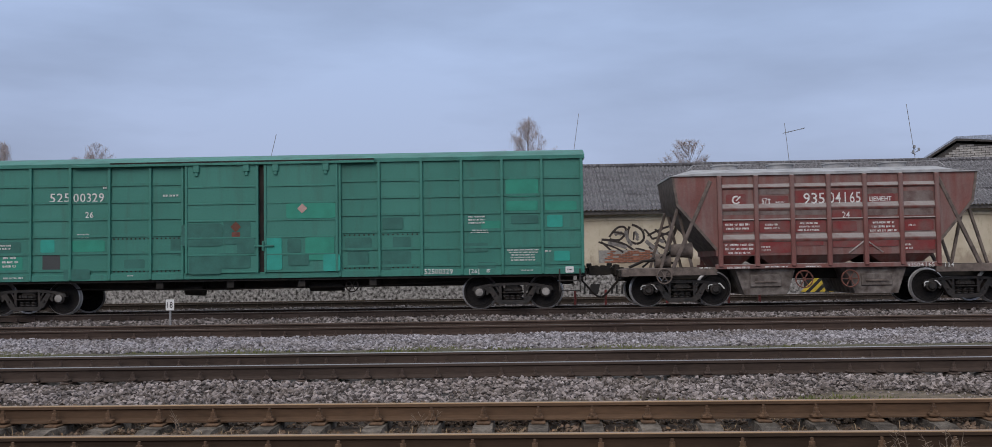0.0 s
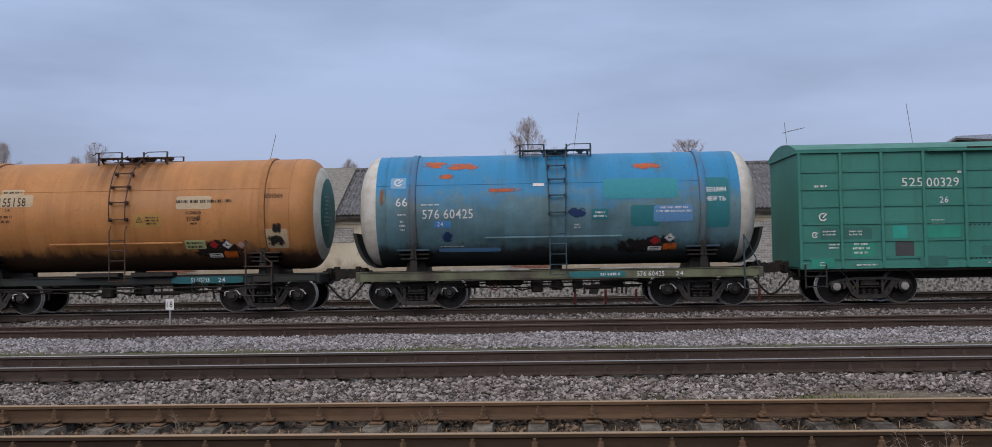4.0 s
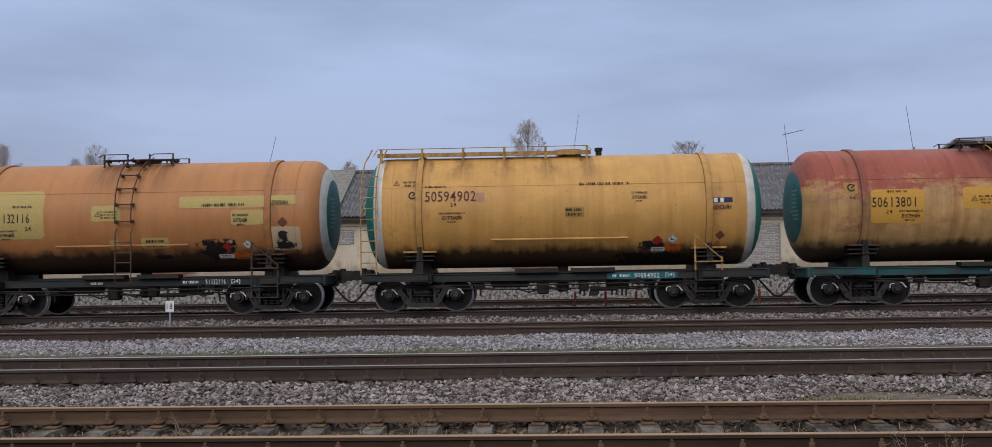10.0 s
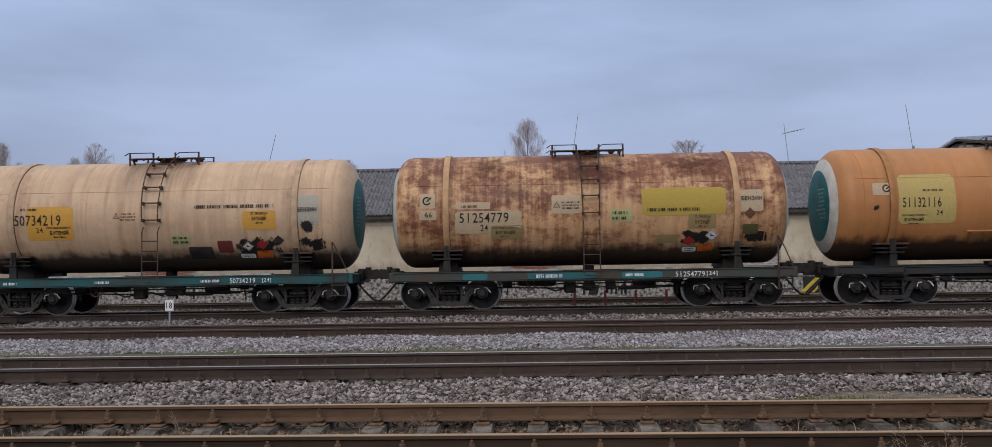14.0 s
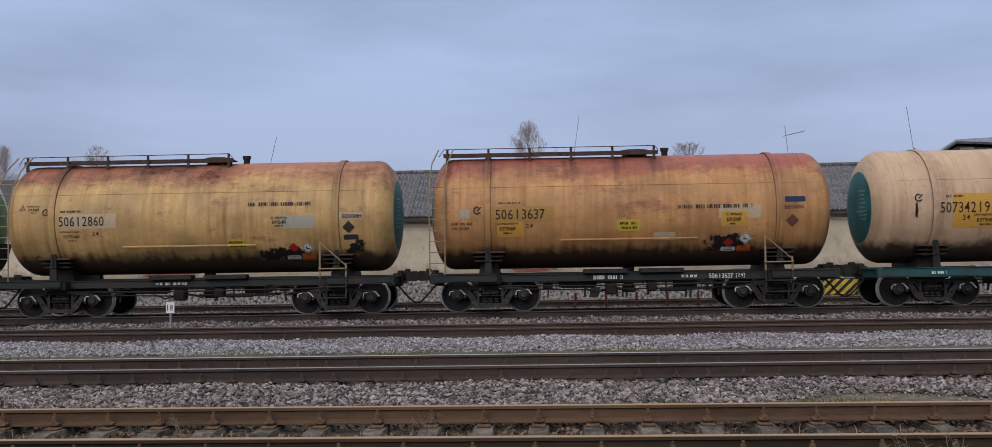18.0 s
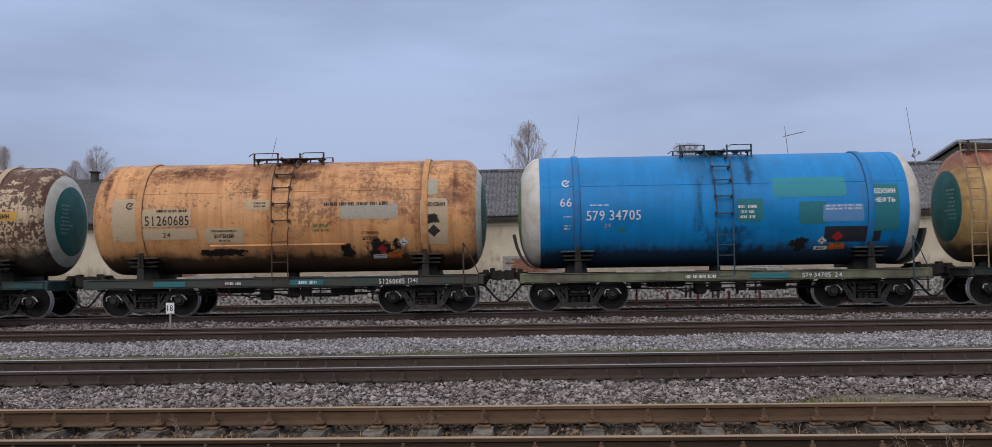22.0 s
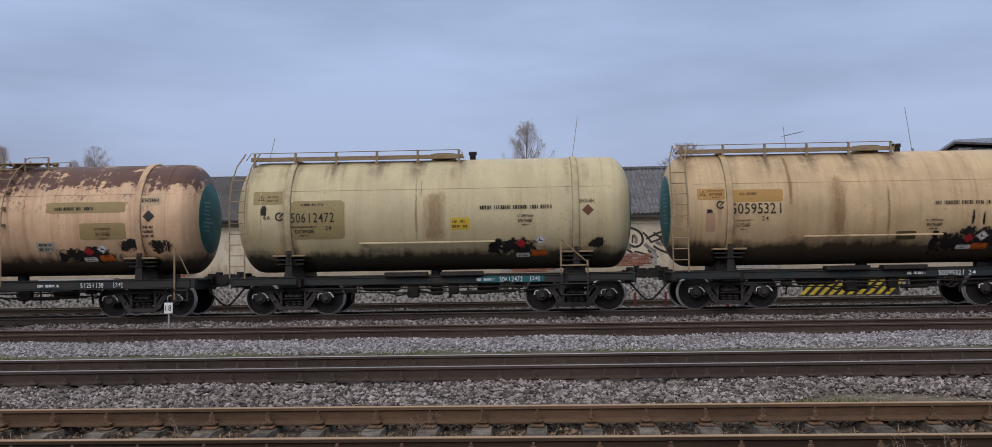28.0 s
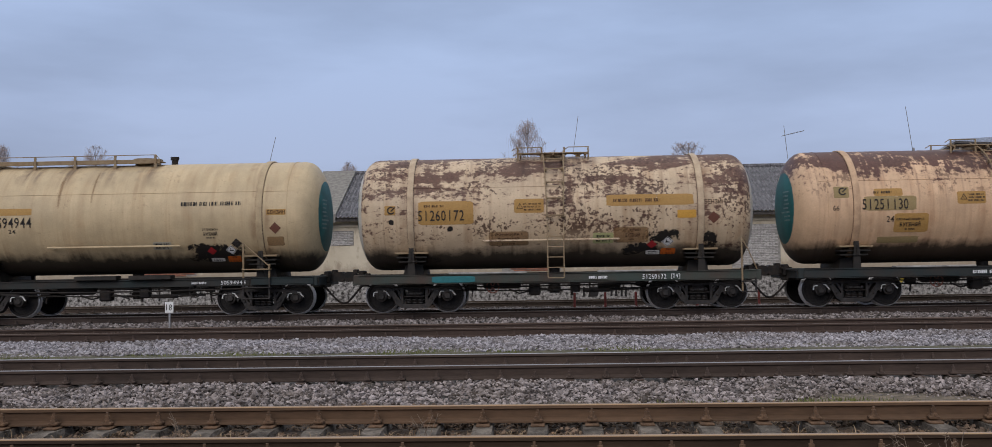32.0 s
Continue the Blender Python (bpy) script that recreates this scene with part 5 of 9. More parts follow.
def hatch_platform(w, material, x0=-1.02, x1=1.02):
    """The short platform round the filling hatch, with its rails and the hatch itself."""
    top = TZ + TR
    p = part("hatch_platform", lambda: platform_shape(x0, x1, top), material, w, key="platform%.2f%.2f" % (x0, x1))
    for x in (x0 + 0.02, -0.32, 0.32, x1 - 0.02):
        part("rail_post", lambda: Shape().rod((0, -0.66, top - 0.34), (0, -0.66, top + 0.23), 0.05, 0.03, 0.006), material, p, at=pose(x, 0, 0), key="rail_post")
        part("rail_post", lambda: Shape().rod((0, -0.66, top - 0.34), (0, -0.66, top + 0.23), 0.05, 0.03, 0.006), material, p, at=pose(x, 1.32, 0), key="rail_post")
    for a, b in ((x0 - 0.14, -0.32), (0.32, x1)):
        for y in (-0.66, 0.66):
            part("handrail", Shape().pipe([(a, y, top + 0.15), (a + 0.12, y, top + 0.225), (b, y, top + 0.225)], 0.014, 6), material, p)
    h = part("hatch", lambda: Shape().lathe([(top - 0.06, 0.0), (top - 0.06, 0.36), (top + 0.07, 0.36), (top + 0.08, 0.41), (top + 0.11, 0.41), (top + 0.14, 0.2), (top + 0.145, 0.0)], 28, "z"), material, w, key="hatch")
    part("safety_valve", lambda: Shape().pipe([(0.75, 0.25, top - 0.03), (0.75, 0.25, top + 0.12)], 0.07, 10).pipe([(0.75, 0.25, top + 0.10), (0.75, 0.25, top + 0.16)], 0.11, 10), material, w, key="valve")


def platform_shape(x0, x1, top):
    s = Shape()
    for d in (-1, 1):
        for i in range(4):
            y = d * (0.45 + 0.075 * i)
            s.box(x0, x1, y - 0.028, y + 0.028, top + 0.045, top + 0.075, 0.005)
        for x in (x0 + 0.1, 0, x1 - 0.1):
            s.box(x - 0.03, x + 0.03, min(d * 0.40, d * 0.72), max(d * 0.40, d * 0.72), top + 0.0, top + 0.045)
            s.rod((x, d * 0.45, top - 0.12), (x, d * 0.66, top + 0.05), 0.04, 0.04)
    return s


def long_walkway(w, material, ladder, x0=-5.25, x1=0.85):
    """The long walkway along the tank's crown, with posts, a thin handrail and the ladder up the end."""
    top = TZ + TR
    p = part("walkway", lambda: Shape().box(x0, x1, -0.66, -0.625, top - 0.02, top + 0.10, 0.006), material, w, key="walkway")
    for i in range(5):
        part("plank", lambda: Shape().box(x0, x1, -0.0325, 0.0325, 0.03, 0.065, 0.005), material, p, at=pose(0, -0.5875 + 0.085 * i, top), key="walk_plank")
    n = 6
    for i in range(n):
        x = x0 + 0.12 + (x1 - x0 - 0.24) * i / (n - 1)
        part("rail_post", lambda: Shape().rod((0, -0.69, top - 0.30), (0, -0.69, top + 0.22), 0.07, 0.03, 0.006).rod((0, -0.69, top - 0.05), (0, -0.69, top - 0.33), 0.09, 0.05, 0.01), material, p, at=pose(x, 0, 0), key="walk_post")
    part("handrail", lambda: Shape().pipe([(x0 - 0.12, -0.70, top + 0.02), (x0 + 0.02, -0.70, top + 0.215), (x1 - 0.1, -0.70, top + 0.225), (x1, -0.70, top + 0.10)], 0.012, 6), material, p, key="walk_rail")
    part("hatch", lambda: Shape().lathe([(top - 0.06, 0.0), (top - 0.06, 0.36), (top + 0.12, 0.36), (top + 0.13, 0.41), (top + 0.17, 0.41), (top + 0.20, 0.0)], 28, "z", (0.25, 0, 0)), material, w, key="hatch_b")
    part("safety_valve", lambda: Shape().pipe([(1.1, -0.15, top - 0.03), (1.1, -0.15, top + 0.2)], 0.09, 10).pipe([(1.1, -0.15, top + 0.12), (1.1, -0.15, top + 0.21)], 0.12, 10), BLACK, w, key="valve_b")
    lx = -HALF + 0.30
    def rails():
        s = Shape()
        for d in (-0.25, 0.17):
            s.pipe([(x0 + 0.12 + d, -0.74, top + 0.2), (lx + 0.04 + d, -1.12, top - 0.22), (lx + d, -1.48, top - 0.75), (lx + d, -1.67, top - 1.35), (lx + d, -1.67, 1.05)], 0.020, 6)
        return s
    lad = part("end_ladder", rails, ladder, w, "steel ladder up the tank's end", key="end_ladder")
    for i in range(9):
        z = 1.38 + 0.30 * i
        u = max(0.0, z - (top - 1.35))
        part("rung", lambda: Shape().pipe([(-0.25, 0, 0), (0.17, 0, 0)], 0.015, 6), ladder, lad, at=pose(lx, -1.67 + u * 0.32, z), key="end_rung")


def step_frame(w, x, material):
    """The brakeman's steps over the bogie: two posts, a slanting stay, treads above and below the sill."""
    def posts():
        s = Shape()
        s.rod((x, -1.62, 1.05), (x, -1.62, 2.02), 0.05, 0.04, 0.008).rod((x + 0.72, -1.62, 1.05), (x + 0.72, -1.62, 1.42), 0.05, 0.04, 0.008)
        s.pipe([(x, -1.60, 2.0), (x + 0.72, -1.60, 1.36)], 0.018, 6)
        return s
    st = part("step_frame", posts, material, w, key="step_posts%.2f" % x)
    part("step_hanger", lambda: Shape().rod((x, -1.62, 0.42), (x, -1.62, 1.05), 0.05, 0.04, 0.008), BOGIE, st, key="hang_a%.2f" % x)
    part("step_hanger", lambda: Shape().rod((x + 0.72, -1.62, 0.42), (x + 0.72, -1.62, 1.05), 0.05, 0.04, 0.008), BOGIE, st, key="hang_b%.2f" % x)
    for z in (0.48, 0.78, 1.28):
        part("tread", lambda: Shape().box(x - 0.03, x + 0.75, -1.72, -1.50, -0.02, 0.02, 0.008), BOGIE if z < 1 else material, st, at=pose(0, 0, z), key="step_tread%.2f" % x)


def end_handhold(w, material):
    """The shunter's upright and stay beside the end beam, with two treads hung below the sill."""
    h = part("handhold", lambda: Shape().rod((5.04, -1.63, 0.45), (5.04, -1.63, 1.95), 0.045, 0.035, 0.008).pipe([(5.05, -1.61, 1.93), (5.22, -1.60, 1.62), (5.46, -1.55, 1.08)], 0.016, 6), material, w, "upright handhold with a slanting stay", key="handhold")
    part("step_hanger", lambda: Shape().rod((5.40, -1.63, 0.45), (5.40, -1.63, 0.86), 0.045, 0.035, 0.008), BOGIE, h, key="hand_hanger")
    for z in (0.48, 0.76):
        part("tread", lambda: Shape().box(5.01, 5.43, -1.72, -1.55, -0.018, 0.018, 0.008), BOGIE, h, at=pose(0, 0, z), key="hand_tread")


def underframe(w, sill, full, accent):
    """The frame under the tank. full: side sills run all along; else they stand over the bogies alone."""
    part("centre_sill", lambda: Shape().box(-5.6, 5.6, -0.28, 0.28, 0.74, 1.06, 0.02).box(-5.4, 5.4, -0.42, 0.42, 1.02, 1.08), DARK, w, key="centre_sill")
    for d in (-1, 1):
        part("end_beam", lambda: Shape().box(-0.10, 0.10, -1.52, 1.52, 0.80, 1.08, 0.02), accent, w, at=pose(d * 5.48, 0, 0), key="end_beam")
        part("bolster", lambda: Shape().box(-0.30, 0.30, -1.45, 1.45, 0.76, 1.04, 0.03), DARK, w, at=pose(d * 3.95, 0, 0), key="bolster")
        for y in (-1.5, 1.5):
            if not full:
                part("side_sill", lambda: Shape().box(-0.87, 0.87, -0.06, 0.06, 0.865, 1.05, 0.015).box(-0.87, 0.87, -0.09, 0.09, 1.045, 1.065).box(-0.87, 0.87, -0.09, 0.09, 0.85, 0.87), sill, w, at=pose(d * 4.61, y, 0), key="sill_end")
    for y in (-1.5, 1.5):
        if full:
            part("side_sill", lambda: Shape().box(-5.45, 5.45, -0.06, 0.06, 0.825, 1.05, 0.015).box(-5.45, 5.45, -0.09, 0.09, 1.045, 1.062).box(-5.45, 5.45, -0.09, 0.09, 0.812, 0.828), sill, w, at=pose(0, y, 0), key="sill_full")
        else:
            part("side_sill", lambda: Shape().box(-3.75, 3.75, -0.05, 0.05, 0.815, 1.02, 0.015).box(-3.75, 3.75, -0.08, 0.08, 1.015, 1.035), sill, w, at=pose(0, y * 0.72, 0), key="sill_mid")
    part("air_reservoir", lambda: Shape().lathe([(-0.55, 0.0), (-0.53, 0.13), (-0.46, 0.17), (0.46, 0.17), (0.53, 0.13), (0.55, 0.0)], 18, "x", (-1.5, -0.75, 0.80)), DARK, w, key="air_tank")
    part("brake_cylinder", lambda: Shape().lathe([(-0.35, 0.0), (-0.35, 0.15), (0.20, 0.19), (0.24, 0.22), (0.28, 0.22), (0.28, 0.0)], 18, "x", (1.55, -0.62, 0.74)).pipe([(1.8, -0.62, 0.74), (2.4, -0.62, 0.70)], 0.03, 6), DARK, w, key="brake_cyl")
    part("brake_rod", lambda: Shape().pipe([(-2.9, -0.9, 0.62), (-1.0, -0.95, 0.58), (0.9, -0.95, 0.60), (2.9, -0.9, 0.62)], 0.022, 6).rod((-0.55, -0.95, 0.45), (-0.55, -0.95, 0.80), 0.05, 0.03).rod((0.95, -0.95, 0.42), (0.95, -0.95, 0.80), 0.05, 0.03), DARK, w, key="brake_rod")
    part("drain_valve", lambda: Shape().pipe([(0.0, -0.1, 1.24), (0.0, -0.1, 0.62)], 0.16, 14).pipe([(0.0, -0.1, 0.66), (0.0, -0.1, 0.48)], [0.20, 0.15], 14).rod((-0.22, -0.35, 0.55), (0.22, -0.35, 0.55), 0.05, 0.05), BLACK, w, key="drain")
    part("valve_box", lambda: Shape().box(-0.14, 0.14, -1.05, -0.80, 0.50, 0.80, 0.03).pipe([(-0.1, -0.92, 0.5), (-0.1, -0.92, 0.40)], 0.04, 8), BLACK, w, at=pose(0.55, 0, 0.02), key="valve_box")
    part("brake_lever", lambda: Shape().rod((-2.35, -0.85, 0.40), (-2.30, -0.85, 0.82), 0.06, 0.04).rod((-2.32, -0.85, 0.62), (-1.95, -0.85, 0.60), 0.05, 0.04).box(-2.48, -2.2, -0.95, -0.78, 0.62, 0.78, 0.02), BLACK, w, key="lever_a")
    part("brake_lever", lambda: Shape().rod((2.42, -0.85, 0.38), (2.36, -0.85, 0.82), 0.06, 0.04).rod((2.4, -0.85, 0.55), (2.8, -0.9, 0.62), 0.04, 0.04).box(2.25, 2.5, -0.95, -0.78, 0.66, 0.80, 0.02), BLACK, w, key="lever_b")
    part("air_pipe", lambda: Shape().pipe([(-5.3, -1.25, 0.78), (-4.9, -1.30, 0.74), (-2.7, -1.30, 0.72), (-1.2, -1.22, 0.70), (1.3, -1.22, 0.72), (2.9, -1.30, 0.74), (5.3, -1.25, 0.78)], 0.024, 6), BLACK, w, key="air_pipe")
    part("distributor", lambda: Shape().box(-0.75, -0.42, -1.05, -0.72, 0.44, 0.78, 0.04).pipe([(-0.42, -0.9, 0.62), (-0.2, -0.95, 0.60), (0.1, -1.0, 0.52)], 0.03, 6).pipe([(-0.75, -0.9, 0.56), (-1.0, -0.95, 0.50), (-1.3, -1.0, 0.62)], 0.025, 6), BLACK, w, "cast air brake distributor", key="distributor")
    part("auto_regulator", lambda: Shape().pipe([(0.75, -1.0, 0.56), (1.5, -1.0, 0.56)], 0.05, 8).pipe([(1.5, -1.0, 0.56), (2.3, -1.0, 0.58)], 0.022, 6), BLACK, w, key="regulator")
    hand_wheel(w, 0.17, RUSTRED if full else DARK, "small spoked brake wheel", pose(-1.75 if full else 2.05, -1.18, 0.70))


RUSTRED = mat("faded_red_paint", (0.21, 0.075, 0.055), 0.75, 0, 0.3, 12, 0.1, 60, tint=(0.08, 0.045, 0.035))


def disc_text(d):
    """Rows of small bars on the near half of a tank's end."""
    rng = random.Random(5)
    s = Shape()

    def spot(y, z):
        r = min(1.0, math.hypot(y, z) / TR)
        return (d * (HALF - 0.62 + 0.62 * math.sqrt(1 - r ** 2.6) + 0.008), y, TZ + z)
    for i in range(8):
        z, y = 0.42 - 0.115 * i, -0.78 + rng.uniform(0, 0.12)
        while y < -0.22 - rng.uniform(0, 0.25):
            e = y + rng.uniform(0.04, 0.10)
            s.add([spot(y, z), spot(e, z), spot(e, z + 0.045), spot(y, z + 0.045)], [(0, 1, 2, 3)])
            y = e + 0.03
    return s


class Tank:
    """One tank wagon and the lettering on its near side."""

    def __init__(self, x, label, paint, ring, disc, sill, trim, long_deck=False, full=True, steps=None, grab=True, accent=None, ladder=None, edge=None, guards=False, rim=1.34):
        w = self.w = thing("tank_wagon", label, "tank wagon", "wagons of the freight train", at=pose(x, TRAIN_Y, 0))
        self.x, self.full = x, full
        WAGONS.append((w, x))
        self.paint = paint
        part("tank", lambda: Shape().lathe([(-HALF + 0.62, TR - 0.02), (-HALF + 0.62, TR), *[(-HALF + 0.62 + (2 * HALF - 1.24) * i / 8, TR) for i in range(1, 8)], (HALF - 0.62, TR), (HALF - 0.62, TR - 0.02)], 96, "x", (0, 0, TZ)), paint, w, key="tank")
        for d in (-1, 1):
            e = part("tank_end", lambda: Shape().lathe([(d * (HALF - 0.63), TR - 0.05)] + dish(d, TR, rim), 72, "x", (0, 0, TZ)), edge or paint, w, key="end_a%d%.2f" % (d, rim))
            if guards:
                end_shield(w, d, SILLDARK)
            part("end_ring", lambda: Shape().lathe(dish(d, rim + 0.005, 1.02), 72, "x", (0, 0, TZ)), ring or paint, w, key="end_b%d%.2f" % (d, rim))
            part("end_disc", lambda: Shape().lathe(dish(d, 1.025, 0.0), 72, "x", (0, 0, TZ)), disc or ring or paint, w, key="end_c%d" % d)
            if disc is not None:
                tagged(part("disc_text", lambda: disc_text(d), FAINT, w, "faint white stencilled lines on the end", key="disc_text%d" % d, smooth=False), kind="stuff")
        for x0 in (-3.98, 3.98):
            part("band", lambda: band_shape(x0), BANDS[paint.name], w, key="band%.1f" % x0)
            # darker ring stands in for the rust and shadow line along the band's edges
            part("band_seam", lambda: Shape().lathe([(x0 - 0.094, TR - 0.002), (x0 - 0.094, TR + 0.010), (x0 + 0.094, TR + 0.010), (x0 + 0.094, TR - 0.002)], 72, "x", (0, 0, TZ)), TRIMDARK, w, "dark line of rust and painted shade beside the band", key="seam%.1f" % x0)
            saddle(w, x0, trim)
            part("end_seam", lambda: Shape().lathe([(x0 * 1.19 - 0.012, TR - 0.002), (x0 * 1.19 - 0.008, TR + 0.010), (x0 * 1.19 + 0.008, TR + 0.010), (x0 * 1.19 + 0.012, TR - 0.002)], 72, "x", (0, 0, TZ)), paint, w, "weld seam near the end", key="end_seam%.1f" % x0)
        part("weld_seam", lambda: Shape().pipe([(-4.95, -math.cos(0.42) * TR, TZ + math.sin(0.42) * TR), (4.95, -math.cos(0.42) * TR, TZ + math.sin(0.42) * TR)], 0.010, 6), paint, w, key="weld")
        if long_deck:
            long_walkway(w, trim, steps or trim)
        else:
            hatch_platform(w, trim)
            side_ladder(w, 0.0, ladder or trim)
        if full:
            end_handhold(w, trim)
        else:
            step_frame(w, 3.55, steps)
        if grab:
            part("grab_rail", lambda: Shape().rod((-2.0, -1.52, 1.97), (1.75, -1.52, 1.97), 0.05, 0.05, 0.01).box(-1.9, -1.84, -1.52, -1.2, 1.94, 2.0).box(1.6, 1.66, -1.52, -1.2, 1.94, 2.0), paint, w, key="grab")
        for a in (-1.35, 0.20) if not full else ():
            part("tray", lambda: Shape().box(0, 1.2, -1.30, -0.95, 1.036, 1.16, 0.012), DARK, w, "dark tray under the tank", pose(a, 0, 0), key="tray")
        # boards coloured pale all over for the sky light caught on their tops
        for a in (-2.95, 1.15) if full else ():
            part("running_board", lambda: Shape().box(0, 2.15, -1.50, -1.18, 1.068, 1.115, 0.006), BOARD, w, "running board in a pale tone for caught skylight", pose(a, 0, 0), key="running_board")
        underframe(w, sill, full, accent or sill)
        ends(w, 6.08, sill)
        bogie(w, -3.95)
        bogie(w, 3.95)

        self.count = 0

    def lay(self, name, work, material, x, z, label="", fine=False):
        """Lays flat work on the tank's side; later work lies over earlier."""
        self.count += 1
        return part(name, wrapped(work, x, z, TR, TZ, 0.0035 + 0.0005 * self.count), material, self.w, label, smooth=False)

    def patch(self, material, x, z, w, h):
        self.lay("paint_patch", blob(w, h, 0.012, int(x * 100 + z * 7), 44, 24), material, x, z, PATCH_LABELS.get(material.name, "painted label panel"))

    def smear(self, material, x, z, w, h):
        n = 6
        co = np.array([(-w / 2 + w * i / n, -h / 2 + h * j / n) for j in range(n + 1) for i in range(n + 1)])
        self.lay("stain", (co, [(j * (n + 1) + i, j * (n + 1) + i + 1, (j + 1) * (n + 1) + i + 1, (j + 1) * (n + 1) + i) for j in range(n) for i in range(n)]), material, x, z, PATCH_LABELS.get(material.name, "ragged stain"))

    def diamond(self, material, x, z, w, h):
        r = w * 0.5
        self.lay("hazard_label", (np.array([(-r, 0), (0, -r), (r, 0), (0, r)]), [(0, 1, 2, 3)]), material, x, z, "diamond hazard label")
        if material is WH:
            a = np.array([(-r * 0.9, 0), (0, -r * 0.9), (r * 0.9, 0), (0, r * 0.9), (-r * 0.80, 0), (0, -r * 0.80), (r * 0.80, 0), (0, r * 0.80), (-r * 0.35, -r * 0.18), (r * 0.45, -r * 0.18), (r * 0.3, -r * 0.02), (-r * 0.1, r * 0.05), (-r * 0.12, r * 0.42), (-r * 0.22, r * 0.42)])
            self.lay("label_symbol", (a, [(0, 1, 5, 4), (1, 2, 6, 5), (2, 3, 7, 6), (3, 0, 4, 7), (8, 9, 10, 11, 12, 13)]), I, x, z)

    def plate(self, material, x, z, w, h):
        self.lay("placard", blob(w, h, 0.0, 3, 28, 16), material, x, z, "orange hazard placard" if material is ORANGE else "white stencil plate")
        if material is ORANGE:
            tagged(self.lay("placard_text", letters("30", h * 0.34, w * 0.36), I, x, z + h * 0.23), kind="stuff")
            tagged(self.lay("placard_text", letters("1203", h * 0.34, w * 0.76), I, x, z - h * 0.23), kind="stuff")
        else:
            tagged(self.lay("placard_text", bars(1, h * 0.8, w * 0.8, 0.25), I, x, z), kind="stuff")

    def mark(self, material, x, z, w, h):
        self.lay("logo_mark", logo_work(w / 2), material, x, z)

    def triangle(self, material, x, z, w, h):
        r = w * 0.55
        o = [(math.cos(a) * r, math.sin(a) * r) for a in (math.pi / 2, math.pi * 7 / 6, math.pi * 11 / 6)]
        v = np.array(o + [(a * 0.72, b * 0.72) for a, b in o] + [(-r * 0.06, -r * 0.25), (r * 0.06, -r * 0.25), (r * 0.06, r * 0.3), (-r * 0.06, r * 0.3)])
        self.lay("warning_triangle", (v, [(0, 1, 4, 3), (1, 2, 5, 4), (2, 0, 3, 5), (6, 7, 8, 9)]), material, x, z)

    def text(self, material, body, x, z, w, h, name="lettering"):
        self.lay(name, letters(body, h, w), material, x, z)

    def lines(self, material, n, x, z, w, h):
        if n == 3 and material in (I, BR) and (x < -1.2 or 1.3 < x < 4.0):
            # the home station, under "urgent return" or "home station"
            home = x > 0
            self.lay("lettering", letters("СТ. ПРИПИСКИ" if home else "СРОЧНЫЙ ВОЗВРАТ", h * 0.21, w * (0.85 if home else 1.0)), material, x, z + h * 0.37)
            self.lay("lettering", letters("БУГЕНЯЙ", h * 0.38, w * 0.74), material, x, z)
            n, z, w, h = 1, z - h * 0.38, w * 0.5, h * 0.24
        tagged(self.lay("stencilled_text", bars(n, h, w, 0.45), material, x, z), kind="stuff")

    def on_sill(self, name, work, material, x, z, label=""):
        self.count += 1
        part(name, flat(work, x, z, -1.596 if self.full or abs(x) > 3.75 else -1.166, 0.0003 * self.count), material, self.w, label, smooth=False)

    def sill_text(self, body, x, z, w, h):
        self.on_sill("sill_number", letters(body, h, w), W, x, 0.925)

    def sill_lines(self, x, z, w, h):
        self.on_sill("sill_lettering", bars(1, h, w, 0.1), W, x, 0.925)

    def sill_patch(self, material, x, z, w, h):
        self.on_sill("sill_panel", blob(w, min(h, 0.235), 0.0, 3, 28, 16), material, x, 0.925, "painted length of the sill")

# ---- boxcar ----

def green_paint():
    n = Nodes("patched_green_paint", 0.55)
    big, fine, streak = n.noise(0.5, seed=3), n.noise(25, seed=5), n.noise(2.6, (1.6, 1, 0.22), 9)
    c = n.mix(n.step(big, 0.35, 0.65), (0.037, 0.172, 0.136), (0.050, 0.210, 0.168))
    c = n.mix(n.step(streak, 0.52, 0.75, 0, 0.45), c, (0.045, 0.105, 0.085))
    c = n.mix(0.35, c, n.mix(n.step(fine, 0.3, 0.7), (0.7, 0.7, 0.7), (1.15, 1.15, 1.15)), "MULTIPLY")
    return n.done(c, fine, 0.06)


GREEN = green_paint()
GREENROOF = mat("green_roof_paint", (0.045, 0.205, 0.165), 0.5, 0, 0.2, 2, 0.05, 40)
GREENNEW = mat("fresh_green_patch", (0.028, 0.255, 0.180), 0.5, 0, 0.12, 3, 0.03, 40)
GREENDULL = mat("dull_green_patch", (0.038, 0.146, 0.122), 0.6, 0, 0.15, 3, 0.03, 40)
TEALPATCH = mat("teal_patch", (0.028, 0.31, 0.25), 0.55, 0, 0.1, 3, 0.03, 40)
GREYPATCH = mat("dark_grey_patch", (0.055, 0.060, 0.062), 0.6, 0, 0.1, 3, 0.03, 40)


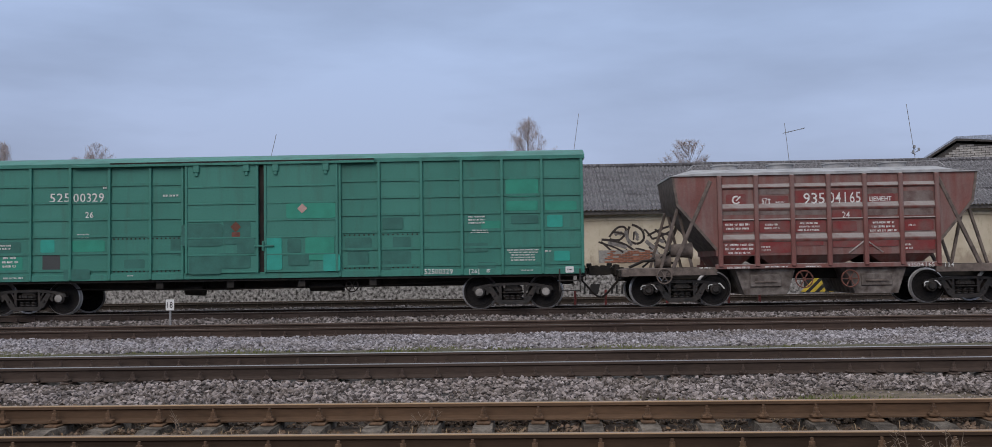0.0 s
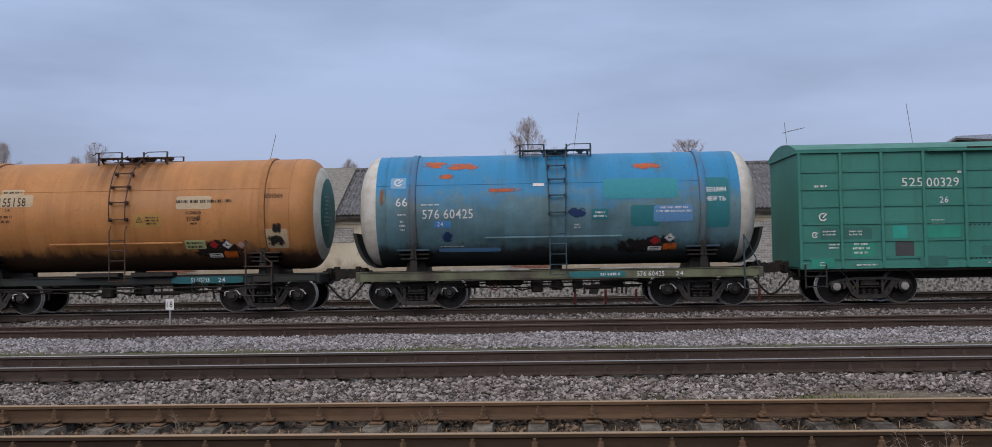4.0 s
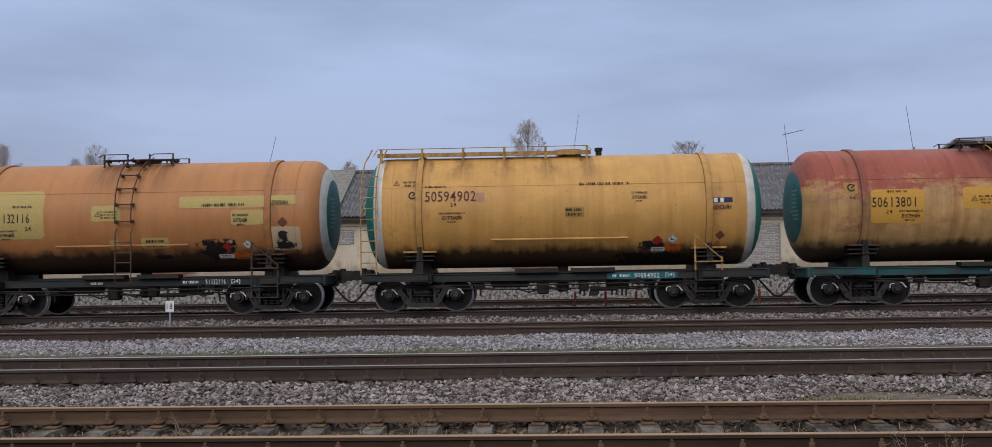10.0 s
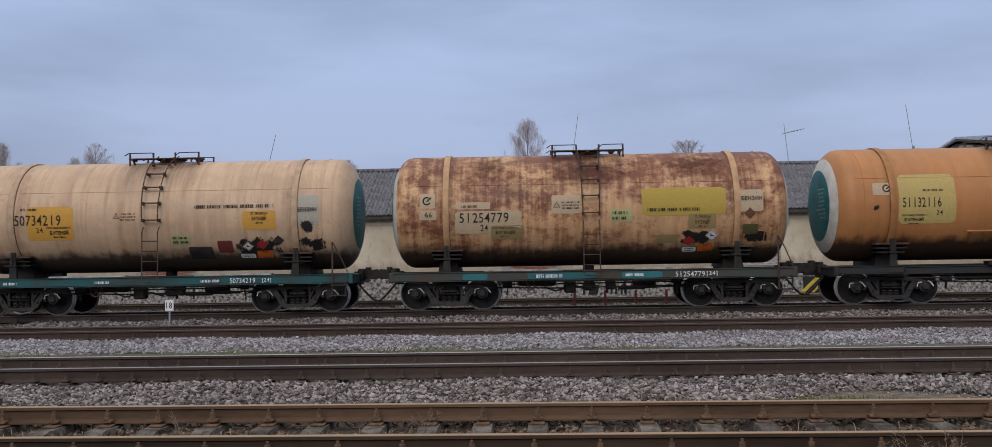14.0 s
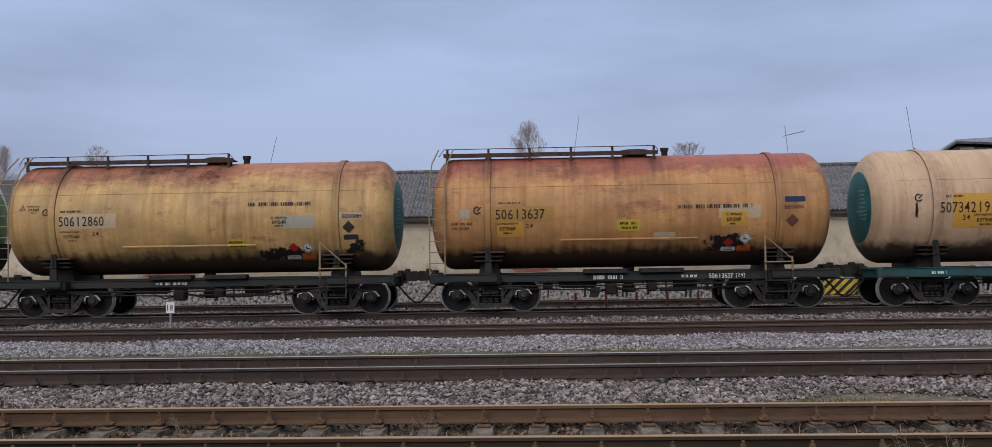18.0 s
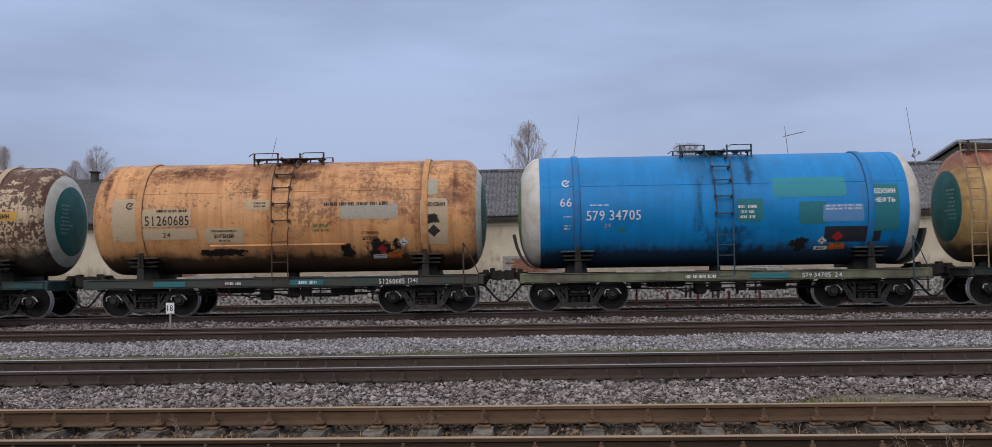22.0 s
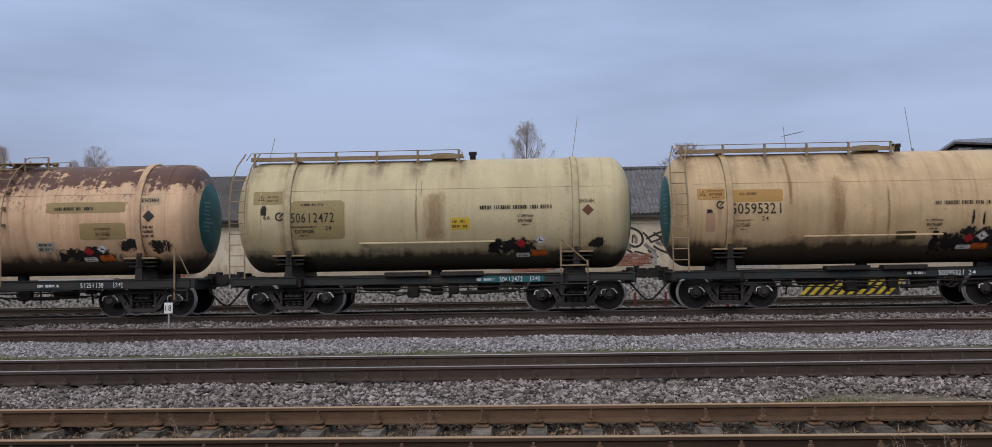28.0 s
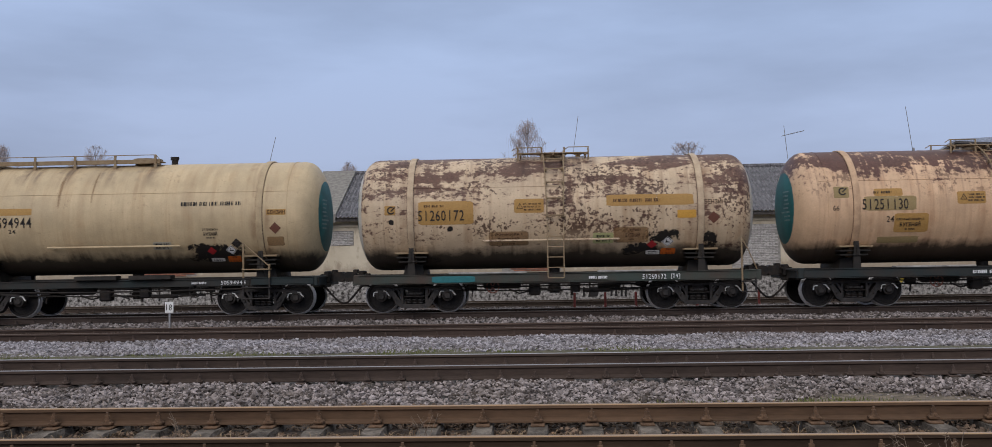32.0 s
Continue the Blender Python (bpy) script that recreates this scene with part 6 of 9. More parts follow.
def boxcar(x):
    w = thing("boxcar", "long green covered wagon with double doors and repainted patches", "boxcar", "wagons of the freight train", at=pose(x, TRAIN_Y, 0))
    WAGONS.append((w, x))
    L, Y = 8.85, 1.42
    z0, z1 = 0.98, 4.14
    body = part("body", Shape().box(-L, L, -Y, Y, z0, z1, 0.01), GREEN, w)
    # ribs, and the pressed ridges of the side panels between them
    ribs = [-8.82, -7.71, -6.60, -5.47, -4.36, -3.20, -2.29, 2.12, 3.21, 4.39, 5.50, 6.62, 7.72, 8.82]
    for d in (-1, 1):
        for r in ribs:
            part("rib", lambda: Shape().box(-0.04, 0.04, -0.075, 0.03, z0, z1, 0.010), GREEN, w, at=pose(r, d * Y, 0, 0, 0, 0 if d < 0 else 180), key="rib")
        for a, b in zip(ribs[:-1], ribs[1:]):
            if b - a > 2:
                continue
            for i in range(6):
                z = 1.26 + 0.475 * i
                part("ridge", lambda: Shape().slab([(0.05, -0.035), (b - a - 0.05, -0.035), (b - a - 0.05, 0.035), (0.05, 0.035)], -0.030, 0.01), GREEN, w, at=pose(a if d < 0 else b, d * Y, z, 0, 0, 0 if d < 0 else 180), key="ridge%.2f" % (b - a))
        for s in (-1, 1):
            def leaf():
                return Shape().box(-1.035, 1.035, -0.10, -0.02, z0 + 0.14, z1 - 0.02, 0.012)
            door = part("door", leaf, GREEN, w, "sliding door leaf", pose(s * 1.11 - 0.06, d * Y, 0, 0, 0, 0 if d < 0 else 180), "box_door")
            for i in range(5):
                part("ridge", lambda: Shape().box(-1.03, 1.03, -0.122, -0.09, -0.022, 0.022, 0.006), GREEN, door, at=pose(0, 0, 1.62 + 0.475 * i), key="door_ridge")
            for e in (-0.995, 0.995):
                part("stile", lambda: Shape().box(-0.035, 0.035, -0.13, -0.09, z0 + 0.14, z1 - 0.02, 0.008), GREEN, door, at=pose(e, 0, 0), key="door_stile")
            for k in (-0.7, 0.7):
                part("hanger", lambda: Shape().box(-0.09, 0.09, -0.16, -0.10, z1 - 0.22, z1 + 0.02, 0.02).box(-0.05, 0.05, -0.15, -0.11, z1 - 0.32, z1 - 0.2, 0.02), GREEN, door, at=pose(k, 0, 0), key="hanger")
        part("door_track", Shape().box(-5.4, 3.1, -0.17 if d < 0 else 0.10, -0.10 if d < 0 else 0.17, z1 - 0.02, z1 + 0.05, 0.008), GREEN, w, at=pose(0, d * Y, 0))
        # solid black bar that paints the shadow line under the eave
        part("track_slot", Shape().box(-4.3, 3.1, -0.135 if d < 0 else 0.10, -0.10 if d < 0 else 0.135, z1 + 0.05, z1 + 0.10), BLACK, w, "black strip for the shade above the door track", at=pose(0, d * Y, 0))
        part("lower_sill", Shape().box(-L, L, -0.03, 0.03, z0 - 0.02, z0 + 0.16, 0.01), GREEN, w, at=pose(0, d * (Y + 0.02), 0))
        part("bolt_row", bolt_rows(d, Y), DARK, w)
    # flat black strip painting the darkness between the door leaves
    part("door_gap", Shape().box(-0.16, 0.05, -Y - 0.012, -Y + 0.02, z0 + 0.14, z1 - 0.03), BLACK, w)
    part("lock_bar", Shape().rod((-0.25, -Y - 0.14, 1.86), (0.30, -Y - 0.14, 1.86), 0.05, 0.05, 0.01).rod((0.0, -Y - 0.15, 1.72), (0.0, -Y - 0.15, 2.0), 0.06, 0.05, 0.01), GREEN, w)
    # a low arched roof with a proud eave
    n = 12
    out = [(-Y - 0.07, 4.14), (-Y - 0.07, 4.24)] + [(-(Y + 0.02) + 2 * (Y + 0.02) * i / n, 4.26 + 0.26 * math.sin(math.pi * i / n) ** 0.8) for i in range(n + 1)] + [(Y + 0.07, 4.24), (Y + 0.07, 4.14)]
    k = len(out)
    v = [(xx, a, b) for xx in (-L - 0.06, L + 0.06) for a, b in out]
    f = [(i, (i + 1) % k, (i + 1) % k + k, i + k) for i in range(k)] + [tuple(range(k)), tuple(reversed(range(k, 2 * k)))]
    part("roof", Shape().add(v, f), GREENROOF, w, "green sheet roof")
    part("centre_sill", Shape().box(-8.6, 8.6, -0.3, 0.3, 0.66, 0.98, 0.02).box(-8.7, 8.7, -1.38, 1.38, 0.90, 0.975), DARK, w)
    part("cross_bearers", Shape().box(-3.1, -2.9, -1.3, 1.3, 0.72, 0.95).box(2.9, 3.1, -1.3, 1.3, 0.72, 0.95).box(-1.1, -0.9, -1.3, 1.3, 0.72, 0.95).box(0.9, 1.1, -1.3, 1.3, 0.72, 0.95), DARK, w)
    part("air_reservoir", Shape().lathe([(-0.5, 0.0), (-0.48, 0.15), (0.48, 0.15), (0.5, 0.0)], 16, "x", (1.6, -0.7, 0.72)), DARK, w)
    part("brake_cylinder", Shape().lathe([(-0.3, 0.0), (-0.3, 0.17), (0.25, 0.2), (0.28, 0.0)], 16, "x", (-2.2, -0.6, 0.68)), DARK, w)
    part("brake_rod", Shape().pipe([(-5.6, -0.9, 0.72), (-2, -0.95, 0.66), (2.6, -0.95, 0.70), (5.6, -0.9, 0.80)], 0.022, 6), DARK, w)
    hand_wheel(w, 0.17, BLACK, "small spoked brake wheel", pose(2.4, -1.2, 0.72))
    for d in (-1, 1):
        s = Shape()
        for e in (-0.28, 0.28):
            s.rod((e, -1.50, 0.45), (e, -1.50, 1.10), 0.04, 0.03)
        for z in (0.5, 0.78):
            s.rod((-0.3, -1.5, z), (0.3, -1.5, z), 0.12, 0.03)
        part("step", s, BOGIE, w, at=pose(d * 8.45, 0, 0))
    ends(w, 9.38, DARK)
    bogie(w, -6.87, False)
    bogie(w, 6.87, False)
    return w


def bolt_rows(d, Y):
    s = Shape()
    for a, b in ((-4.30, -2.35), (2.18, 4.33)):
        for z in (1.21, 2.12):
            for i in range(16):
                x = a + (b - a) * (i + 0.5) / 16
                s.pipe([(x, d * (Y - 0.01), z), (x, d * (Y + 0.016), z)], 0.024, 6)
    return s


# ---- cement hopper ----
def hopper_paint():
    n = Nodes("dusty_red_hopper_paint", 0.7)
    big, fine, streak = n.noise(0.9, seed=2), n.noise(30, seed=4), n.noise(2.4, (1.5, 1, 0.25), 7)
    c = n.mix(n.step(big, 0.35, 0.65), (0.150, 0.050, 0.043), (0.205, 0.072, 0.060))
    c = n.mix(n.step(streak, 0.38, 0.64, 0, 0.7), c, (0.205, 0.150, 0.140))
    up = n.t.nodes.new("ShaderNodeSeparateXYZ")
    n.t.links.new(n.t.nodes.new("ShaderNodeNewGeometry").outputs["Normal"], up.inputs[0])
    c = n.mix(n.math("MULTIPLY", n.step(up.outputs[2], -0.02, 0.26), n.step(n.noise(5, (0.5, 1, 1), 12), 0.3, 0.5, 0.5, 0.9)), c, (0.33, 0.305, 0.29))
    c = n.mix(0.4, c, n.mix(n.step(fine, 0.3, 0.7), (0.65, 0.65, 0.65), (1.2, 1.2, 1.2)), "MULTIPLY")
    return n.done(c, fine, 0.08)


def ridge(x0, x1, h):
    """A pressed ridge: a long sloping upper side, a rounded nose and a short underside."""
    out = [(0.02, -h), (-0.015, -h), (-0.055, -0.55 * h), (-0.060, -0.25 * h), (-0.050, 0.05 * h), (-0.015, h), (0.02, h)]
    k = len(out)
    return Shape().add([(x, y, z) for x in (x0, x1) for y, z in out], [(i, (i + 1) % k, (i + 1) % k + k, i + k) for i in range(k)] + [tuple(range(k)), tuple(reversed(range(k, 2 * k)))])


def hopper(x):
    red = hopper_paint()
    dust = mat("cement_dust_on_red", (0.42, 0.375, 0.355), 0.9, 0, 0.3, 3, 0.2, 60, tint=(0.22, 0.17, 0.155))
    grey = mat("cement_grey_roof", (0.40, 0.40, 0.41), 0.85, 0, 0.2, 3, 0.15, 60)
    steel = mat("dusty_brown_steel", (0.165, 0.132, 0.115), 0.8, 0, 0.3, 6, 0.2, 60)
    w = thing("hopper_wagon", "red cement hopper wagon with dusty ribs and grey roof", "hopper wagon", "wagons of the freight train", at=pose(x, TRAIN_Y, 0))
    WAGONS.append((w, x))
    Y, t = 1.42, 3.58
    # the body: upright sides over the middle, ends sloping in to the bottom
    o = [(-4.10, t), (4.10, t), (3.98, 2.80), (2.98, 1.62), (2.96, 1.38), (-2.96, 1.38), (-2.98, 1.62), (-3.98, 2.80)]
    part("body", Shape().slab(o, -Y, Y), red, w)
    # below, the sides draw in to the chutes, with a gap between each pair
    for a, b, c, e in ((-2.94, -1.98, -2.75, -2.30), (-1.86, 1.02, -1.30, 0.45), (1.14, 2.94, 1.75, 2.60)):
        v = [(x, y, z) for x, y, z in ((a, -Y + 0.01, 1.40), (b, -Y + 0.01, 1.40), (e, -1.02, 1.06), (c, -1.02, 1.06), (a, Y - 0.01, 1.40), (b, Y - 0.01, 1.40), (e, 1.02, 1.06), (c, 1.02, 1.06))]
        part("lower_slope", Shape().add(v, [(0, 1, 2, 3), (7, 6, 5, 4), (1, 5, 6, 2), (0, 3, 7, 4), (3, 2, 6, 7)]), red, w, "sloping lower side of a hopper")
    part("gap_gusset", Shape().rod((0.62, -Y - 0.03, 1.42), (1.04, -Y - 0.03, 1.74), 0.02, 0.035).rod((1.54, -Y - 0.03, 1.42), (1.12, -Y - 0.03, 1.74), 0.02, 0.035), dust, w, "pale angle bars")
    for d in (-1, 1):
        part("end_plate", Shape().slab([(d * 4.14, t), (d * 4.08, t), (d * 3.96, 2.82), (d * 2.92, 1.58), (d * 2.98, 1.54), (d * 4.02, 2.78)], -Y - 0.02, Y + 0.02), steel, w)
    ribs = [-2.85, -1.86, -0.88, 0.10, 1.08, 2.05, 3.02]
    for d in (-1, 1):
        for r in ribs:
            part("rib", lambda: Shape().box(-0.06, 0.06, -0.10, 0.04, 1.08, t, 0.015), red, w, at=pose(r, d * Y, 0), key="hop_rib")
        for a, b in zip(ribs[:-1], ribs[1:]):
            for z, hh in ((3.27, 0.07), (2.70, 0.10), (2.36, 0.025), (1.85, 0.11)):
                part("ridge", lambda: ridge(0.06, b - a - 0.06, hh), red, w, "pressed ridge with dust on its upper slope", pose(a, d * Y, z), "hridge%.2f%.2f" % (b - a, hh))
        part("sill", Shape().box(-3.0, 3.1, -0.05, 0.06, 1.02, 1.15, 0.01), red, w, at=pose(0, d * Y, 0))
        for e in (-1, 1):
            part("frame_sill", Shape().box(min(e * 2.95, e * 5.4), max(e * 2.95, e * 5.4), -0.05, 0.05, 0.86, 1.08, 0.012), steel, w, at=pose(0, d * (Y - 0.02), 0))
        for e in (-1, 1):
            part("stay", Shape().rod((e * 3.08, 0, 3.45), (e * 4.15, 0, 1.06), 0.10, 0.10, 0.015), steel, w, at=pose(0, d * (Y - 0.02), 0))
            part("stay", Shape().rod((e * 3.95, 0, 2.75), (e * 4.45, 0, 1.06), 0.08, 0.08, 0.012), steel, w, at=pose(0, d * (Y - 0.25), 0))
            part("stay", Shape().rod((e * 3.9, 0, 2.6), (e * 3.55, 0, 1.06), 0.08, 0.08, 0.012), steel, w, at=pose(0, d * (Y - 0.45), 0))
    n = 10
    out = [(-Y - 0.06, t), (-Y - 0.06, t + 0.07)] + [(-Y + 2 * Y * i / n, t + 0.07 + 0.22 * math.sin(math.pi * i / n)) for i in range(1, n)] + [(Y + 0.06, t + 0.07), (Y + 0.06, t)]
    k = len(out)
    v = [(xx, a * s2, t + (b - t) * s) for xx, s, s2 in ((-4.16, 0.2, 1), (-3.4, 1, 1), (3.4, 1, 1), (4.16, 0.2, 1)) for a, b in out]
    f = [(r * k + i, r * k + (i + 1) % k, (r + 1) * k + (i + 1) % k, (r + 1) * k + i) for r in range(3) for i in range(k)] + [tuple(range(k)), tuple(reversed(range(3 * k, 4 * k)))]
    part("roof", Shape().add(v, f), grey, w, "cement-grey rounded roof")
    for hx in (-2.4, -0.8, 0.8, 2.4):
        part("loading_hatch", lambda: Shape().lathe([(3.82, 0.36), (3.96, 0.36), (3.97, 0.40), (4.00, 0.40), (4.03, 0.0)], 20, "z"), grey, w, at=pose(hx, 0, 0), key="hop_hatch")
    part("roof_rail", Shape().pipe([(-3.6, -0.7, 3.80), (-3.4, -0.7, 3.96), (3.4, -0.7, 3.96), (3.6, -0.7, 3.80)], 0.012, 5), grey, w)
    chute = mat("dusty_grey_chute", (0.20, 0.175, 0.16), 0.85, 0, 0.3, 4, 0.2, 60, tint=(0.07, 0.055, 0.048))
    for e in (-1.62, 1.38):
        part("discharge_chute", Shape().slab([(e - 0.85, 1.10), (e + 0.85, 1.10), (e + 0.58, 0.31), (e - 0.58, 0.31)], -1.30, 1.30), chute, w)
        part("chute_door", Shape().box(e - 0.42, e + 0.42, -1.35, -1.29, 0.52, 0.86, 0.02), chute, w)
        part("chute_latch", Shape().rod((e - 0.3, -1.37, 0.66), (e + 0.3, -1.37, 0.66), 0.05, 0.05, 0.01), steel, w)
    for hx in (-0.60, 0.64):
        hand_wheel(w, 0.23, RUSTRED, "spoked discharge hand wheel", pose(hx, -1.42, 0.72))
    hand_wheel(w, 0.2, steel, "spoked brake hand wheel", pose(-4.40, -1.5, 0.85))
    part("centre_sill", Shape().box(-5.6, 5.6, -0.28, 0.28, 0.72, 1.04, 0.02), DARK, w)
    for d in (-1, 1):
        part("end_beam", Shape().box(-0.1, 0.1, -1.45, 1.45, 0.84, 1.06, 0.02), steel, w, at=pose(d * 5.45, 0, 0))
        part("deck", Shape().box(min(d * 4.3, d * 5.5), max(d * 4.3, d * 5.5), -1.35, 1.35, 1.04, 1.08), steel, w)
    part("brake_cylinder", Shape().lathe([(-0.3, 0.0), (-0.3, 0.18), (0.2, 0.2), (0.24, 0.23), (0.3, 0.23), (0.3, 0.0)], 18, "x", (-3.85, -0.95, 1.55)).lathe([(-0.22, 0.0), (-0.22, 0.2), (0.22, 0.2), (0.22, 0.0)], 18, "x", (-4.35, -0.8, 1.28)), steel, w)
    part("air_pipe", Shape().pipe([(-5.3, -0.9, 1.1), (-4.9, -0.95, 1.28), (-4.5, -0.95, 1.3), (-4.1, -0.95, 1.55)], 0.04, 7).pipe([(-4.9, -0.7, 1.1), (-4.6, -0.7, 1.35), (-4.0, -0.7, 1.2)], 0.03, 7), BLACK, w)

    ends(w, 6.08, steel)
    bogie(w, -3.87)
    bogie(w, 3.87)
    return w


def ring_arc(r, a0, a1, width, n=18):
    v, f = [], []
    for i in range(n + 1):
        a = math.radians(a0 + (a1 - a0) * i / n)
        v += [(r * math.cos(a), r * math.sin(a)), ((r - width) * math.cos(a), (r - width) * math.sin(a))]
    return v, [(2 * i, 2 * i + 2, 2 * i + 3, 2 * i + 1) for i in range(n)]


def logo_work(r):
    """A plain round mark: an open ring with a slanting bar."""
    v, f = ring_arc(r, 60, 330, r * 0.36)
    o = len(v)
    v += [(-r * 0.15, -r * 0.15), (r * 0.1, -r * 0.3), (r * 1.15, r * 0.75), (r * 0.75, r * 0.85)]
    return np.array(v), f + [(o, o + 1, o + 2, o + 3)]


HRED = mat("fresh_red_patch", (0.205, 0.036, 0.036), 0.6, 0, 0.35, 3.0, 0.03, 50, tint=(0.17, 0.082, 0.075))
HDUST = mat("grey_dust_film", (0.205, 0.170, 0.160), 0.9, 0, 0.35, 3.5, 0.1, 50, tint=(0.13, 0.085, 0.078))
RD2 = mat("faded_red_plate", (0.17, 0.065, 0.05), 0.7, 0, 0.2, 9, 0.03, 50)


class Side:
    """Lettering and patches on a wagon's upright side."""

    def __init__(self, wagon, depth, doors=None, proud=0.0, sill=0.0):
        self.w, self.y, self.doors, self.proud, self.sill, self.count = wagon, depth, doors, proud, sill, 0

    def lay(self, name, work, material, x, z, label=""):
        self.count += 1
        y = self.y + 0.004 + 0.0004 * self.count
        if self.doors and self.doors[0] < x < self.doors[1]:
            y += self.proud
        if z < 1.17:
            y += self.sill
        return part(name, flat(work, x, z, -y), material, self.w, label, smooth=False)

    def patch(self, material, x, z, w, h):
        self.lay("paint_patch", blob(w, h, 0.0, int(x * 100), 36, 60), material, x, z, "repainted patch")

    def diamond(self, material, x, z, w, h):
        r = w / 2
        self.lay("hazard_label", (np.array([(-r, 0), (0, -r), (r, 0), (0, r)]), [(0, 1, 2, 3)]), material, x, z, "worn diamond hazard label")

    def mark(self, material, x, z, w, h):
        self.lay("logo_mark", logo_work(w / 2), material, x, z)

    def text(self, material, body, x, z, w, h, name="lettering"):
        self.lay(name, letters(body, h, w), material, x, z)

    def lines(self, material, n, x, z, w, h):
        tagged(self.lay("stencilled_text", bars(n, h, w, 0.5), material, x, z), kind="stuff")


BOX = Side(boxcar(-7.30), 1.424, (-2.29, 2.12), 0.103, 0.05)
HOP = Side(hopper(8.13), 1.424, None, 0.0, 0.052)

# ---- the tank wagons, one by one ----
CREAMRING = mat("dirty_white_ring_paint", (0.58, 0.56, 0.52), 0.6, 0, 0.2, 3.5, 0.06, 40, tint=(0.47, 0.43, 0.36))
TEAL = mat("teal_disc_paint", (0.020, 0.125, 0.125), 0.55, 0, 0.25, 2.5, 0.06, 40)
TEALGREEN = mat("sea_green_disc_paint", (0.025, 0.17, 0.14), 0.55, 0, 0.2, 2.5, 0.06, 40)
OLIVE = mat("olive_green_disc_paint", (0.16, 0.24, 0.085), 0.6, 0, 0.25, 2.5, 0.06, 40)
SILLGREEN = mat("faded_green_sill", (0.045, 0.060, 0.052), 0.75, 0, 0.3, 1.6, 0.1, 60, tint=(0.065, 0.048, 0.038))
SILLTEAL = mat("teal_sill", (0.016, 0.085, 0.090), 0.7, 0, 0.3, 1.6, 0.1, 60, tint=(0.036, 0.046, 0.044))
SILLDARK = mat("dark_green_sill", (0.020, 0.029, 0.030), 0.75, 0, 0.3, 1.6, 0.1, 60, tint=(0.036, 0.030, 0.026))
SILLOLIVE = mat("olive_sill", (0.150, 0.165, 0.100), 0.75, 0, 0.3, 1.6, 0.1, 60, tint=(0.075, 0.06, 0.05))
TRIMYELLOW = mat("yellow_trim_paint", (0.45, 0.28, 0.085), 0.65, 0, 0.3, 6, 0.1, 60, tint=(0.20, 0.12, 0.05))
TRIMCREAM = mat("cream_trim_paint", (0.27, 0.205, 0.125), 0.65, 0, 0.3, 6, 0.1, 60, tint=(0.22, 0.15, 0.085))
TRIMBLUE = mat("dark_blue_steel", (0.045, 0.075, 0.10), 0.7, 0, 0.3, 6, 0.1, 60)


def sticker(name, color, opacity=0.9, wear=0.3, soft=False, streaky=0.5, label="", thin=0.3, ragged=3.2, tall=False, square=False):
    """Paint or dirt lying on other paint: worn through in spots; soft: it thins out raggedly towards its rim."""
    n = Nodes(name, 0.65)
    info = n.t.nodes.new("ShaderNodeObjectInfo").outputs["Random"]
    add = n.t.nodes.new("ShaderNodeVectorMath")
    n.t.links.new(n.co, add.inputs[0])
    n.put(add.inputs[1], n.math("MULTIPLY", info, 31.0))
    n.co = add.outputs[0]
    fine, mid = n.noise(26, (1, 1, 1), 2, 4), n.noise(4.5, (1.0, 1.0, streaky), 7, 7, 0.65)
    a = n.math("MULTIPLY", n.step(n.math("ADD", mid, n.math("MULTIPLY", fine, 0.4)), 0.36 + wear * 0.3, 0.46 + wear * 0.3), opacity)
    if soft:
        gen = n.t.nodes.new("ShaderNodeTexCoord").outputs["Generated"]
        sep = n.t.nodes.new("ShaderNodeSeparateXYZ")
        n.t.links.new(gen, sep.inputs[0])
        u, v = n.step(sep.outputs[0], 0, 1, -1, 1), n.step(sep.outputs[2], 0, 1, -1, 1)
        if tall:
            v = n.math("POWER", n.math("ABSOLUTE", v), 4.0)
        if square:
            u, v = (n.math("POWER", n.math("ABSOLUTE", c), 1.7) for c in (u, v))
        r = n.math("SQRT", n.math("ADD", n.math("MULTIPLY", u, u), n.math("MULTIPLY", v, v)))
        edge = n.math("SUBTRACT", n.math("ADD", 1.0, n.math("MULTIPLY", n.math("SUBTRACT", mid, 0.5), ragged)), r)
        if square or tall:
            edge = n.math("ADD", edge, n.math("SUBTRACT", n.math("MULTIPLY", fine, 0.9), 0.45 + 0.30))
        a = n.math("MULTIPLY", n.math("MULTIPLY", n.step(edge, 0.0, thin), n.step(r, 1.0, 0.9)), opacity)
    shade = n.mix(n.step(fine, 0.3, 0.7), tuple(c * 0.78 for c in color), color)
    n.done(shade)
    mixer, clear = n.t.nodes.new("ShaderNodeMixShader"), n.t.nodes.new("ShaderNodeBsdfTransparent")
    outp = n.t.nodes["Material Output"]
    n.t.links.new(a, mixer.inputs[0])
    n.t.links.new(clear.outputs[0], mixer.inputs[1])
    n.t.links.new(n.b.outputs[0], mixer.inputs[2])
    n.t.links.new(mixer.outputs[0], outp.inputs[0])
    if label:
        PATCH_LABELS[n.m.name] = label
    return n.m


PATCH_LABELS = {}
# lettering
W = sticker("white_stencil_paint", (0.70, 0.71, 0.72), 0.95, -0.3)
FAINT = sticker("faint_white_stencil_paint", (0.42, 0.50, 0.50), 0.55, 0.1)
I = sticker("black_stencil_paint", (0.020, 0.017, 0.016), 0.93, -0.3)
BR = sticker("brown_faded_stencil_paint", (0.10, 0.045, 0.025), 0.8, -0.2)
GN = sticker("green_stencil_paint", (0.06, 0.20, 0.06), 0.8, 0.2)
PU = sticker("plum_stencil_paint", (0.085, 0.025, 0.038), 0.93, -0.3)
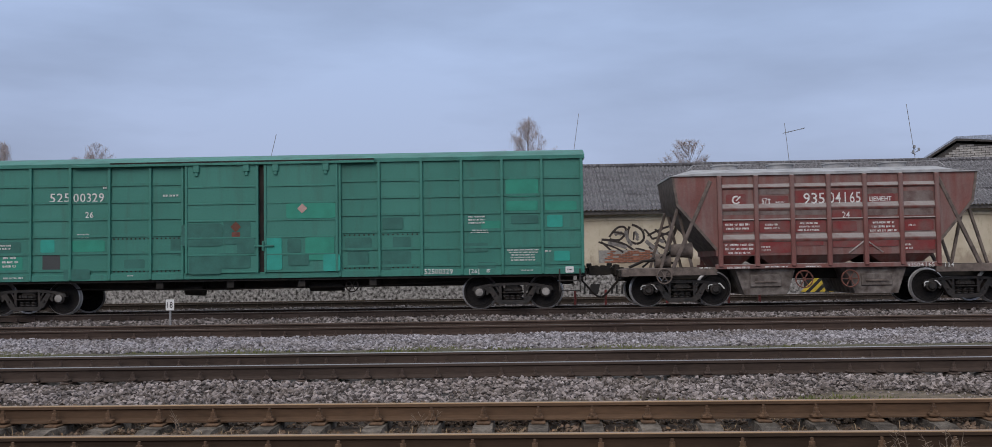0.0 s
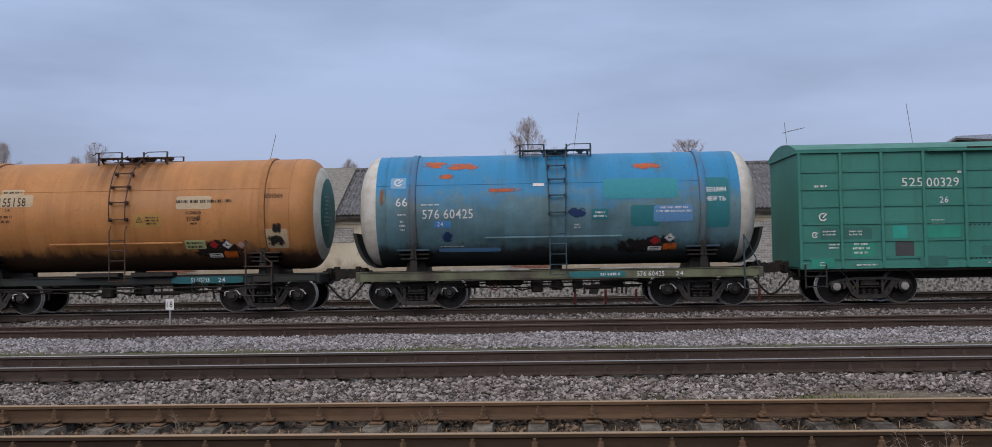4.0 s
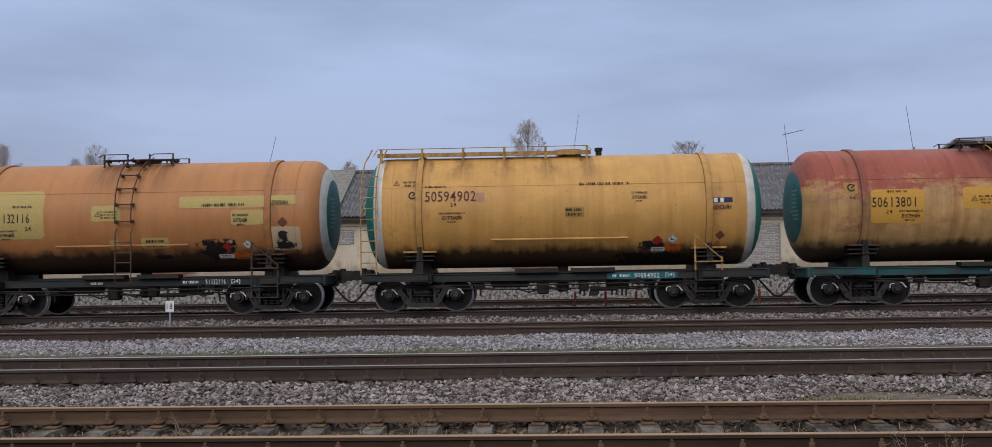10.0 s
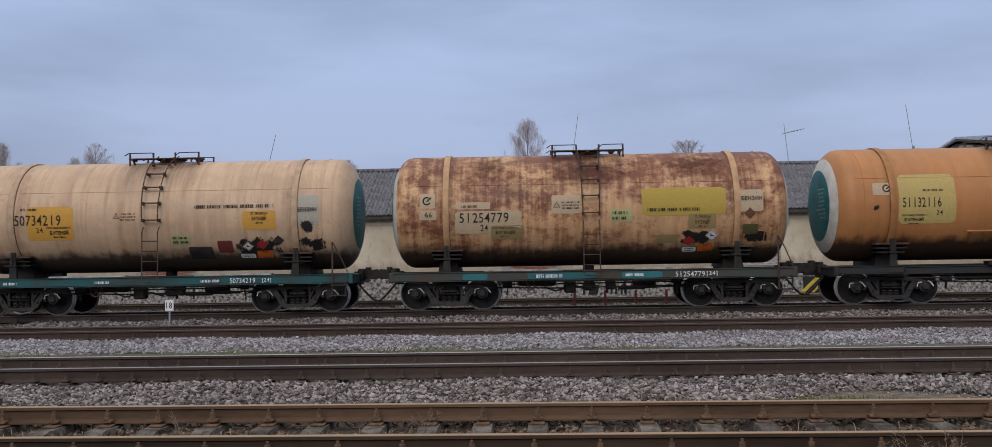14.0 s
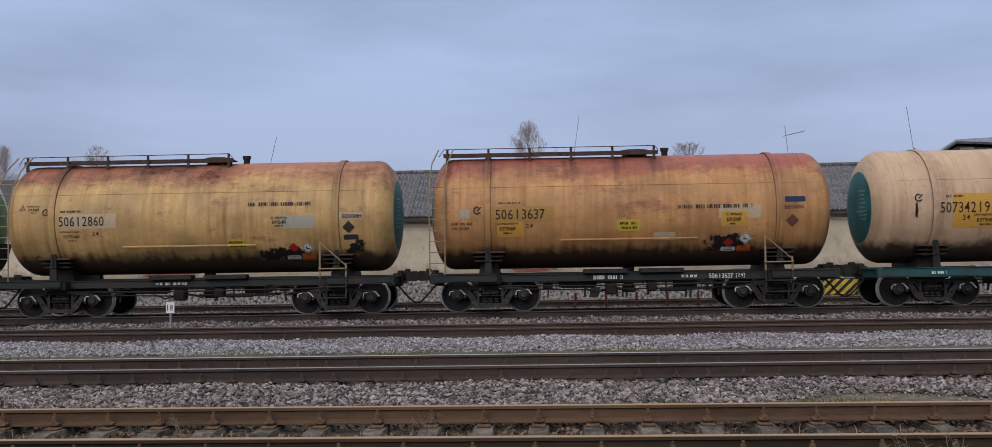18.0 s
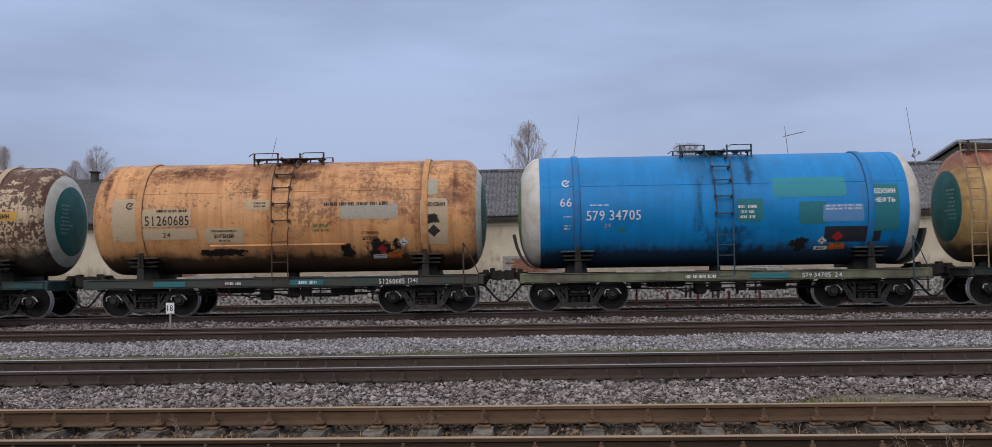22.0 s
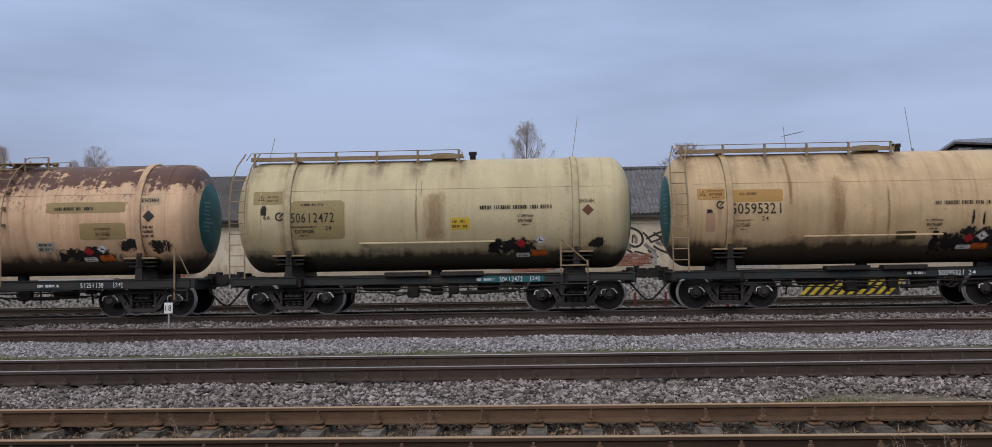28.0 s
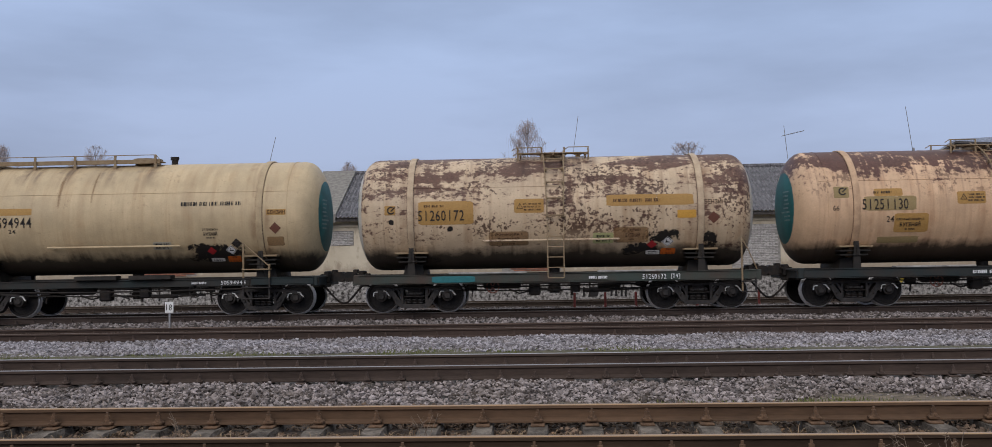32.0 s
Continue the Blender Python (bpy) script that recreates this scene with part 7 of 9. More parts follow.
# painted panels
LB = sticker("pale_blue_panel", (0.22, 0.42, 0.62), 0.9, 0.1, label="pale blue painted panel")
MB = sticker("mid_blue_panel", (0.07, 0.25, 0.55), 0.9, 0.1, label="blue painted panel")
BG = sticker("slate_blue_panel", (0.14, 0.32, 0.60), 0.8, 0.1, label="slate blue painted panel")
TE = sticker("turquoise_panel", (0.045, 0.31, 0.37), 0.85, 0.1, label="turquoise painted panel")
TS = sticker("sea_teal_panel", (0.028, 0.175, 0.195), 0.85, 0.15, label="sea teal painted panel")
TG = sticker("dark_teal_panel", (0.03, 0.21, 0.24), 0.8, 0.1, label="dark teal painted panel")
TD = sticker("deep_teal_panel", (0.020, 0.130, 0.150), 0.85, 0.1, label="deep teal painted panel")
NV = sticker("navy_plate", (0.02, 0.03, 0.09), 0.95, 0.0, label="navy blue plate")
WH = sticker("white_label", (0.72, 0.72, 0.72), 0.95, 0.0, label="white plate")
CR = sticker("cream_panel", (0.60, 0.47, 0.31), 0.8, 0.25, label="cream repainted panel")
CG = sticker("pale_grey_panel", (0.48, 0.46, 0.38), 0.75, 0.25, label="pale grey repainted panel")
YO = sticker("ochre_panel", (0.50, 0.29, 0.085), 0.75, 0.25, label="ochre repainted panel")
YE = sticker("yellow_panel", (0.64, 0.345, 0.062), 0.9, 0.1, label="deep yellow repainted panel")
YL = sticker("lemon_panel", (0.62, 0.45, 0.05), 0.9, 0.1, label="lemon yellow panel")
YM = sticker("mustard_panel", (0.50, 0.36, 0.07), 0.85, 0.15, label="mustard yellow repainted panel")
PY = sticker("pale_yellow_panel", (0.56, 0.43, 0.155), 0.85, 0.15, label="pale yellow repainted panel")
PG = sticker("pale_green_panel", (0.50, 0.52, 0.25), 0.8, 0.2, label="pale green label panel")
OL = sticker("olive_panel", (0.36, 0.285, 0.125), 0.62, 0.2, label="olive repainted panel")
OB = sticker("brown_panel", (0.30, 0.17, 0.075), 0.6, 0.25, label="brownish repainted panel")
DO = sticker("dark_olive_panel", (0.10, 0.09, 0.035), 0.85, 0.2, label="dark olive patch")
DK = sticker("charcoal_panel", (0.030, 0.028, 0.03), 0.85, 0.2, label="charcoal patch")
PK2 = sticker("pinkish_panel", (0.55, 0.33, 0.22), 0.6, 0.2, label="pinkish rubbed patch")
# labels
RD = sticker("red_label", (0.38, 0.022, 0.028), 0.92, 0.05)
PK = sticker("pale_red_label", (0.55, 0.36, 0.33), 0.85, 0.15)
BD = sticker("faded_brown_label", (0.16, 0.060, 0.040), 0.85, 0.15)
DR = sticker("dark_red_label", (0.17, 0.03, 0.03), 0.8, 0.2)
ORANGE = sticker("orange_placard", (0.62, 0.135, 0.018), 0.95, 0.05)
# stains
BK = sticker("spilt_oil", (0.016, 0.013, 0.012), 0.93, 0, True, 0.6, "black oily stain", thin=0.22, ragged=3.4, square=True)
SO = sticker("sooty_brown_stain", (0.060, 0.034, 0.026), 0.60, 0, True, 0.15, "sooty brown stain", thin=0.9, ragged=2.6, tall=True)
BS = sticker("brown_spill", (0.25, 0.115, 0.042), 0.38, 0, True, 0.12, "brown spill running down", thin=0.5, ragged=1.3, tall=True)
SB = sticker("grey_spill", (0.020, 0.027, 0.036), 0.62, 0, True, 0.08, "grey grime running down from the hatch", thin=1.1, ragged=3.8, tall=True)
RB = sticker("brown_rust_bloom", (0.14, 0.05, 0.028), 0.75, 0, True, 1.4, "bloom of brown rust", thin=1.0)
RU = sticker("orange_rust", (0.26, 0.10, 0.03), 0.85, 0, True, 0.4, "orange rust")
OR = sticker("orange_scrape", (0.50, 0.12, 0.04), 0.85, 0, True, 2.5, "orange scrape in the paint", thin=0.45)
DB = sticker("dark_blue_blot", (0.012, 0.035, 0.12), 0.9, 0, True, 1.0, "dark blue blot of paint")
YS = sticker("yellow_wash", (0.46, 0.36, 0.05), 0.7, 0, True, 0.4, "yellow wash below the hatch", thin=1.0)



def slot(k):
    """Where the k-th tank wagon stands when the clip begins."""
    return -34.90 - 12.16 * (k - 2)


P1 = tank_paint("faded_blue_tank_paint", (0.095, 0.185, 0.225), 1.0, top=((0.020, 0.205, 0.420), 2.2, 3.5, 0.5), dirt=0.75, oil_shade=0.9, fade=0.35, grime=(0.95, 0.68, 0.52), specks=0.4)
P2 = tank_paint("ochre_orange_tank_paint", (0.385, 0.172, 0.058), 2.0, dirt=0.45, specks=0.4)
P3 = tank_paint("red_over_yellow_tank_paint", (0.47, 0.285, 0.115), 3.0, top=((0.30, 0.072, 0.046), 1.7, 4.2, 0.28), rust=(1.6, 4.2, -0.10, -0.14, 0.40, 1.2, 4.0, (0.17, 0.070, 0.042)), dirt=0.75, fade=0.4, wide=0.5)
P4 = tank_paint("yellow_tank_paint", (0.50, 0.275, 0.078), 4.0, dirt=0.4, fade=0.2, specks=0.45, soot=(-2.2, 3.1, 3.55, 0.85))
P5 = tank_paint("brown_orange_tank_paint", (0.385, 0.170, 0.060), 5.0, dirt=0.3, fade=0.15, oil_shade_z=1.82, specks=0.3)
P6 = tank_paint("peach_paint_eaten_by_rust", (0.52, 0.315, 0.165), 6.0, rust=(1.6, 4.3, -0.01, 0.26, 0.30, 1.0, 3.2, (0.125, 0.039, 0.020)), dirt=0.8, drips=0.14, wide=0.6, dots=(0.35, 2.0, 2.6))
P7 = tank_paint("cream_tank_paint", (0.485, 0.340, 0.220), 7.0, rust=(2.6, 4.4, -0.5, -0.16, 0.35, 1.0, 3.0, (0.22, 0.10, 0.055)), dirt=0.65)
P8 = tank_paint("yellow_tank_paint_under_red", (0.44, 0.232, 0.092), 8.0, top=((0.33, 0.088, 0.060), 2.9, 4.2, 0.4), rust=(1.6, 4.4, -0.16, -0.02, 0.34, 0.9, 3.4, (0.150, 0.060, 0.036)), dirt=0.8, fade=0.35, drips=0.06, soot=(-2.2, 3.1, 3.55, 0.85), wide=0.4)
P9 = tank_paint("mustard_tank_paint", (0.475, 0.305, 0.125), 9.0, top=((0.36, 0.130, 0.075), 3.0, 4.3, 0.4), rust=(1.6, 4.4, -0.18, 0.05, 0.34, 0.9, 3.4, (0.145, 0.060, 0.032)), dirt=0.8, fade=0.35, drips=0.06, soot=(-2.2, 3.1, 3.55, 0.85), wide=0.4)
P10 = tank_paint("bright_blue_tank_paint", (0.002, 0.185, 0.47), 10.0, dirt=0.35, oil_shade_color=(0.015, 0.022, 0.034), fade=0.22, grime=(0.5, 0.5, 0.5), bands=0.35, specks=0.4)
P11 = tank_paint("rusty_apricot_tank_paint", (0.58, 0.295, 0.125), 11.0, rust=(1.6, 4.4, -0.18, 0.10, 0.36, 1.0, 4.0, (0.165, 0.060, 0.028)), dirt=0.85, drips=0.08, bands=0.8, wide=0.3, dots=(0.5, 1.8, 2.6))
P12 = tank_paint("cream_paint_flaking_to_dark_rust", (0.475, 0.36, 0.24), 12.0, rust=(1.8, 4.2, -0.16, 0.15, 0.08, 1.5, 6.0, (0.060, 0.019, 0.012)), dirt=0.8, drips=0.12, oil_shade_z=1.92, wide=0.42, dots=(0.9, 1.7, 2.2))
P13 = tank_paint("dull_cream_tank_paint", (0.47, 0.345, 0.200), 13.0, rust=(1.6, 4.4, -0.5, -0.24, 0.4, 0.8, 3.0, (0.20, 0.105, 0.05)), dirt=0.5, oil_shade_z=1.84, oil_shade_color=(0.028, 0.018, 0.013), soot=(-2.2, 3.1, 3.55, 0.85))
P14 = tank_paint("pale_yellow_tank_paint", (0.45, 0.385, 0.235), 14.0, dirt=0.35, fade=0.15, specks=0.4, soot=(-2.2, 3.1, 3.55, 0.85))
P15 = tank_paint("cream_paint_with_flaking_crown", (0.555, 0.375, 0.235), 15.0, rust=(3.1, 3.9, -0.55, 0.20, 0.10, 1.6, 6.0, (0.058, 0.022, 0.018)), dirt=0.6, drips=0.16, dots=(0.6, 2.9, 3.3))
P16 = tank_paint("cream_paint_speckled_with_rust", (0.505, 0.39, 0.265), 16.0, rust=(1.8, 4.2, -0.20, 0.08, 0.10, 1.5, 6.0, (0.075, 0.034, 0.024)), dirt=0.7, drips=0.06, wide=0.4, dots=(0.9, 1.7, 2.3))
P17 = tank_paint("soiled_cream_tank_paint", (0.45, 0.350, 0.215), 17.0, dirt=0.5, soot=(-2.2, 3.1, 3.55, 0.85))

T1 = Tank(slot(1), "faded blue tank wagon with orange scrapes and cream end ring", P1, CREAMRING, OLIVE, SILLOLIVE, TRIMBLUE, edge=CREAMRING, guards=True)
T2 = Tank(slot(2), "ochre orange tank wagon with stencilled number panel", P2, CREAMRING, TEAL, SILLDARK, TRIMDARK, full=False, steps=TRIMDARK)
T3 = Tank(slot(3), "tank wagon in faded red over dirty yellow paint", P3, None, TEAL, SILLTEAL, TRIMDARK, full=False, steps=TRIMCREAM, grab=False, ladder=TRIMYELLOW)
T4 = Tank(slot(4), "bright yellow tank wagon with white ring and green end", P4, TEALGREEN, TEALGREEN, SILLDARK, TRIMYELLOW, True, False, TRIMYELLOW, edge=CREAMRING, rim=1.50)
T5 = Tank(slot(5), "brownish orange tank wagon with pale yellow label panels", P5, CREAMRING, TEAL, SILLDARK, TRIMDARK, full=False, steps=TRIMDARK)
T6 = Tank(slot(6), "peach tank wagon blotched all over with brown rust", P6, CREAMRING, TEAL, SILLGREEN, TRIMDARK, grab=False)
T7 = Tank(slot(7), "cream tank wagon with teal sill and teal end", P7, None, TEAL, SILLTEAL, TRIMDARK, grab=False)
T8 = Tank(slot(8), "mustard tank wagon with faded red crown and long walkway", P8, None, TEAL, SILLDARK, TRIMDARK, True, False, TRIMCREAM)
T9 = Tank(slot(9), "mustard yellow tank wagon with rusty crown and long walkway", P9, None, TEAL, SILLDARK, TRIMDARK, True, False, TRIMCREAM)
T10 = Tank(slot(10), "bright blue tank wagon with cream ring and green end", P10, CREAMRING, OLIVE, SILLOLIVE, TRIMBLUE, grab=False, edge=CREAMRING, guards=True)
T11 = Tank(slot(11), "rusty apricot tank wagon with worn label panels", P11, CREAMRING, TEAL, SILLGREEN, TRIMDARK)
T12 = Tank(slot(12), "cream tank wagon flaking to dark brown rust with yellow panels", P12, CREAMRING, TEAL, SILLTEAL, TRIMDARK, full=False, steps=TRIMDARK, grab=False)
T13 = Tank(slot(13), "soiled cream tank wagon with brown streaks and long walkway", P13, None, TEAL, SILLDARK, TRIMCREAM, True, False, TRIMCREAM)
T14 = Tank(slot(14), "pale yellow tank wagon with a brown spill below the hatch", P14, None, TEAL, SILLDARK, TRIMCREAM, True, False, TRIMCREAM)
T15 = Tank(slot(15), "cream tank wagon with dark rust flaking along its crown", P15, None, TEAL, SILLDARK, TRIMCREAM, grab=False)
T16 = Tank(slot(16), "cream tank wagon speckled with flaking rust", P16, CREAMRING, TEAL, SILLGREEN, TRIMCREAM)
T17 = Tank(slot(17), "soiled cream tank wagon with a long walkway", P17, None, TEAL, SILLDARK, TRIMCREAM, True, False, TRIMCREAM)

# what is painted and stuck on them: x, z, width, height
T1.smear(DB, -3.04, 2.01, 0.34, 0.33)
T1.smear(DB, 0.54, 2.63, 0.55, 0.31)
T1.smear(BK, 2.44, 1.70, 1.97, 0.70)
T1.smear(OR, -3.41, 4.06, 0.80, 0.36)
T1.smear(OR, -2.61, 3.99, 1.0, 0.36)
T1.smear(OR, -3.04, 3.69, 0.43, 0.18)
T1.smear(OR, 2.52, 3.91, 0.95, 0.32)
T1.smear(OR, -1.46, 3.28, 1.1, 0.16)
T1.smear(RU, -4.83, 3.13, 0.12, 0.63)
T1.patch(LB, -4.38, 3.52, 0.43, 0.34)
T1.patch(MB, -3.16, 2.36, 0.47, 0.18)
T1.patch(TE, 2.29, 3.27, 2.03, 0.59)
T1.patch(TG, 2.40, 2.51, 0.80, 0.57)
T1.patch(BG, 3.16, 2.56, 1.06, 0.46)
T1.patch(TG, 4.31, 2.85, 0.76, 1.41)
T1.patch(TG, 1.16, 2.57, 0.44, 0.29)
T1.patch(WH, -0.50, 3.41, 0.31, 0.09)
T1.patch(BG, -2.44, 1.66, 1.72, 0.15)
T1.sill_patch(TS, 1.06, 1.05, 1.52, 0.17)
T1.diamond(RD, 2.69, 1.83, 0.31, 0.38)
T1.diamond(WH, 3.09, 1.91, 0.31, 0.36)
T1.plate(ORANGE, 3.10, 1.67, 0.38, 0.24)
T1.plate(WHITE, 2.69, 1.63, 0.38, 0.17)
T1.mark(W, -4.38, 3.53, 0.24, 0.28)
T1.text(W, "66", -4.28, 2.98, 0.32, 0.24)
T1.lines(W, 1, -4.28, 2.64, 0.25, 0.07)
T1.lines(W, 3, -4.27, 2.34, 0.17, 0.35)
T1.text(W, "576 60425", -3.01, 2.64, 1.39, 0.26, "wagon_number")
T1.lines(W, 1, -3.47, 2.90, 0.59, 0.07)
T1.text(W, "24", -3.22, 2.37, 0.17, 0.12)
T1.lines(W, 2, 3.19, 2.67, 1.01, 0.19)
T1.text(W, "БЕНЗИН", 4.32, 3.19, 0.56, 0.14)
T1.text(W, "НЕФТЬ", 4.31, 2.94, 0.56, 0.14)
T1.lines(W, 2, 1.18, 2.57, 0.38, 0.20)
T1.lines(W, 2, 0.55, 2.26, 0.20, 0.16)
T1.lines(W, 1, -2.90, 1.77, 0.69, 0.07)
T1.sill_text("576 60425", 2.51, 1.05, 0.74, 0.13)
T1.sill_lines(1.41, 1.06, 0.55, 0.08)
T1.sill_text("24", 3.29, 1.04, 0.20, 0.12)
T2.smear(BK, -4.48, 2.70, 0.17, 0.15)
T2.smear(BK, 2.73, 1.75, 1.54, 0.79)
T2.patch(CR, -4.36, 3.16, 0.36, 0.32)
T2.patch(CR, -3.13, 3.21, 1.34, 0.36)
T2.patch(CR, -3.07, 3.45, 0.64, 0.18)
T2.patch(CG, -4.45, 1.97, 0.63, 0.38)
T2.patch(YO, 0.77, 2.60, 0.81, 0.39)
T2.patch(CR, 2.09, 3.08, 0.98, 0.37)
T2.patch(PG, 2.06, 1.92, 0.58, 0.30)
T2.patch(CR, 4.33, 2.04, 0.71, 0.61)
T2.sill_patch(TD, 2.33, 0.98, 2.03, 0.19)
T2.diamond(RD, 2.58, 1.91, 0.27, 0.32)
T2.diamond(WH, 2.95, 1.90, 0.29, 0.34)
T2.diamond(PK, 3.34, 1.90, 0.24, 0.28)
T2.plate(ORANGE, 3.00, 1.64, 0.38, 0.27)
T2.plate(WHITE, 2.57, 1.62, 0.38, 0.17)
T2.smear(BK, 4.39, 2.34, 0.30, 0.35)
T2.smear(BK, 4.36, 1.98, 0.56, 0.41)
T2.mark(I, -4.36, 3.13, 0.19, 0.19)
T2.triangle(I, 0.56, 2.61, 0.20, 0.20)
T2.text(I, "51155158", -3.21, 3.17, 1.10, 0.25, "wagon_number")
T2.lines(I, 1, -3.07, 3.45, 0.55, 0.11)
T2.text(BR, "24", -3.17, 2.95, 0.15, 0.09)
T2.lines(BR, 2, -3.38, 2.70, 0.85, 0.26)
T2.lines(I, 3, 0.92, 2.60, 0.46, 0.25)
T2.lines(I, 1, 2.37, 3.11, 2.11, 0.15)
T2.lines(I, 3, 2.09, 2.65, 0.51, 0.39)
T2.lines(I, 2, 2.06, 1.92, 0.50, 0.24)
T2.text(BR, "БЕНЗИН", 4.32, 3.23, 0.49, 0.13)
T2.sill_text("51155158", 2.13, 1.01, 0.52, 0.13)
T2.sill_text("24", 2.74, 1.00, 0.19, 0.12)
T3.smear(YS, 0.01, 2.25, 0.68, 1.49)
T3.smear(BK, 2.64, 1.75, 1.54, 1.02)
T3.smear(BK, 4.59, 1.80, 0.43, 0.65)
T3.patch(YO, -4.35, 3.21, 0.37, 0.33)
T3.patch(YE, -3.12, 2.70, 1.42, 0.93)
T3.patch(YE, -0.85, 2.90, 1.03, 0.58)
T3.patch(YE, 2.67, 2.88, 2.37, 0.43)
T3.patch(CG, 3.07, 2.44, 1.02, 0.40)
T3.patch(CR, 1.11, 2.12, 0.54, 0.28)
T3.diamond(BD, 4.22, 2.45, 0.30, 0.31)
T3.diamond(RD, 2.51, 1.91, 0.29, 0.34)
T3.diamond(WH, 3.21, 2.04, 0.32, 0.36)
T3.diamond(PK, 2.80, 2.07, 0.22, 0.24)
T3.plate(ORANGE, 3.05, 1.69, 0.43, 0.28)
T3.plate(WHITE, 2.60, 1.64, 0.38, 0.17)
T3.mark(I, -4.34, 3.22, 0.22, 0.24)
T3.triangle(I, -1.07, 2.85, 0.20, 0.20)
T3.text(BR, "66", -4.32, 2.96, 0.17, 0.10)
T3.text(I, "50613801", -3.22, 2.81, 1.17, 0.27, "wagon_number")
T3.lines(I, 1, -3.12, 3.10, 0.63, 0.11)
T3.text(I, "24", -3.35, 2.56, 0.17, 0.11)
T3.lines(I, 3, -2.77, 2.45, 0.64, 0.33)
T3.lines(I, 3, -0.70, 2.84, 0.51, 0.26)
T3.lines(I, 1, 2.25, 2.88, 1.45, 0.15)
T3.lines(I, 1, 3.30, 2.87, 0.24, 0.08)
T3.lines(I, 3, 1.91, 2.43, 0.54, 0.33)
T3.lines(RD, 2, 2.75, 2.45, 0.42, 0.21)
T3.lines(I, 2, 1.11, 2.12, 0.49, 0.22)
T3.text(I, "БЕНЗИН", 4.22, 2.72, 0.49, 0.12)
T3.sill_text("50613801", 2.05, 1.04, 0.69, 0.14)
T3.sill_text("[24]", 2.59, 1.03, 0.24, 0.13)
T3.sill_lines(1.21, 0.99, 0.59, 0.07)
T3.sill_lines(-0.31, 0.96, 0.51, 0.08)
T4.smear(BK, 2.44, 1.42, 2.26, 0.58)
T4.patch(PK2, -2.29, 3.14, 0.25, 0.27)
T4.patch(YO, 0.30, 2.69, 0.54, 0.29)
T4.patch(NV, 4.32, 2.95, 0.57, 0.14)
T4.patch(WH, 4.15, 2.95, 0.10, 0.12)
T4.patch(WH, 4.32, 2.95, 0.10, 0.12)
T4.patch(BK, 2.42, 1.75, 0.86, 0.40)
T4.sill_patch(TD, 2.16, 0.99, 1.94, 0.19)
T4.diamond(BD, 4.28, 2.00, 0.29, 0.33)
T4.diamond(RD, 2.58, 1.89, 0.32, 0.39)
T4.diamond(WH, 2.99, 1.92, 0.32, 0.38)
T4.plate(ORANGE, 3.02, 1.68, 0.43, 0.28)
T4.plate(WHITE, 2.61, 1.65, 0.38, 0.17)
T4.triangle(I, -4.60, 3.56, 0.19, 0.23)
T4.mark(I, -4.15, 3.22, 0.22, 0.24)
T4.lines(I, 2, -4.23, 3.55, 0.43, 0.22)
T4.lines(I, 1, -3.50, 3.45, 0.64, 0.10)
T4.text(PU, "50594902", -3.10, 3.18, 1.40, 0.30, "wagon_number")
T4.text(I, "24", -3.02, 2.95, 0.17, 0.11)
T4.lines(I, 3, -3.06, 2.60, 0.72, 0.32)
T4.lines(I, 1, 1.14, 3.46, 1.40, 0.15)
T4.lines(I, 3, 2.08, 3.08, 0.51, 0.30)
T4.lines(I, 2, 0.30, 2.69, 0.49, 0.25)
T4.text(I, "БЕНЗИН", 4.29, 2.76, 0.54, 0.13)
T4.sill_text("50594902", 2.29, 1.01, 0.69, 0.14)
T4.sill_text("[24]", 2.92, 1.02, 0.24, 0.13)
T4.sill_lines(1.58, 1.00, 0.59, 0.08)
T5.smear(BK, -4.42, 2.65, 0.19, 0.19)
T5.smear(BK, 2.49, 1.80, 1.28, 0.87)
T5.smear(BK, 0.96, 1.65, 0.60, 0.19)
T5.patch(CR, -4.24, 3.15, 0.56, 0.34)
T5.patch(PY, -3.07, 2.87, 1.52, 1.38)
T5.patch(PY, -0.54, 2.87, 0.83, 0.44)
T5.patch(PY, 2.74, 3.14, 2.45, 0.34)
T5.patch(PY, 4.38, 3.17, 0.78, 0.27)
T5.patch(PY, 3.42, 2.70, 0.91, 0.41)
T5.patch(CR, 4.46, 2.10, 0.83, 0.71)
T5.patch(PY, 0.78, 2.03, 0.78, 0.34)
T5.patch(PY, -0.38, 2.00, 0.27, 0.29)
T5.diamond(BD, 4.40, 2.55, 0.30, 0.31)
T5.smear(BK, 4.37, 2.15, 0.42, 0.37)
T5.smear(BK, 4.43, 1.93, 0.68, 0.30)
T5.diamond(RD, 2.78, 1.91, 0.27, 0.32)
T5.diamond(WH, 3.37, 1.96, 0.29, 0.33)
T5.diamond(PK, 2.90, 2.05, 0.15, 0.17)
T5.plate(ORANGE, 3.14, 1.65, 0.48, 0.27)
T5.plate(WHITE, 2.71, 1.65, 0.43, 0.17)
T5.mark(I, -4.15, 3.16, 0.22, 0.23)
T5.triangle(BR, -0.77, 2.84, 0.19, 0.19)
T5.text(I, "51132116", -3.22, 2.77, 1.03, 0.26, "wagon_number")
T5.lines(I, 1, -2.91, 3.09, 0.63, 0.11)
T5.text(I, "24", -2.75, 2.49, 0.17, 0.12)
T5.lines(I, 3, -3.42, 2.32, 0.69, 0.30)
T5.lines(BR, 3, -0.46, 2.83, 0.51, 0.24)
T5.lines(I, 1, 2.78, 3.05, 1.44, 0.15)
T5.text(I, "БЕНЗИН", 4.29, 3.09, 0.54, 0.13)
T5.lines(I, 3, 3.23, 2.64, 0.52, 0.34)
T5.lines(I, 2, 0.78, 2.03, 0.60, 0.27)
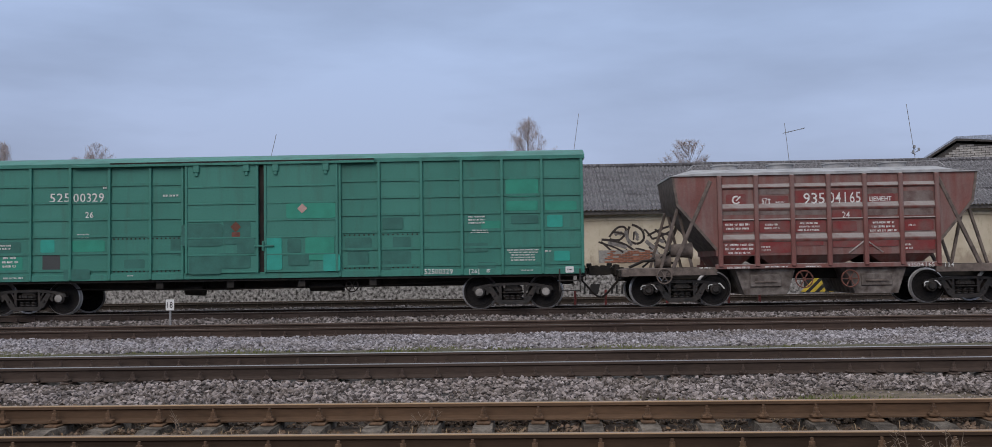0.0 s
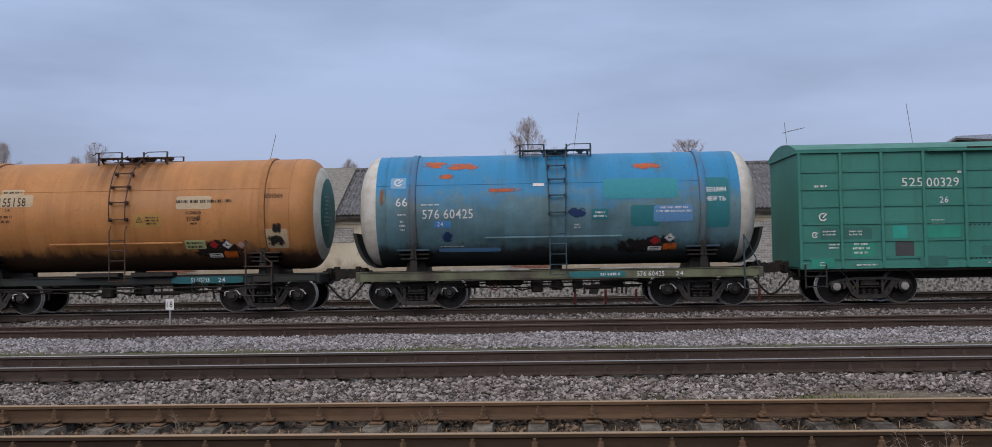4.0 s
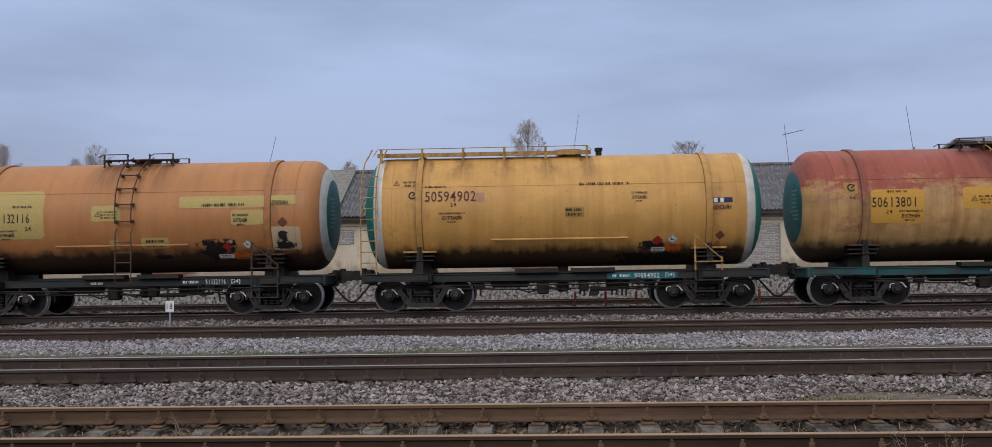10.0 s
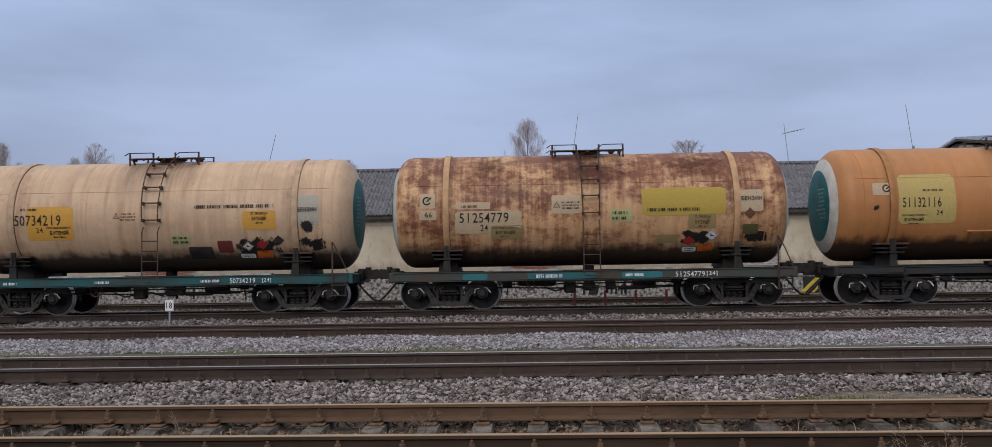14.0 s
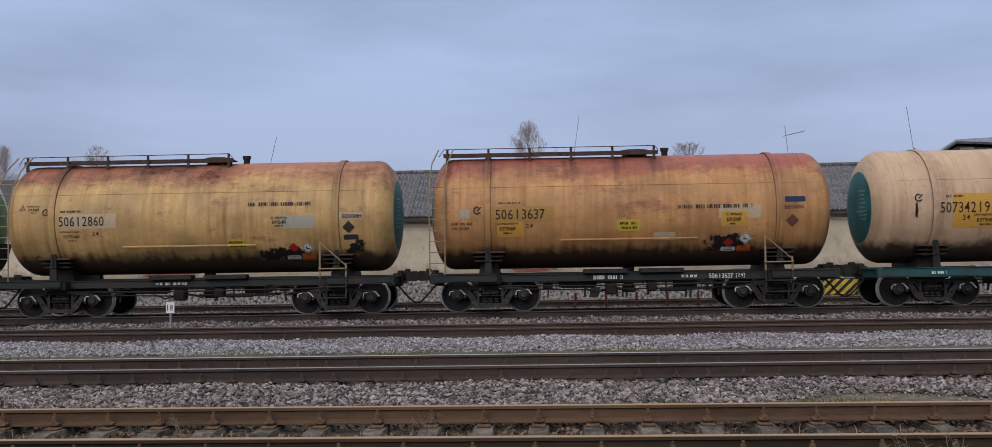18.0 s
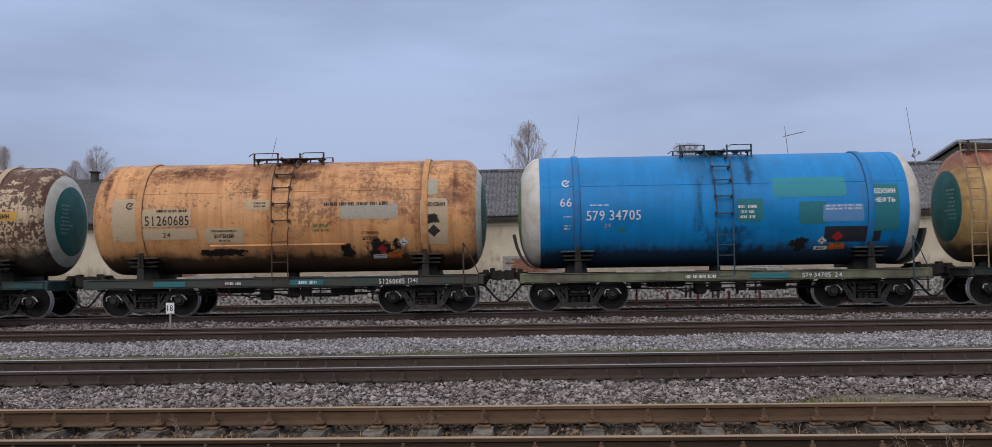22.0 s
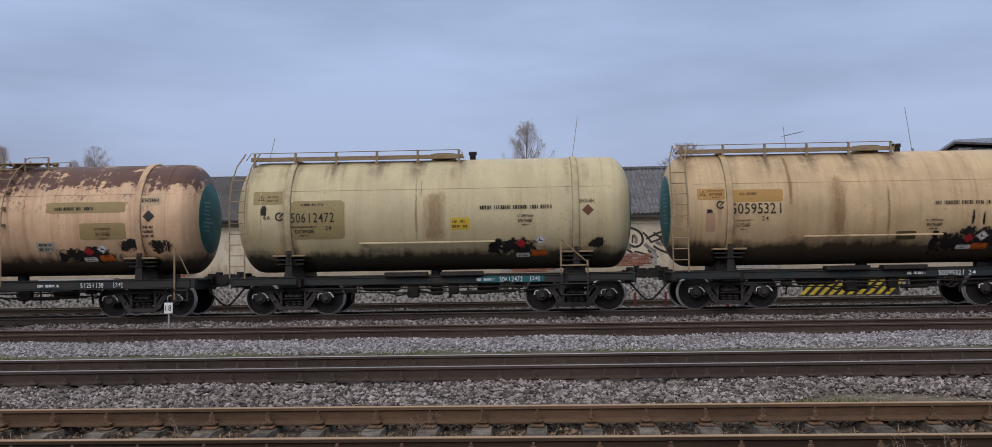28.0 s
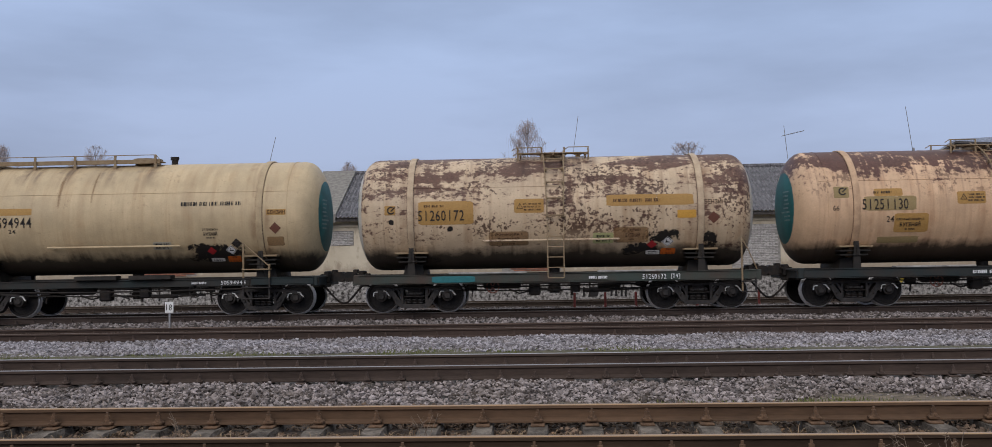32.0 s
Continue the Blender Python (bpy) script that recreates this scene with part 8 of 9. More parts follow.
T5.sill_text("51132116", 2.40, 1.03, 0.56, 0.14)
T5.sill_text("[24]", 2.97, 1.01, 0.24, 0.13)
T5.sill_lines(1.70, 1.06, 0.57, 0.08)
T5.sill_lines(-0.97, 0.97, 0.51, 0.07)
T6.smear(RB, 0.06, 3.83, 2.57, 0.87)
T6.smear(RB, 2.90, 4.05, 1.89, 1.30)
T6.smear(RB, -2.79, 4.10, 0.95, 1.54)
T6.smear(BK, 4.53, 1.90, 0.68, 0.41)
T6.smear(BK, 2.92, 1.92, 1.02, 0.50)
T6.patch(CR, -4.48, 3.03, 0.42, 0.40)
T6.patch(CR, -4.48, 2.64, 0.47, 0.27)
T6.patch(CR, -3.22, 2.88, 0.93, 0.19)
T6.patch(CR, -2.81, 2.42, 1.83, 0.63)
T6.patch(OL, -2.31, 2.14, 0.88, 0.41)
T6.patch(CR, -0.67, 2.88, 0.80, 0.51)
T6.patch(PG, 0.83, 2.55, 0.61, 0.34)
T6.patch(YM, 2.53, 2.91, 2.28, 0.77)
T6.patch(OL, 3.03, 2.36, 0.75, 0.42)
T6.patch(CR, 4.30, 2.90, 0.76, 0.60)
T6.patch(DO, 4.34, 2.13, 0.42, 0.29)
T6.patch(OL, 2.07, 1.90, 0.60, 0.26)
T6.sill_patch(TS, -3.20, 1.03, 0.68, 0.17)
T6.sill_patch(TD, -0.83, 1.02, 1.86, 0.17)
T6.sill_patch(TS, 1.36, 1.03, 1.10, 0.17)
T6.diamond(BD, 4.32, 2.55, 0.32, 0.32)
T6.diamond(RD, 2.69, 1.84, 0.34, 0.42)
T6.diamond(WH, 3.31, 1.98, 0.36, 0.41)
T6.plate(ORANGE, 3.15, 1.65, 0.40, 0.29)
T6.plate(WHITE, 2.72, 1.61, 0.38, 0.18)
T6.mark(I, -4.50, 3.03, 0.24, 0.24)
T6.triangle(I, -0.93, 2.85, 0.20, 0.20)
T6.text(I, "66", -4.46, 2.65, 0.20, 0.14)
T6.lines(BR, 1, -3.31, 2.86, 0.59, 0.12)
T6.text(I, "51254779", -2.93, 2.55, 1.35, 0.27, "wagon_number")
T6.text(I, "24", -2.93, 2.28, 0.20, 0.18)
T6.lines(BR, 3, -2.35, 2.16, 0.71, 0.31)
T6.lines(I, 3, -0.55, 2.85, 0.51, 0.24)
T6.lines(I, 2, 0.80, 2.55, 0.51, 0.29)
T6.lines(I, 1, 2.24, 2.69, 1.52, 0.16)
T6.lines(BR, 3, 3.03, 2.36, 0.51, 0.35)
T6.text(I, "БЕНЗИН", 4.37, 2.96, 0.56, 0.12)
T6.sill_text("51254779", 2.66, 1.05, 0.79, 0.14)
T6.sill_text("[24]", 3.25, 1.04, 0.29, 0.14)
T6.sill_lines(1.17, 1.03, 0.61, 0.08)
T6.sill_lines(-1.17, 1.05, 0.85, 0.10)
T7.smear(BK, -4.50, 2.61, 0.10, 0.51)
T7.smear(BK, 2.90, 1.84, 1.45, 0.73)
T7.smear(BK, 4.44, 1.91, 0.77, 0.50)
T7.patch(YE, -2.88, 2.58, 1.31, 0.95)
T7.patch(PG, 0.75, 2.08, 0.56, 0.32)
T7.patch(YE, 3.00, 2.59, 0.93, 0.52)
T7.patch(CG, 4.29, 2.84, 0.76, 0.85)
T7.patch(DK, 1.27, 1.71, 0.67, 0.46)
T7.patch(DR, 1.98, 1.87, 0.43, 0.41)
T7.smear(BK, 4.31, 2.38, 0.44, 0.38)
T7.diamond(WH, 2.62, 1.88, 0.31, 0.37)
T7.diamond(RD, 3.02, 1.92, 0.34, 0.40)
T7.diamond(DK, 3.50, 2.03, 0.32, 0.36)
T7.plate(ORANGE, 3.05, 1.65, 0.43, 0.29)
T7.plate(WHITE, 2.57, 1.62, 0.41, 0.17)
T7.mark(I, -4.45, 2.95, 0.22, 0.24)
T7.triangle(BR, -1.00, 2.75, 0.20, 0.20)
T7.lines(I, 1, -3.44, 2.98, 0.68, 0.12)
T7.text(I, "50734219", -3.22, 2.68, 1.31, 0.29, "wagon_number")
T7.text(I, "24", -3.18, 2.41, 0.19, 0.14)
T7.lines(I, 3, -2.63, 2.35, 0.71, 0.35)
T7.lines(BR, 3, -0.66, 2.74, 0.47, 0.24)
T7.lines(I, 1, 2.31, 2.98, 2.28, 0.17)
T7.lines(I, 2, 0.75, 2.08, 0.49, 0.26)
T7.lines(I, 3, 3.00, 2.65, 0.54, 0.34)
T7.text(I, "БЕНЗИН", 4.33, 2.86, 0.56, 0.12)
T7.sill_text("50734219", 2.54, 1.05, 0.71, 0.14)
T7.sill_text("[24]", 3.21, 1.04, 0.25, 0.13)
T7.sill_lines(1.63, 1.03, 0.63, 0.08)
T7.sill_lines(-1.40, 1.05, 0.52, 0.08)
T7.sill_lines(-3.97, 1.05, 0.49, 0.08)
T8.smear(BK, 2.64, 1.83, 1.54, 0.64)
T8.patch(CG, -4.61, 2.73, 0.29, 0.26)
T8.patch(YO, -3.08, 2.70, 1.86, 0.43)
T8.patch(YE, -3.35, 2.28, 0.71, 0.45)
T8.patch(CR, 2.90, 2.66, 1.14, 0.37)
T8.patch(YE, 2.75, 2.47, 0.71, 0.41)
T8.patch(YL, -0.10, 2.34, 0.63, 0.32)
T8.patch(NV, 4.40, 2.98, 0.56, 0.15)
T8.patch(CR, 0.87, 2.03, 0.60, 0.25)
T8.diamond(BD, 4.32, 2.40, 0.37, 0.38)
T8.diamond(RD, 2.63, 1.84, 0.31, 0.38)
T8.diamond(WH, 3.08, 1.94, 0.38, 0.44)
T8.plate(ORANGE, 3.06, 1.67, 0.38, 0.22)
T8.plate(WHITE, 2.64, 1.67, 0.40, 0.15)
T8.mark(I, -4.26, 2.81, 0.22, 0.22)
T8.lines(BR, 2, -4.69, 2.39, 0.59, 0.26)
T8.lines(BR, 1, -3.37, 3.00, 0.68, 0.10)
T8.text(I, "50613637", -3.08, 2.69, 1.35, 0.27, "wagon_number")
T8.text(BR, "24", -2.83, 2.37, 0.19, 0.12)
T8.lines(I, 3, -3.43, 2.32, 0.59, 0.35)
T8.lines(I, 1, 2.25, 2.82, 2.28, 0.19)
T8.lines(I, 3, 2.74, 2.47, 0.51, 0.34)
T8.lines(I, 2, -0.10, 2.34, 0.53, 0.26)
T8.text(BR, "БЕНЗИН", 4.36, 2.77, 0.51, 0.11)
T8.sill_text("50613637", 2.43, 1.05, 0.66, 0.14)
T8.sill_text("[24]", 2.96, 1.01, 0.24, 0.13)
T8.sill_lines(1.56, 1.04, 0.56, 0.08)
T8.sill_lines(-0.67, 0.94, 1.06, 0.12)
T9.smear(RB, 0.33, 4.03, 1.03, 0.95)
T9.smear(SO, -1.23, 4.19, 2.61, 0.65)
T9.smear(BK, 2.43, 1.70, 1.63, 0.65)
T9.smear(BK, 4.50, 1.84, 0.68, 0.59)
T9.patch(CR, -2.96, 2.70, 1.61, 0.41)
T9.patch(CG, 2.91, 2.59, 0.97, 0.37)
T9.patch(CR, 4.42, 2.72, 0.68, 0.20)
T9.patch(DK, 4.39, 2.15, 0.41, 0.15)
T9.patch(YL, 1.20, 2.01, 0.58, 0.31)
T9.diamond(DK, 4.34, 2.42, 0.36, 0.36)
T9.diamond(RD, 2.76, 1.89, 0.31, 0.37)
T9.diamond(WH, 3.15, 1.87, 0.34, 0.41)
T9.plate(ORANGE, 3.14, 1.63, 0.38, 0.27)
T9.plate(WHITE, 2.72, 1.62, 0.38, 0.16)
T9.triangle(I, -4.80, 3.07, 0.20, 0.21)
T9.mark(BR, -4.14, 2.96, 0.20, 0.21)
T9.lines(I, 3, -4.48, 3.05, 0.39, 0.24)
T9.lines(I, 1, -3.43, 2.98, 0.61, 0.10)
T9.text(I, "50612860", -3.13, 2.70, 1.27, 0.27, "wagon_number")
T9.text(I, "24", -2.76, 2.36, 0.19, 0.12)
T9.lines(BR, 3, -3.44, 2.30, 0.61, 0.32)
T9.lines(I, 1, 2.46, 3.09, 2.33, 0.19)
T9.lines(I, 3, 2.41, 2.60, 0.52, 0.29)
T9.text(I, "БЕНЗИН", 4.44, 2.72, 0.54, 0.11)
T9.lines(I, 2, 1.20, 2.01, 0.51, 0.25)
T9.sill_lines(-0.99, 0.94, 0.51, 0.08)
T9.sill_lines(-0.49, 0.92, 0.42, 0.08)
T10.smear(SB, -0.63, 2.89, 0.51, 1.82)
T10.smear(SB, 0.21, 1.92, 2.05, 0.92)
T10.smear(SB, 0.75, 3.84, 0.51, 1.14)
T10.smear(DK, 3.51, 2.02, 1.53, 0.48)
T10.patch(TG, -2.77, 2.24, 0.20, 0.13)
T10.patch(TE, 2.34, 3.33, 1.99, 0.58)
T10.patch(TG, 2.41, 2.61, 0.76, 0.61)
T10.patch(BG, 3.23, 2.60, 1.10, 0.48)
T10.patch(TG, 4.34, 2.73, 0.80, 1.30)
T10.patch(TG, 0.71, 2.71, 0.71, 0.63)
T10.patch(BK, 2.04, 1.77, 0.65, 0.51)
T10.sill_patch(TS, 1.20, 1.05, 1.06, 0.15)
T10.diamond(WH, 2.71, 1.86, 0.27, 0.33)
T10.diamond(RD, 3.11, 1.97, 0.32, 0.37)
T10.plate(ORANGE, 3.13, 1.70, 0.43, 0.23)
T10.plate(WHITE, 2.70, 1.67, 0.38, 0.14)
T10.mark(W, -4.28, 3.53, 0.22, 0.26)
T10.text(W, "66", -4.29, 3.00, 0.32, 0.24)
T10.lines(W, 1, -4.26, 2.61, 0.25, 0.06)
T10.lines(W, 2, -4.26, 2.33, 0.20, 0.16)
T10.text(W, "579 34705", -2.99, 2.63, 1.48, 0.27, "wagon_number")
T10.lines(W, 1, -3.37, 2.91, 0.63, 0.08)
T10.text(PK, "24", -3.16, 2.36, 0.17, 0.11)
T10.lines(W, 2, 3.23, 2.75, 1.06, 0.17)
T10.text(W, "БЕНЗИН", 4.35, 3.17, 0.56, 0.15)
T10.text(W, "НЕФТЬ", 4.33, 2.93, 0.56, 0.14)
T10.lines(W, 3, 0.64, 2.67, 0.51, 0.42)
T10.sill_text("579 34705", 2.44, 1.05, 0.76, 0.12)
T10.sill_text("24", 3.03, 1.05, 0.20, 0.12)
T10.sill_lines(-0.66, 1.06, 0.93, 0.10)
T11.smear(RB, -2.75, 4.11, 2.59, 0.72)
T11.smear(RB, 0.38, 3.93, 1.72, 0.69)
T11.smear(RB, -0.74, 3.48, 0.25, 1.21)
T11.smear(RB, 4.83, 3.68, 0.43, 1.35)
T11.smear(RB, -4.96, 3.89, 0.26, 1.79)
T11.smear(BK, -4.54, 2.60, 0.17, 0.15)
T11.smear(BK, 2.81, 1.85, 1.11, 0.74)
T11.smear(BK, -1.71, 1.78, 1.54, 0.30)
T11.smear(BK, 1.79, 1.79, 0.51, 0.54)
T11.patch(CR, -4.41, 2.71, 0.68, 1.23)
T11.patch(CR, -3.21, 2.77, 1.39, 0.48)
T11.patch(CR, -3.18, 2.32, 1.61, 0.32)
T11.patch(CR, -0.66, 3.09, 0.64, 0.28)
T11.patch(CG, 2.45, 2.86, 1.61, 0.43)
T11.patch(CR, -1.61, 2.25, 1.10, 0.45)
T11.patch(CR, 4.24, 2.54, 0.76, 1.31)
T11.patch(CG, 4.17, 3.52, 0.34, 0.50)
T11.patch(BK, 4.22, 2.63, 0.42, 0.30)
T11.sill_patch(TS, -3.12, 1.03, 0.90, 0.15)
T11.sill_patch(TS, 0.70, 1.03, 0.93, 0.15)
T11.diamond(DK, 4.23, 2.30, 0.36, 0.37)
T11.diamond(RD, 2.77, 1.83, 0.29, 0.36)
T11.diamond(WH, 3.38, 2.01, 0.31, 0.35)
T11.plate(ORANGE, 3.10, 1.65, 0.38, 0.24)
T11.plate(WHITE, 2.68, 1.63, 0.38, 0.16)
T11.mark(I, -4.24, 3.11, 0.20, 0.21)
T11.lines(I, 1, -3.04, 2.96, 0.93, 0.14)
T11.text(I, "51260685", -3.19, 2.69, 1.23, 0.27, "wagon_number")
T11.text(BR, "24", -3.22, 2.30, 0.22, 0.14)
T11.lines(BR, 2, -0.59, 3.09, 0.37, 0.18)
T11.lines(I, 1, 2.12, 3.07, 2.20, 0.17)
T11.lines(I, 3, -1.61, 2.26, 0.73, 0.36)
T11.lines(GN, 2, 1.11, 2.43, 0.49, 0.26)
T11.lines(I, 3, 2.46, 2.15, 0.56, 0.35)
T11.text(I, "БЕНЗИН", 4.28, 3.02, 0.54, 0.12)
T11.sill_text("51260685", 3.06, 1.06, 0.71, 0.14)
T11.sill_text("[24]", 3.64, 1.05, 0.25, 0.14)
T11.sill_lines(0.75, 1.02, 0.63, 0.09)
T11.sill_lines(-1.34, 1.02, 0.54, 0.08)
T12.smear(BK, 2.83, 1.68, 1.29, 0.59)
T12.patch(CR, -4.40, 2.70, 0.71, 0.95)
T12.patch(YE, -2.86, 2.63, 2.10, 1.23)
T12.patch(YE, -0.72, 2.96, 0.78, 0.50)
T12.patch(YO, 0.95, 2.56, 0.64, 0.39)
T12.patch(YE, 0.84, 1.94, 0.67, 0.36)
T12.patch(YE, 2.77, 2.91, 2.03, 0.56)
T12.patch(CG, 1.63, 2.90, 0.42, 0.65)
T12.patch(YE, 4.36, 2.89, 0.78, 0.25)
T12.diamond(RD, 2.58, 1.84, 0.29, 0.36)
T12.diamond(WH, 2.98, 1.95, 0.32, 0.38)
T12.plate(ORANGE, 2.98, 1.65, 0.41, 0.27)
T12.plate(WHITE, 2.54, 1.62, 0.38, 0.16)
T12.mark(I, -4.23, 2.94, 0.24, 0.24)
T12.triangle(I, -0.96, 2.93, 0.20, 0.21)
T12.lines(I, 1, -3.20, 3.08, 0.68, 0.12)
T12.text(I, "51148617", -3.16, 2.79, 1.17, 0.29, "wagon_number")
T12.text(I, "24", -3.16, 2.54, 0.19, 0.12)
T12.lines(I, 3, -2.49, 2.46, 0.71, 0.35)
T12.lines(I, 3, -0.63, 2.92, 0.46, 0.24)
T12.lines(I, 2, 0.76, 1.94, 0.46, 0.26)
T12.lines(I, 1, 2.61, 3.09, 1.40, 0.15)
T12.lines(I, 3, 3.19, 2.84, 0.52, 0.29)
T12.text(I, "БЕНЗИН", 4.24, 2.89, 0.56, 0.13)
T12.sill_text("51148617", 2.47, 1.01, 0.59, 0.14)
T12.sill_text("[24]", 3.02, 1.01, 0.25, 0.14)
T12.sill_lines(1.34, 1.00, 0.59, 0.08)
T12.sill_lines(-0.09, 0.97, 1.01, 0.10)
T13.smear(BS, -1.04, 2.72, 0.68, 2.11)
T13.smear(BS, -2.33, 3.82, 0.17, 2.35)
T13.smear(BS, 0.30, 2.59, 0.17, 1.79)
T13.smear(BK, -4.54, 2.69, 0.19, 0.15)
T13.smear(BK, 2.04, 1.76, 0.94, 0.78)
T13.smear(BK, 2.85, 1.87, 1.28, 0.83)
T13.smear(BK, 4.40, 1.86, 0.68, 0.62)
T13.smear(BK, 2.55, 2.40, 0.10, 0.52)
T13.smear(BK, 1.59, 1.71, 0.26, 0.93)
T13.smear(BK, 2.84, 2.39, 0.08, 0.43)
T13.patch(YO, -4.49, 3.16, 0.76, 0.32)
T13.patch(PK2, -4.52, 2.39, 0.25, 0.52)
T13.patch(YO, -3.25, 3.10, 1.40, 0.35)
T13.patch(DO, 0.80, 1.96, 0.53, 0.27)
T13.diamond(DK, 4.26, 2.48, 0.34, 0.34)
T13.diamond(RD, 2.51, 1.86, 0.31, 0.37)
T13.diamond(WH, 2.87, 1.92, 0.34, 0.40)
T13.plate(ORANGE, 2.86, 1.64, 0.43, 0.24)
T13.plate(WHITE, 2.44, 1.63, 0.40, 0.16)
T13.triangle(BR, -4.72, 3.16, 0.19, 0.20)
T13.mark(I, -4.25, 2.86, 0.22, 0.22)
T13.lines(BR, 3, -4.36, 3.16, 0.46, 0.25)
T13.lines(BR, 1, -3.45, 3.15, 0.68, 0.12)
T13.text(I, "50595321", -3.28, 2.75, 1.34, 0.29, "wagon_number")
T13.text(BR, "24", -3.04, 2.48, 0.19, 0.12)
T13.lines(BR, 3, -3.62, 2.32, 0.47, 0.32)
T13.lines(I, 1, 2.50, 2.82, 2.37, 0.18)
T13.lines(I, 3, 1.52, 2.25, 0.54, 0.30)
T13.lines(BR, 1, 4.26, 2.79, 0.42, 0.11)
T13.sill_text("50595321", 2.07, 1.03, 0.68, 0.14)
T13.sill_text("24", 2.63, 1.02, 0.20, 0.13)
T13.sill_lines(1.12, 1.09, 0.59, 0.08)
T14.smear(BS, 0.10, 2.66, 1.10, 1.60)
T14.smear(SO, -0.41, 3.44, 0.07, 0.88)
T14.smear(SO, -0.27, 3.51, 0.05, 0.60)
T14.smear(BS, -0.41, 2.62, 0.14, 1.41)
T14.smear(BK, -4.66, 2.92, 0.22, 0.31)
T14.smear(BK, 2.31, 1.81, 1.37, 0.69)
T14.smear(BK, 4.54, 1.91, 0.51, 0.40)
T14.smear(BK, 1.71, 1.79, 0.60, 0.43)
T14.patch(OL, -4.53, 3.27, 0.81, 0.40)
T14.patch(OL, -3.14, 2.63, 1.50, 1.09)
T14.patch(YL, 0.80, 2.47, 0.52, 0.34)
T14.sill_patch(TD, 2.17, 1.04, 1.86, 0.17)
T14.diamond(BD, 4.31, 2.79, 0.32, 0.32)
T14.diamond(RD, 2.47, 1.91, 0.31, 0.36)
T14.diamond(WH, 3.00, 2.00, 0.34, 0.39)
T14.plate(ORANGE, 2.96, 1.65, 0.41, 0.24)
T14.plate(WHITE, 2.52, 1.60, 0.38, 0.17)
T14.triangle(BR, -4.71, 3.25, 0.19, 0.20)
T14.mark(I, -4.20, 2.74, 0.24, 0.24)
T14.lines(BR, 2, -4.39, 3.24, 0.37, 0.22)
T14.text(I, "66", -4.55, 2.72, 0.19, 0.10)
T14.lines(I, 1, -3.29, 3.06, 0.72, 0.12)
T14.text(I, "50612472", -3.28, 2.70, 1.20, 0.27, "wagon_number")
T14.text(I, "24", -2.85, 2.42, 0.17, 0.12)
T14.lines(I, 3, -3.52, 2.34, 0.71, 0.32)
T14.lines(I, 1, 2.34, 2.90, 2.24, 0.19)
T14.lines(I, 3, 2.59, 2.54, 0.52, 0.32)
T14.lines(BR, 2, 0.80, 2.47, 0.47, 0.27)
T14.text(BR, "БЕНЗИН", 4.23, 3.04, 0.51, 0.11)
T14.sill_text("50612472", 2.17, 1.04, 0.64, 0.14)
T14.sill_text("[24]", 2.83, 1.03, 0.25, 0.13)
T14.sill_lines(1.46, 1.06, 0.59, 0.08)
T15.smear(BK, 2.39, 1.77, 2.14, 0.62)
T15.smear(BK, 3.74, 2.01, 0.85, 0.48)
T15.smear(BK, 4.58, 1.96, 0.77, 0.49)
T15.patch(OL, -4.38, 3.13, 0.41, 0.32)
T15.patch(YO, -3.12, 3.11, 0.76, 0.21)
T15.patch(OL, -3.08, 2.81, 1.39, 0.39)
T15.patch(YO, -2.51, 2.27, 0.92, 0.54)
T15.patch(YO, -0.91, 2.93, 0.76, 0.34)
T15.patch(OL, 2.52, 3.09, 2.24, 0.31)
T15.patch(OL, 2.99, 2.42, 1.30, 0.47)
T15.patch(CR, 4.29, 3.26, 0.68, 0.27)
T15.patch(CG, 1.32, 2.01, 0.53, 0.31)
T15.patch(OL, -2.81, 1.83, 1.11, 0.21)
T15.diamond(DK, 4.30, 2.82, 0.34, 0.34)
T15.diamond(RD, 2.50, 1.87, 0.31, 0.37)
T15.diamond(WH, 2.90, 1.94, 0.32, 0.38)
T15.plate(ORANGE, 2.96, 1.68, 0.40, 0.24)
T15.plate(WHITE, 2.49, 1.66, 0.38, 0.16)
T15.mark(I, -4.35, 3.15, 0.22, 0.23)
T15.triangle(I, -1.12, 2.93, 0.20, 0.21)
T15.text(I, "66", -4.54, 2.70, 0.17, 0.14)
T15.lines(I, 1, -3.25, 3.11, 0.68, 0.12)
T15.text(I, "51251130", -3.22, 2.79, 1.23, 0.29, "wagon_number")
T15.text(I, "24", -3.08, 2.39, 0.20, 0.16)
T15.lines(I, 3, -2.54, 2.25, 0.75, 0.36)
T15.lines(I, 3, -0.78, 2.93, 0.47, 0.24)
T15.lines(I, 1, 2.22, 3.06, 1.42, 0.16)
T15.lines(BR, 3, 2.99, 2.36, 0.53, 0.35)
T15.text(I, "БЕНЗИН", 4.29, 3.26, 0.56, 0.12)
T15.lines(I, 3, 4.27, 2.40, 0.41, 0.38)
T15.lines(I, 2, 1.32, 2.02, 0.49, 0.27)
T15.sill_text("51251130", 2.72, 1.06, 0.64, 0.14)
T15.sill_text("[24]", 3.45, 1.06, 0.25, 0.14)
T15.sill_lines(1.51, 1.05, 0.68, 0.08)
T15.sill_lines(-0.60, 1.04, 0.76, 0.10)
T16.smear(BK, -4.52, 2.52, 0.19, 0.17)
T16.smear(BK, -2.89, 2.31, 0.17, 0.16)
T16.smear(BK, 2.97, 2.01, 1.02, 0.48)
T16.smear(BK, 4.24, 1.90, 0.77, 0.61)
T16.patch(YO, -4.54, 2.84, 0.30, 0.26)
T16.patch(YO, -3.00, 2.75, 1.52, 0.65)
T16.patch(YO, -0.71, 2.91, 0.81, 0.39)
T16.patch(YO, 2.59, 3.02, 2.37, 0.31)
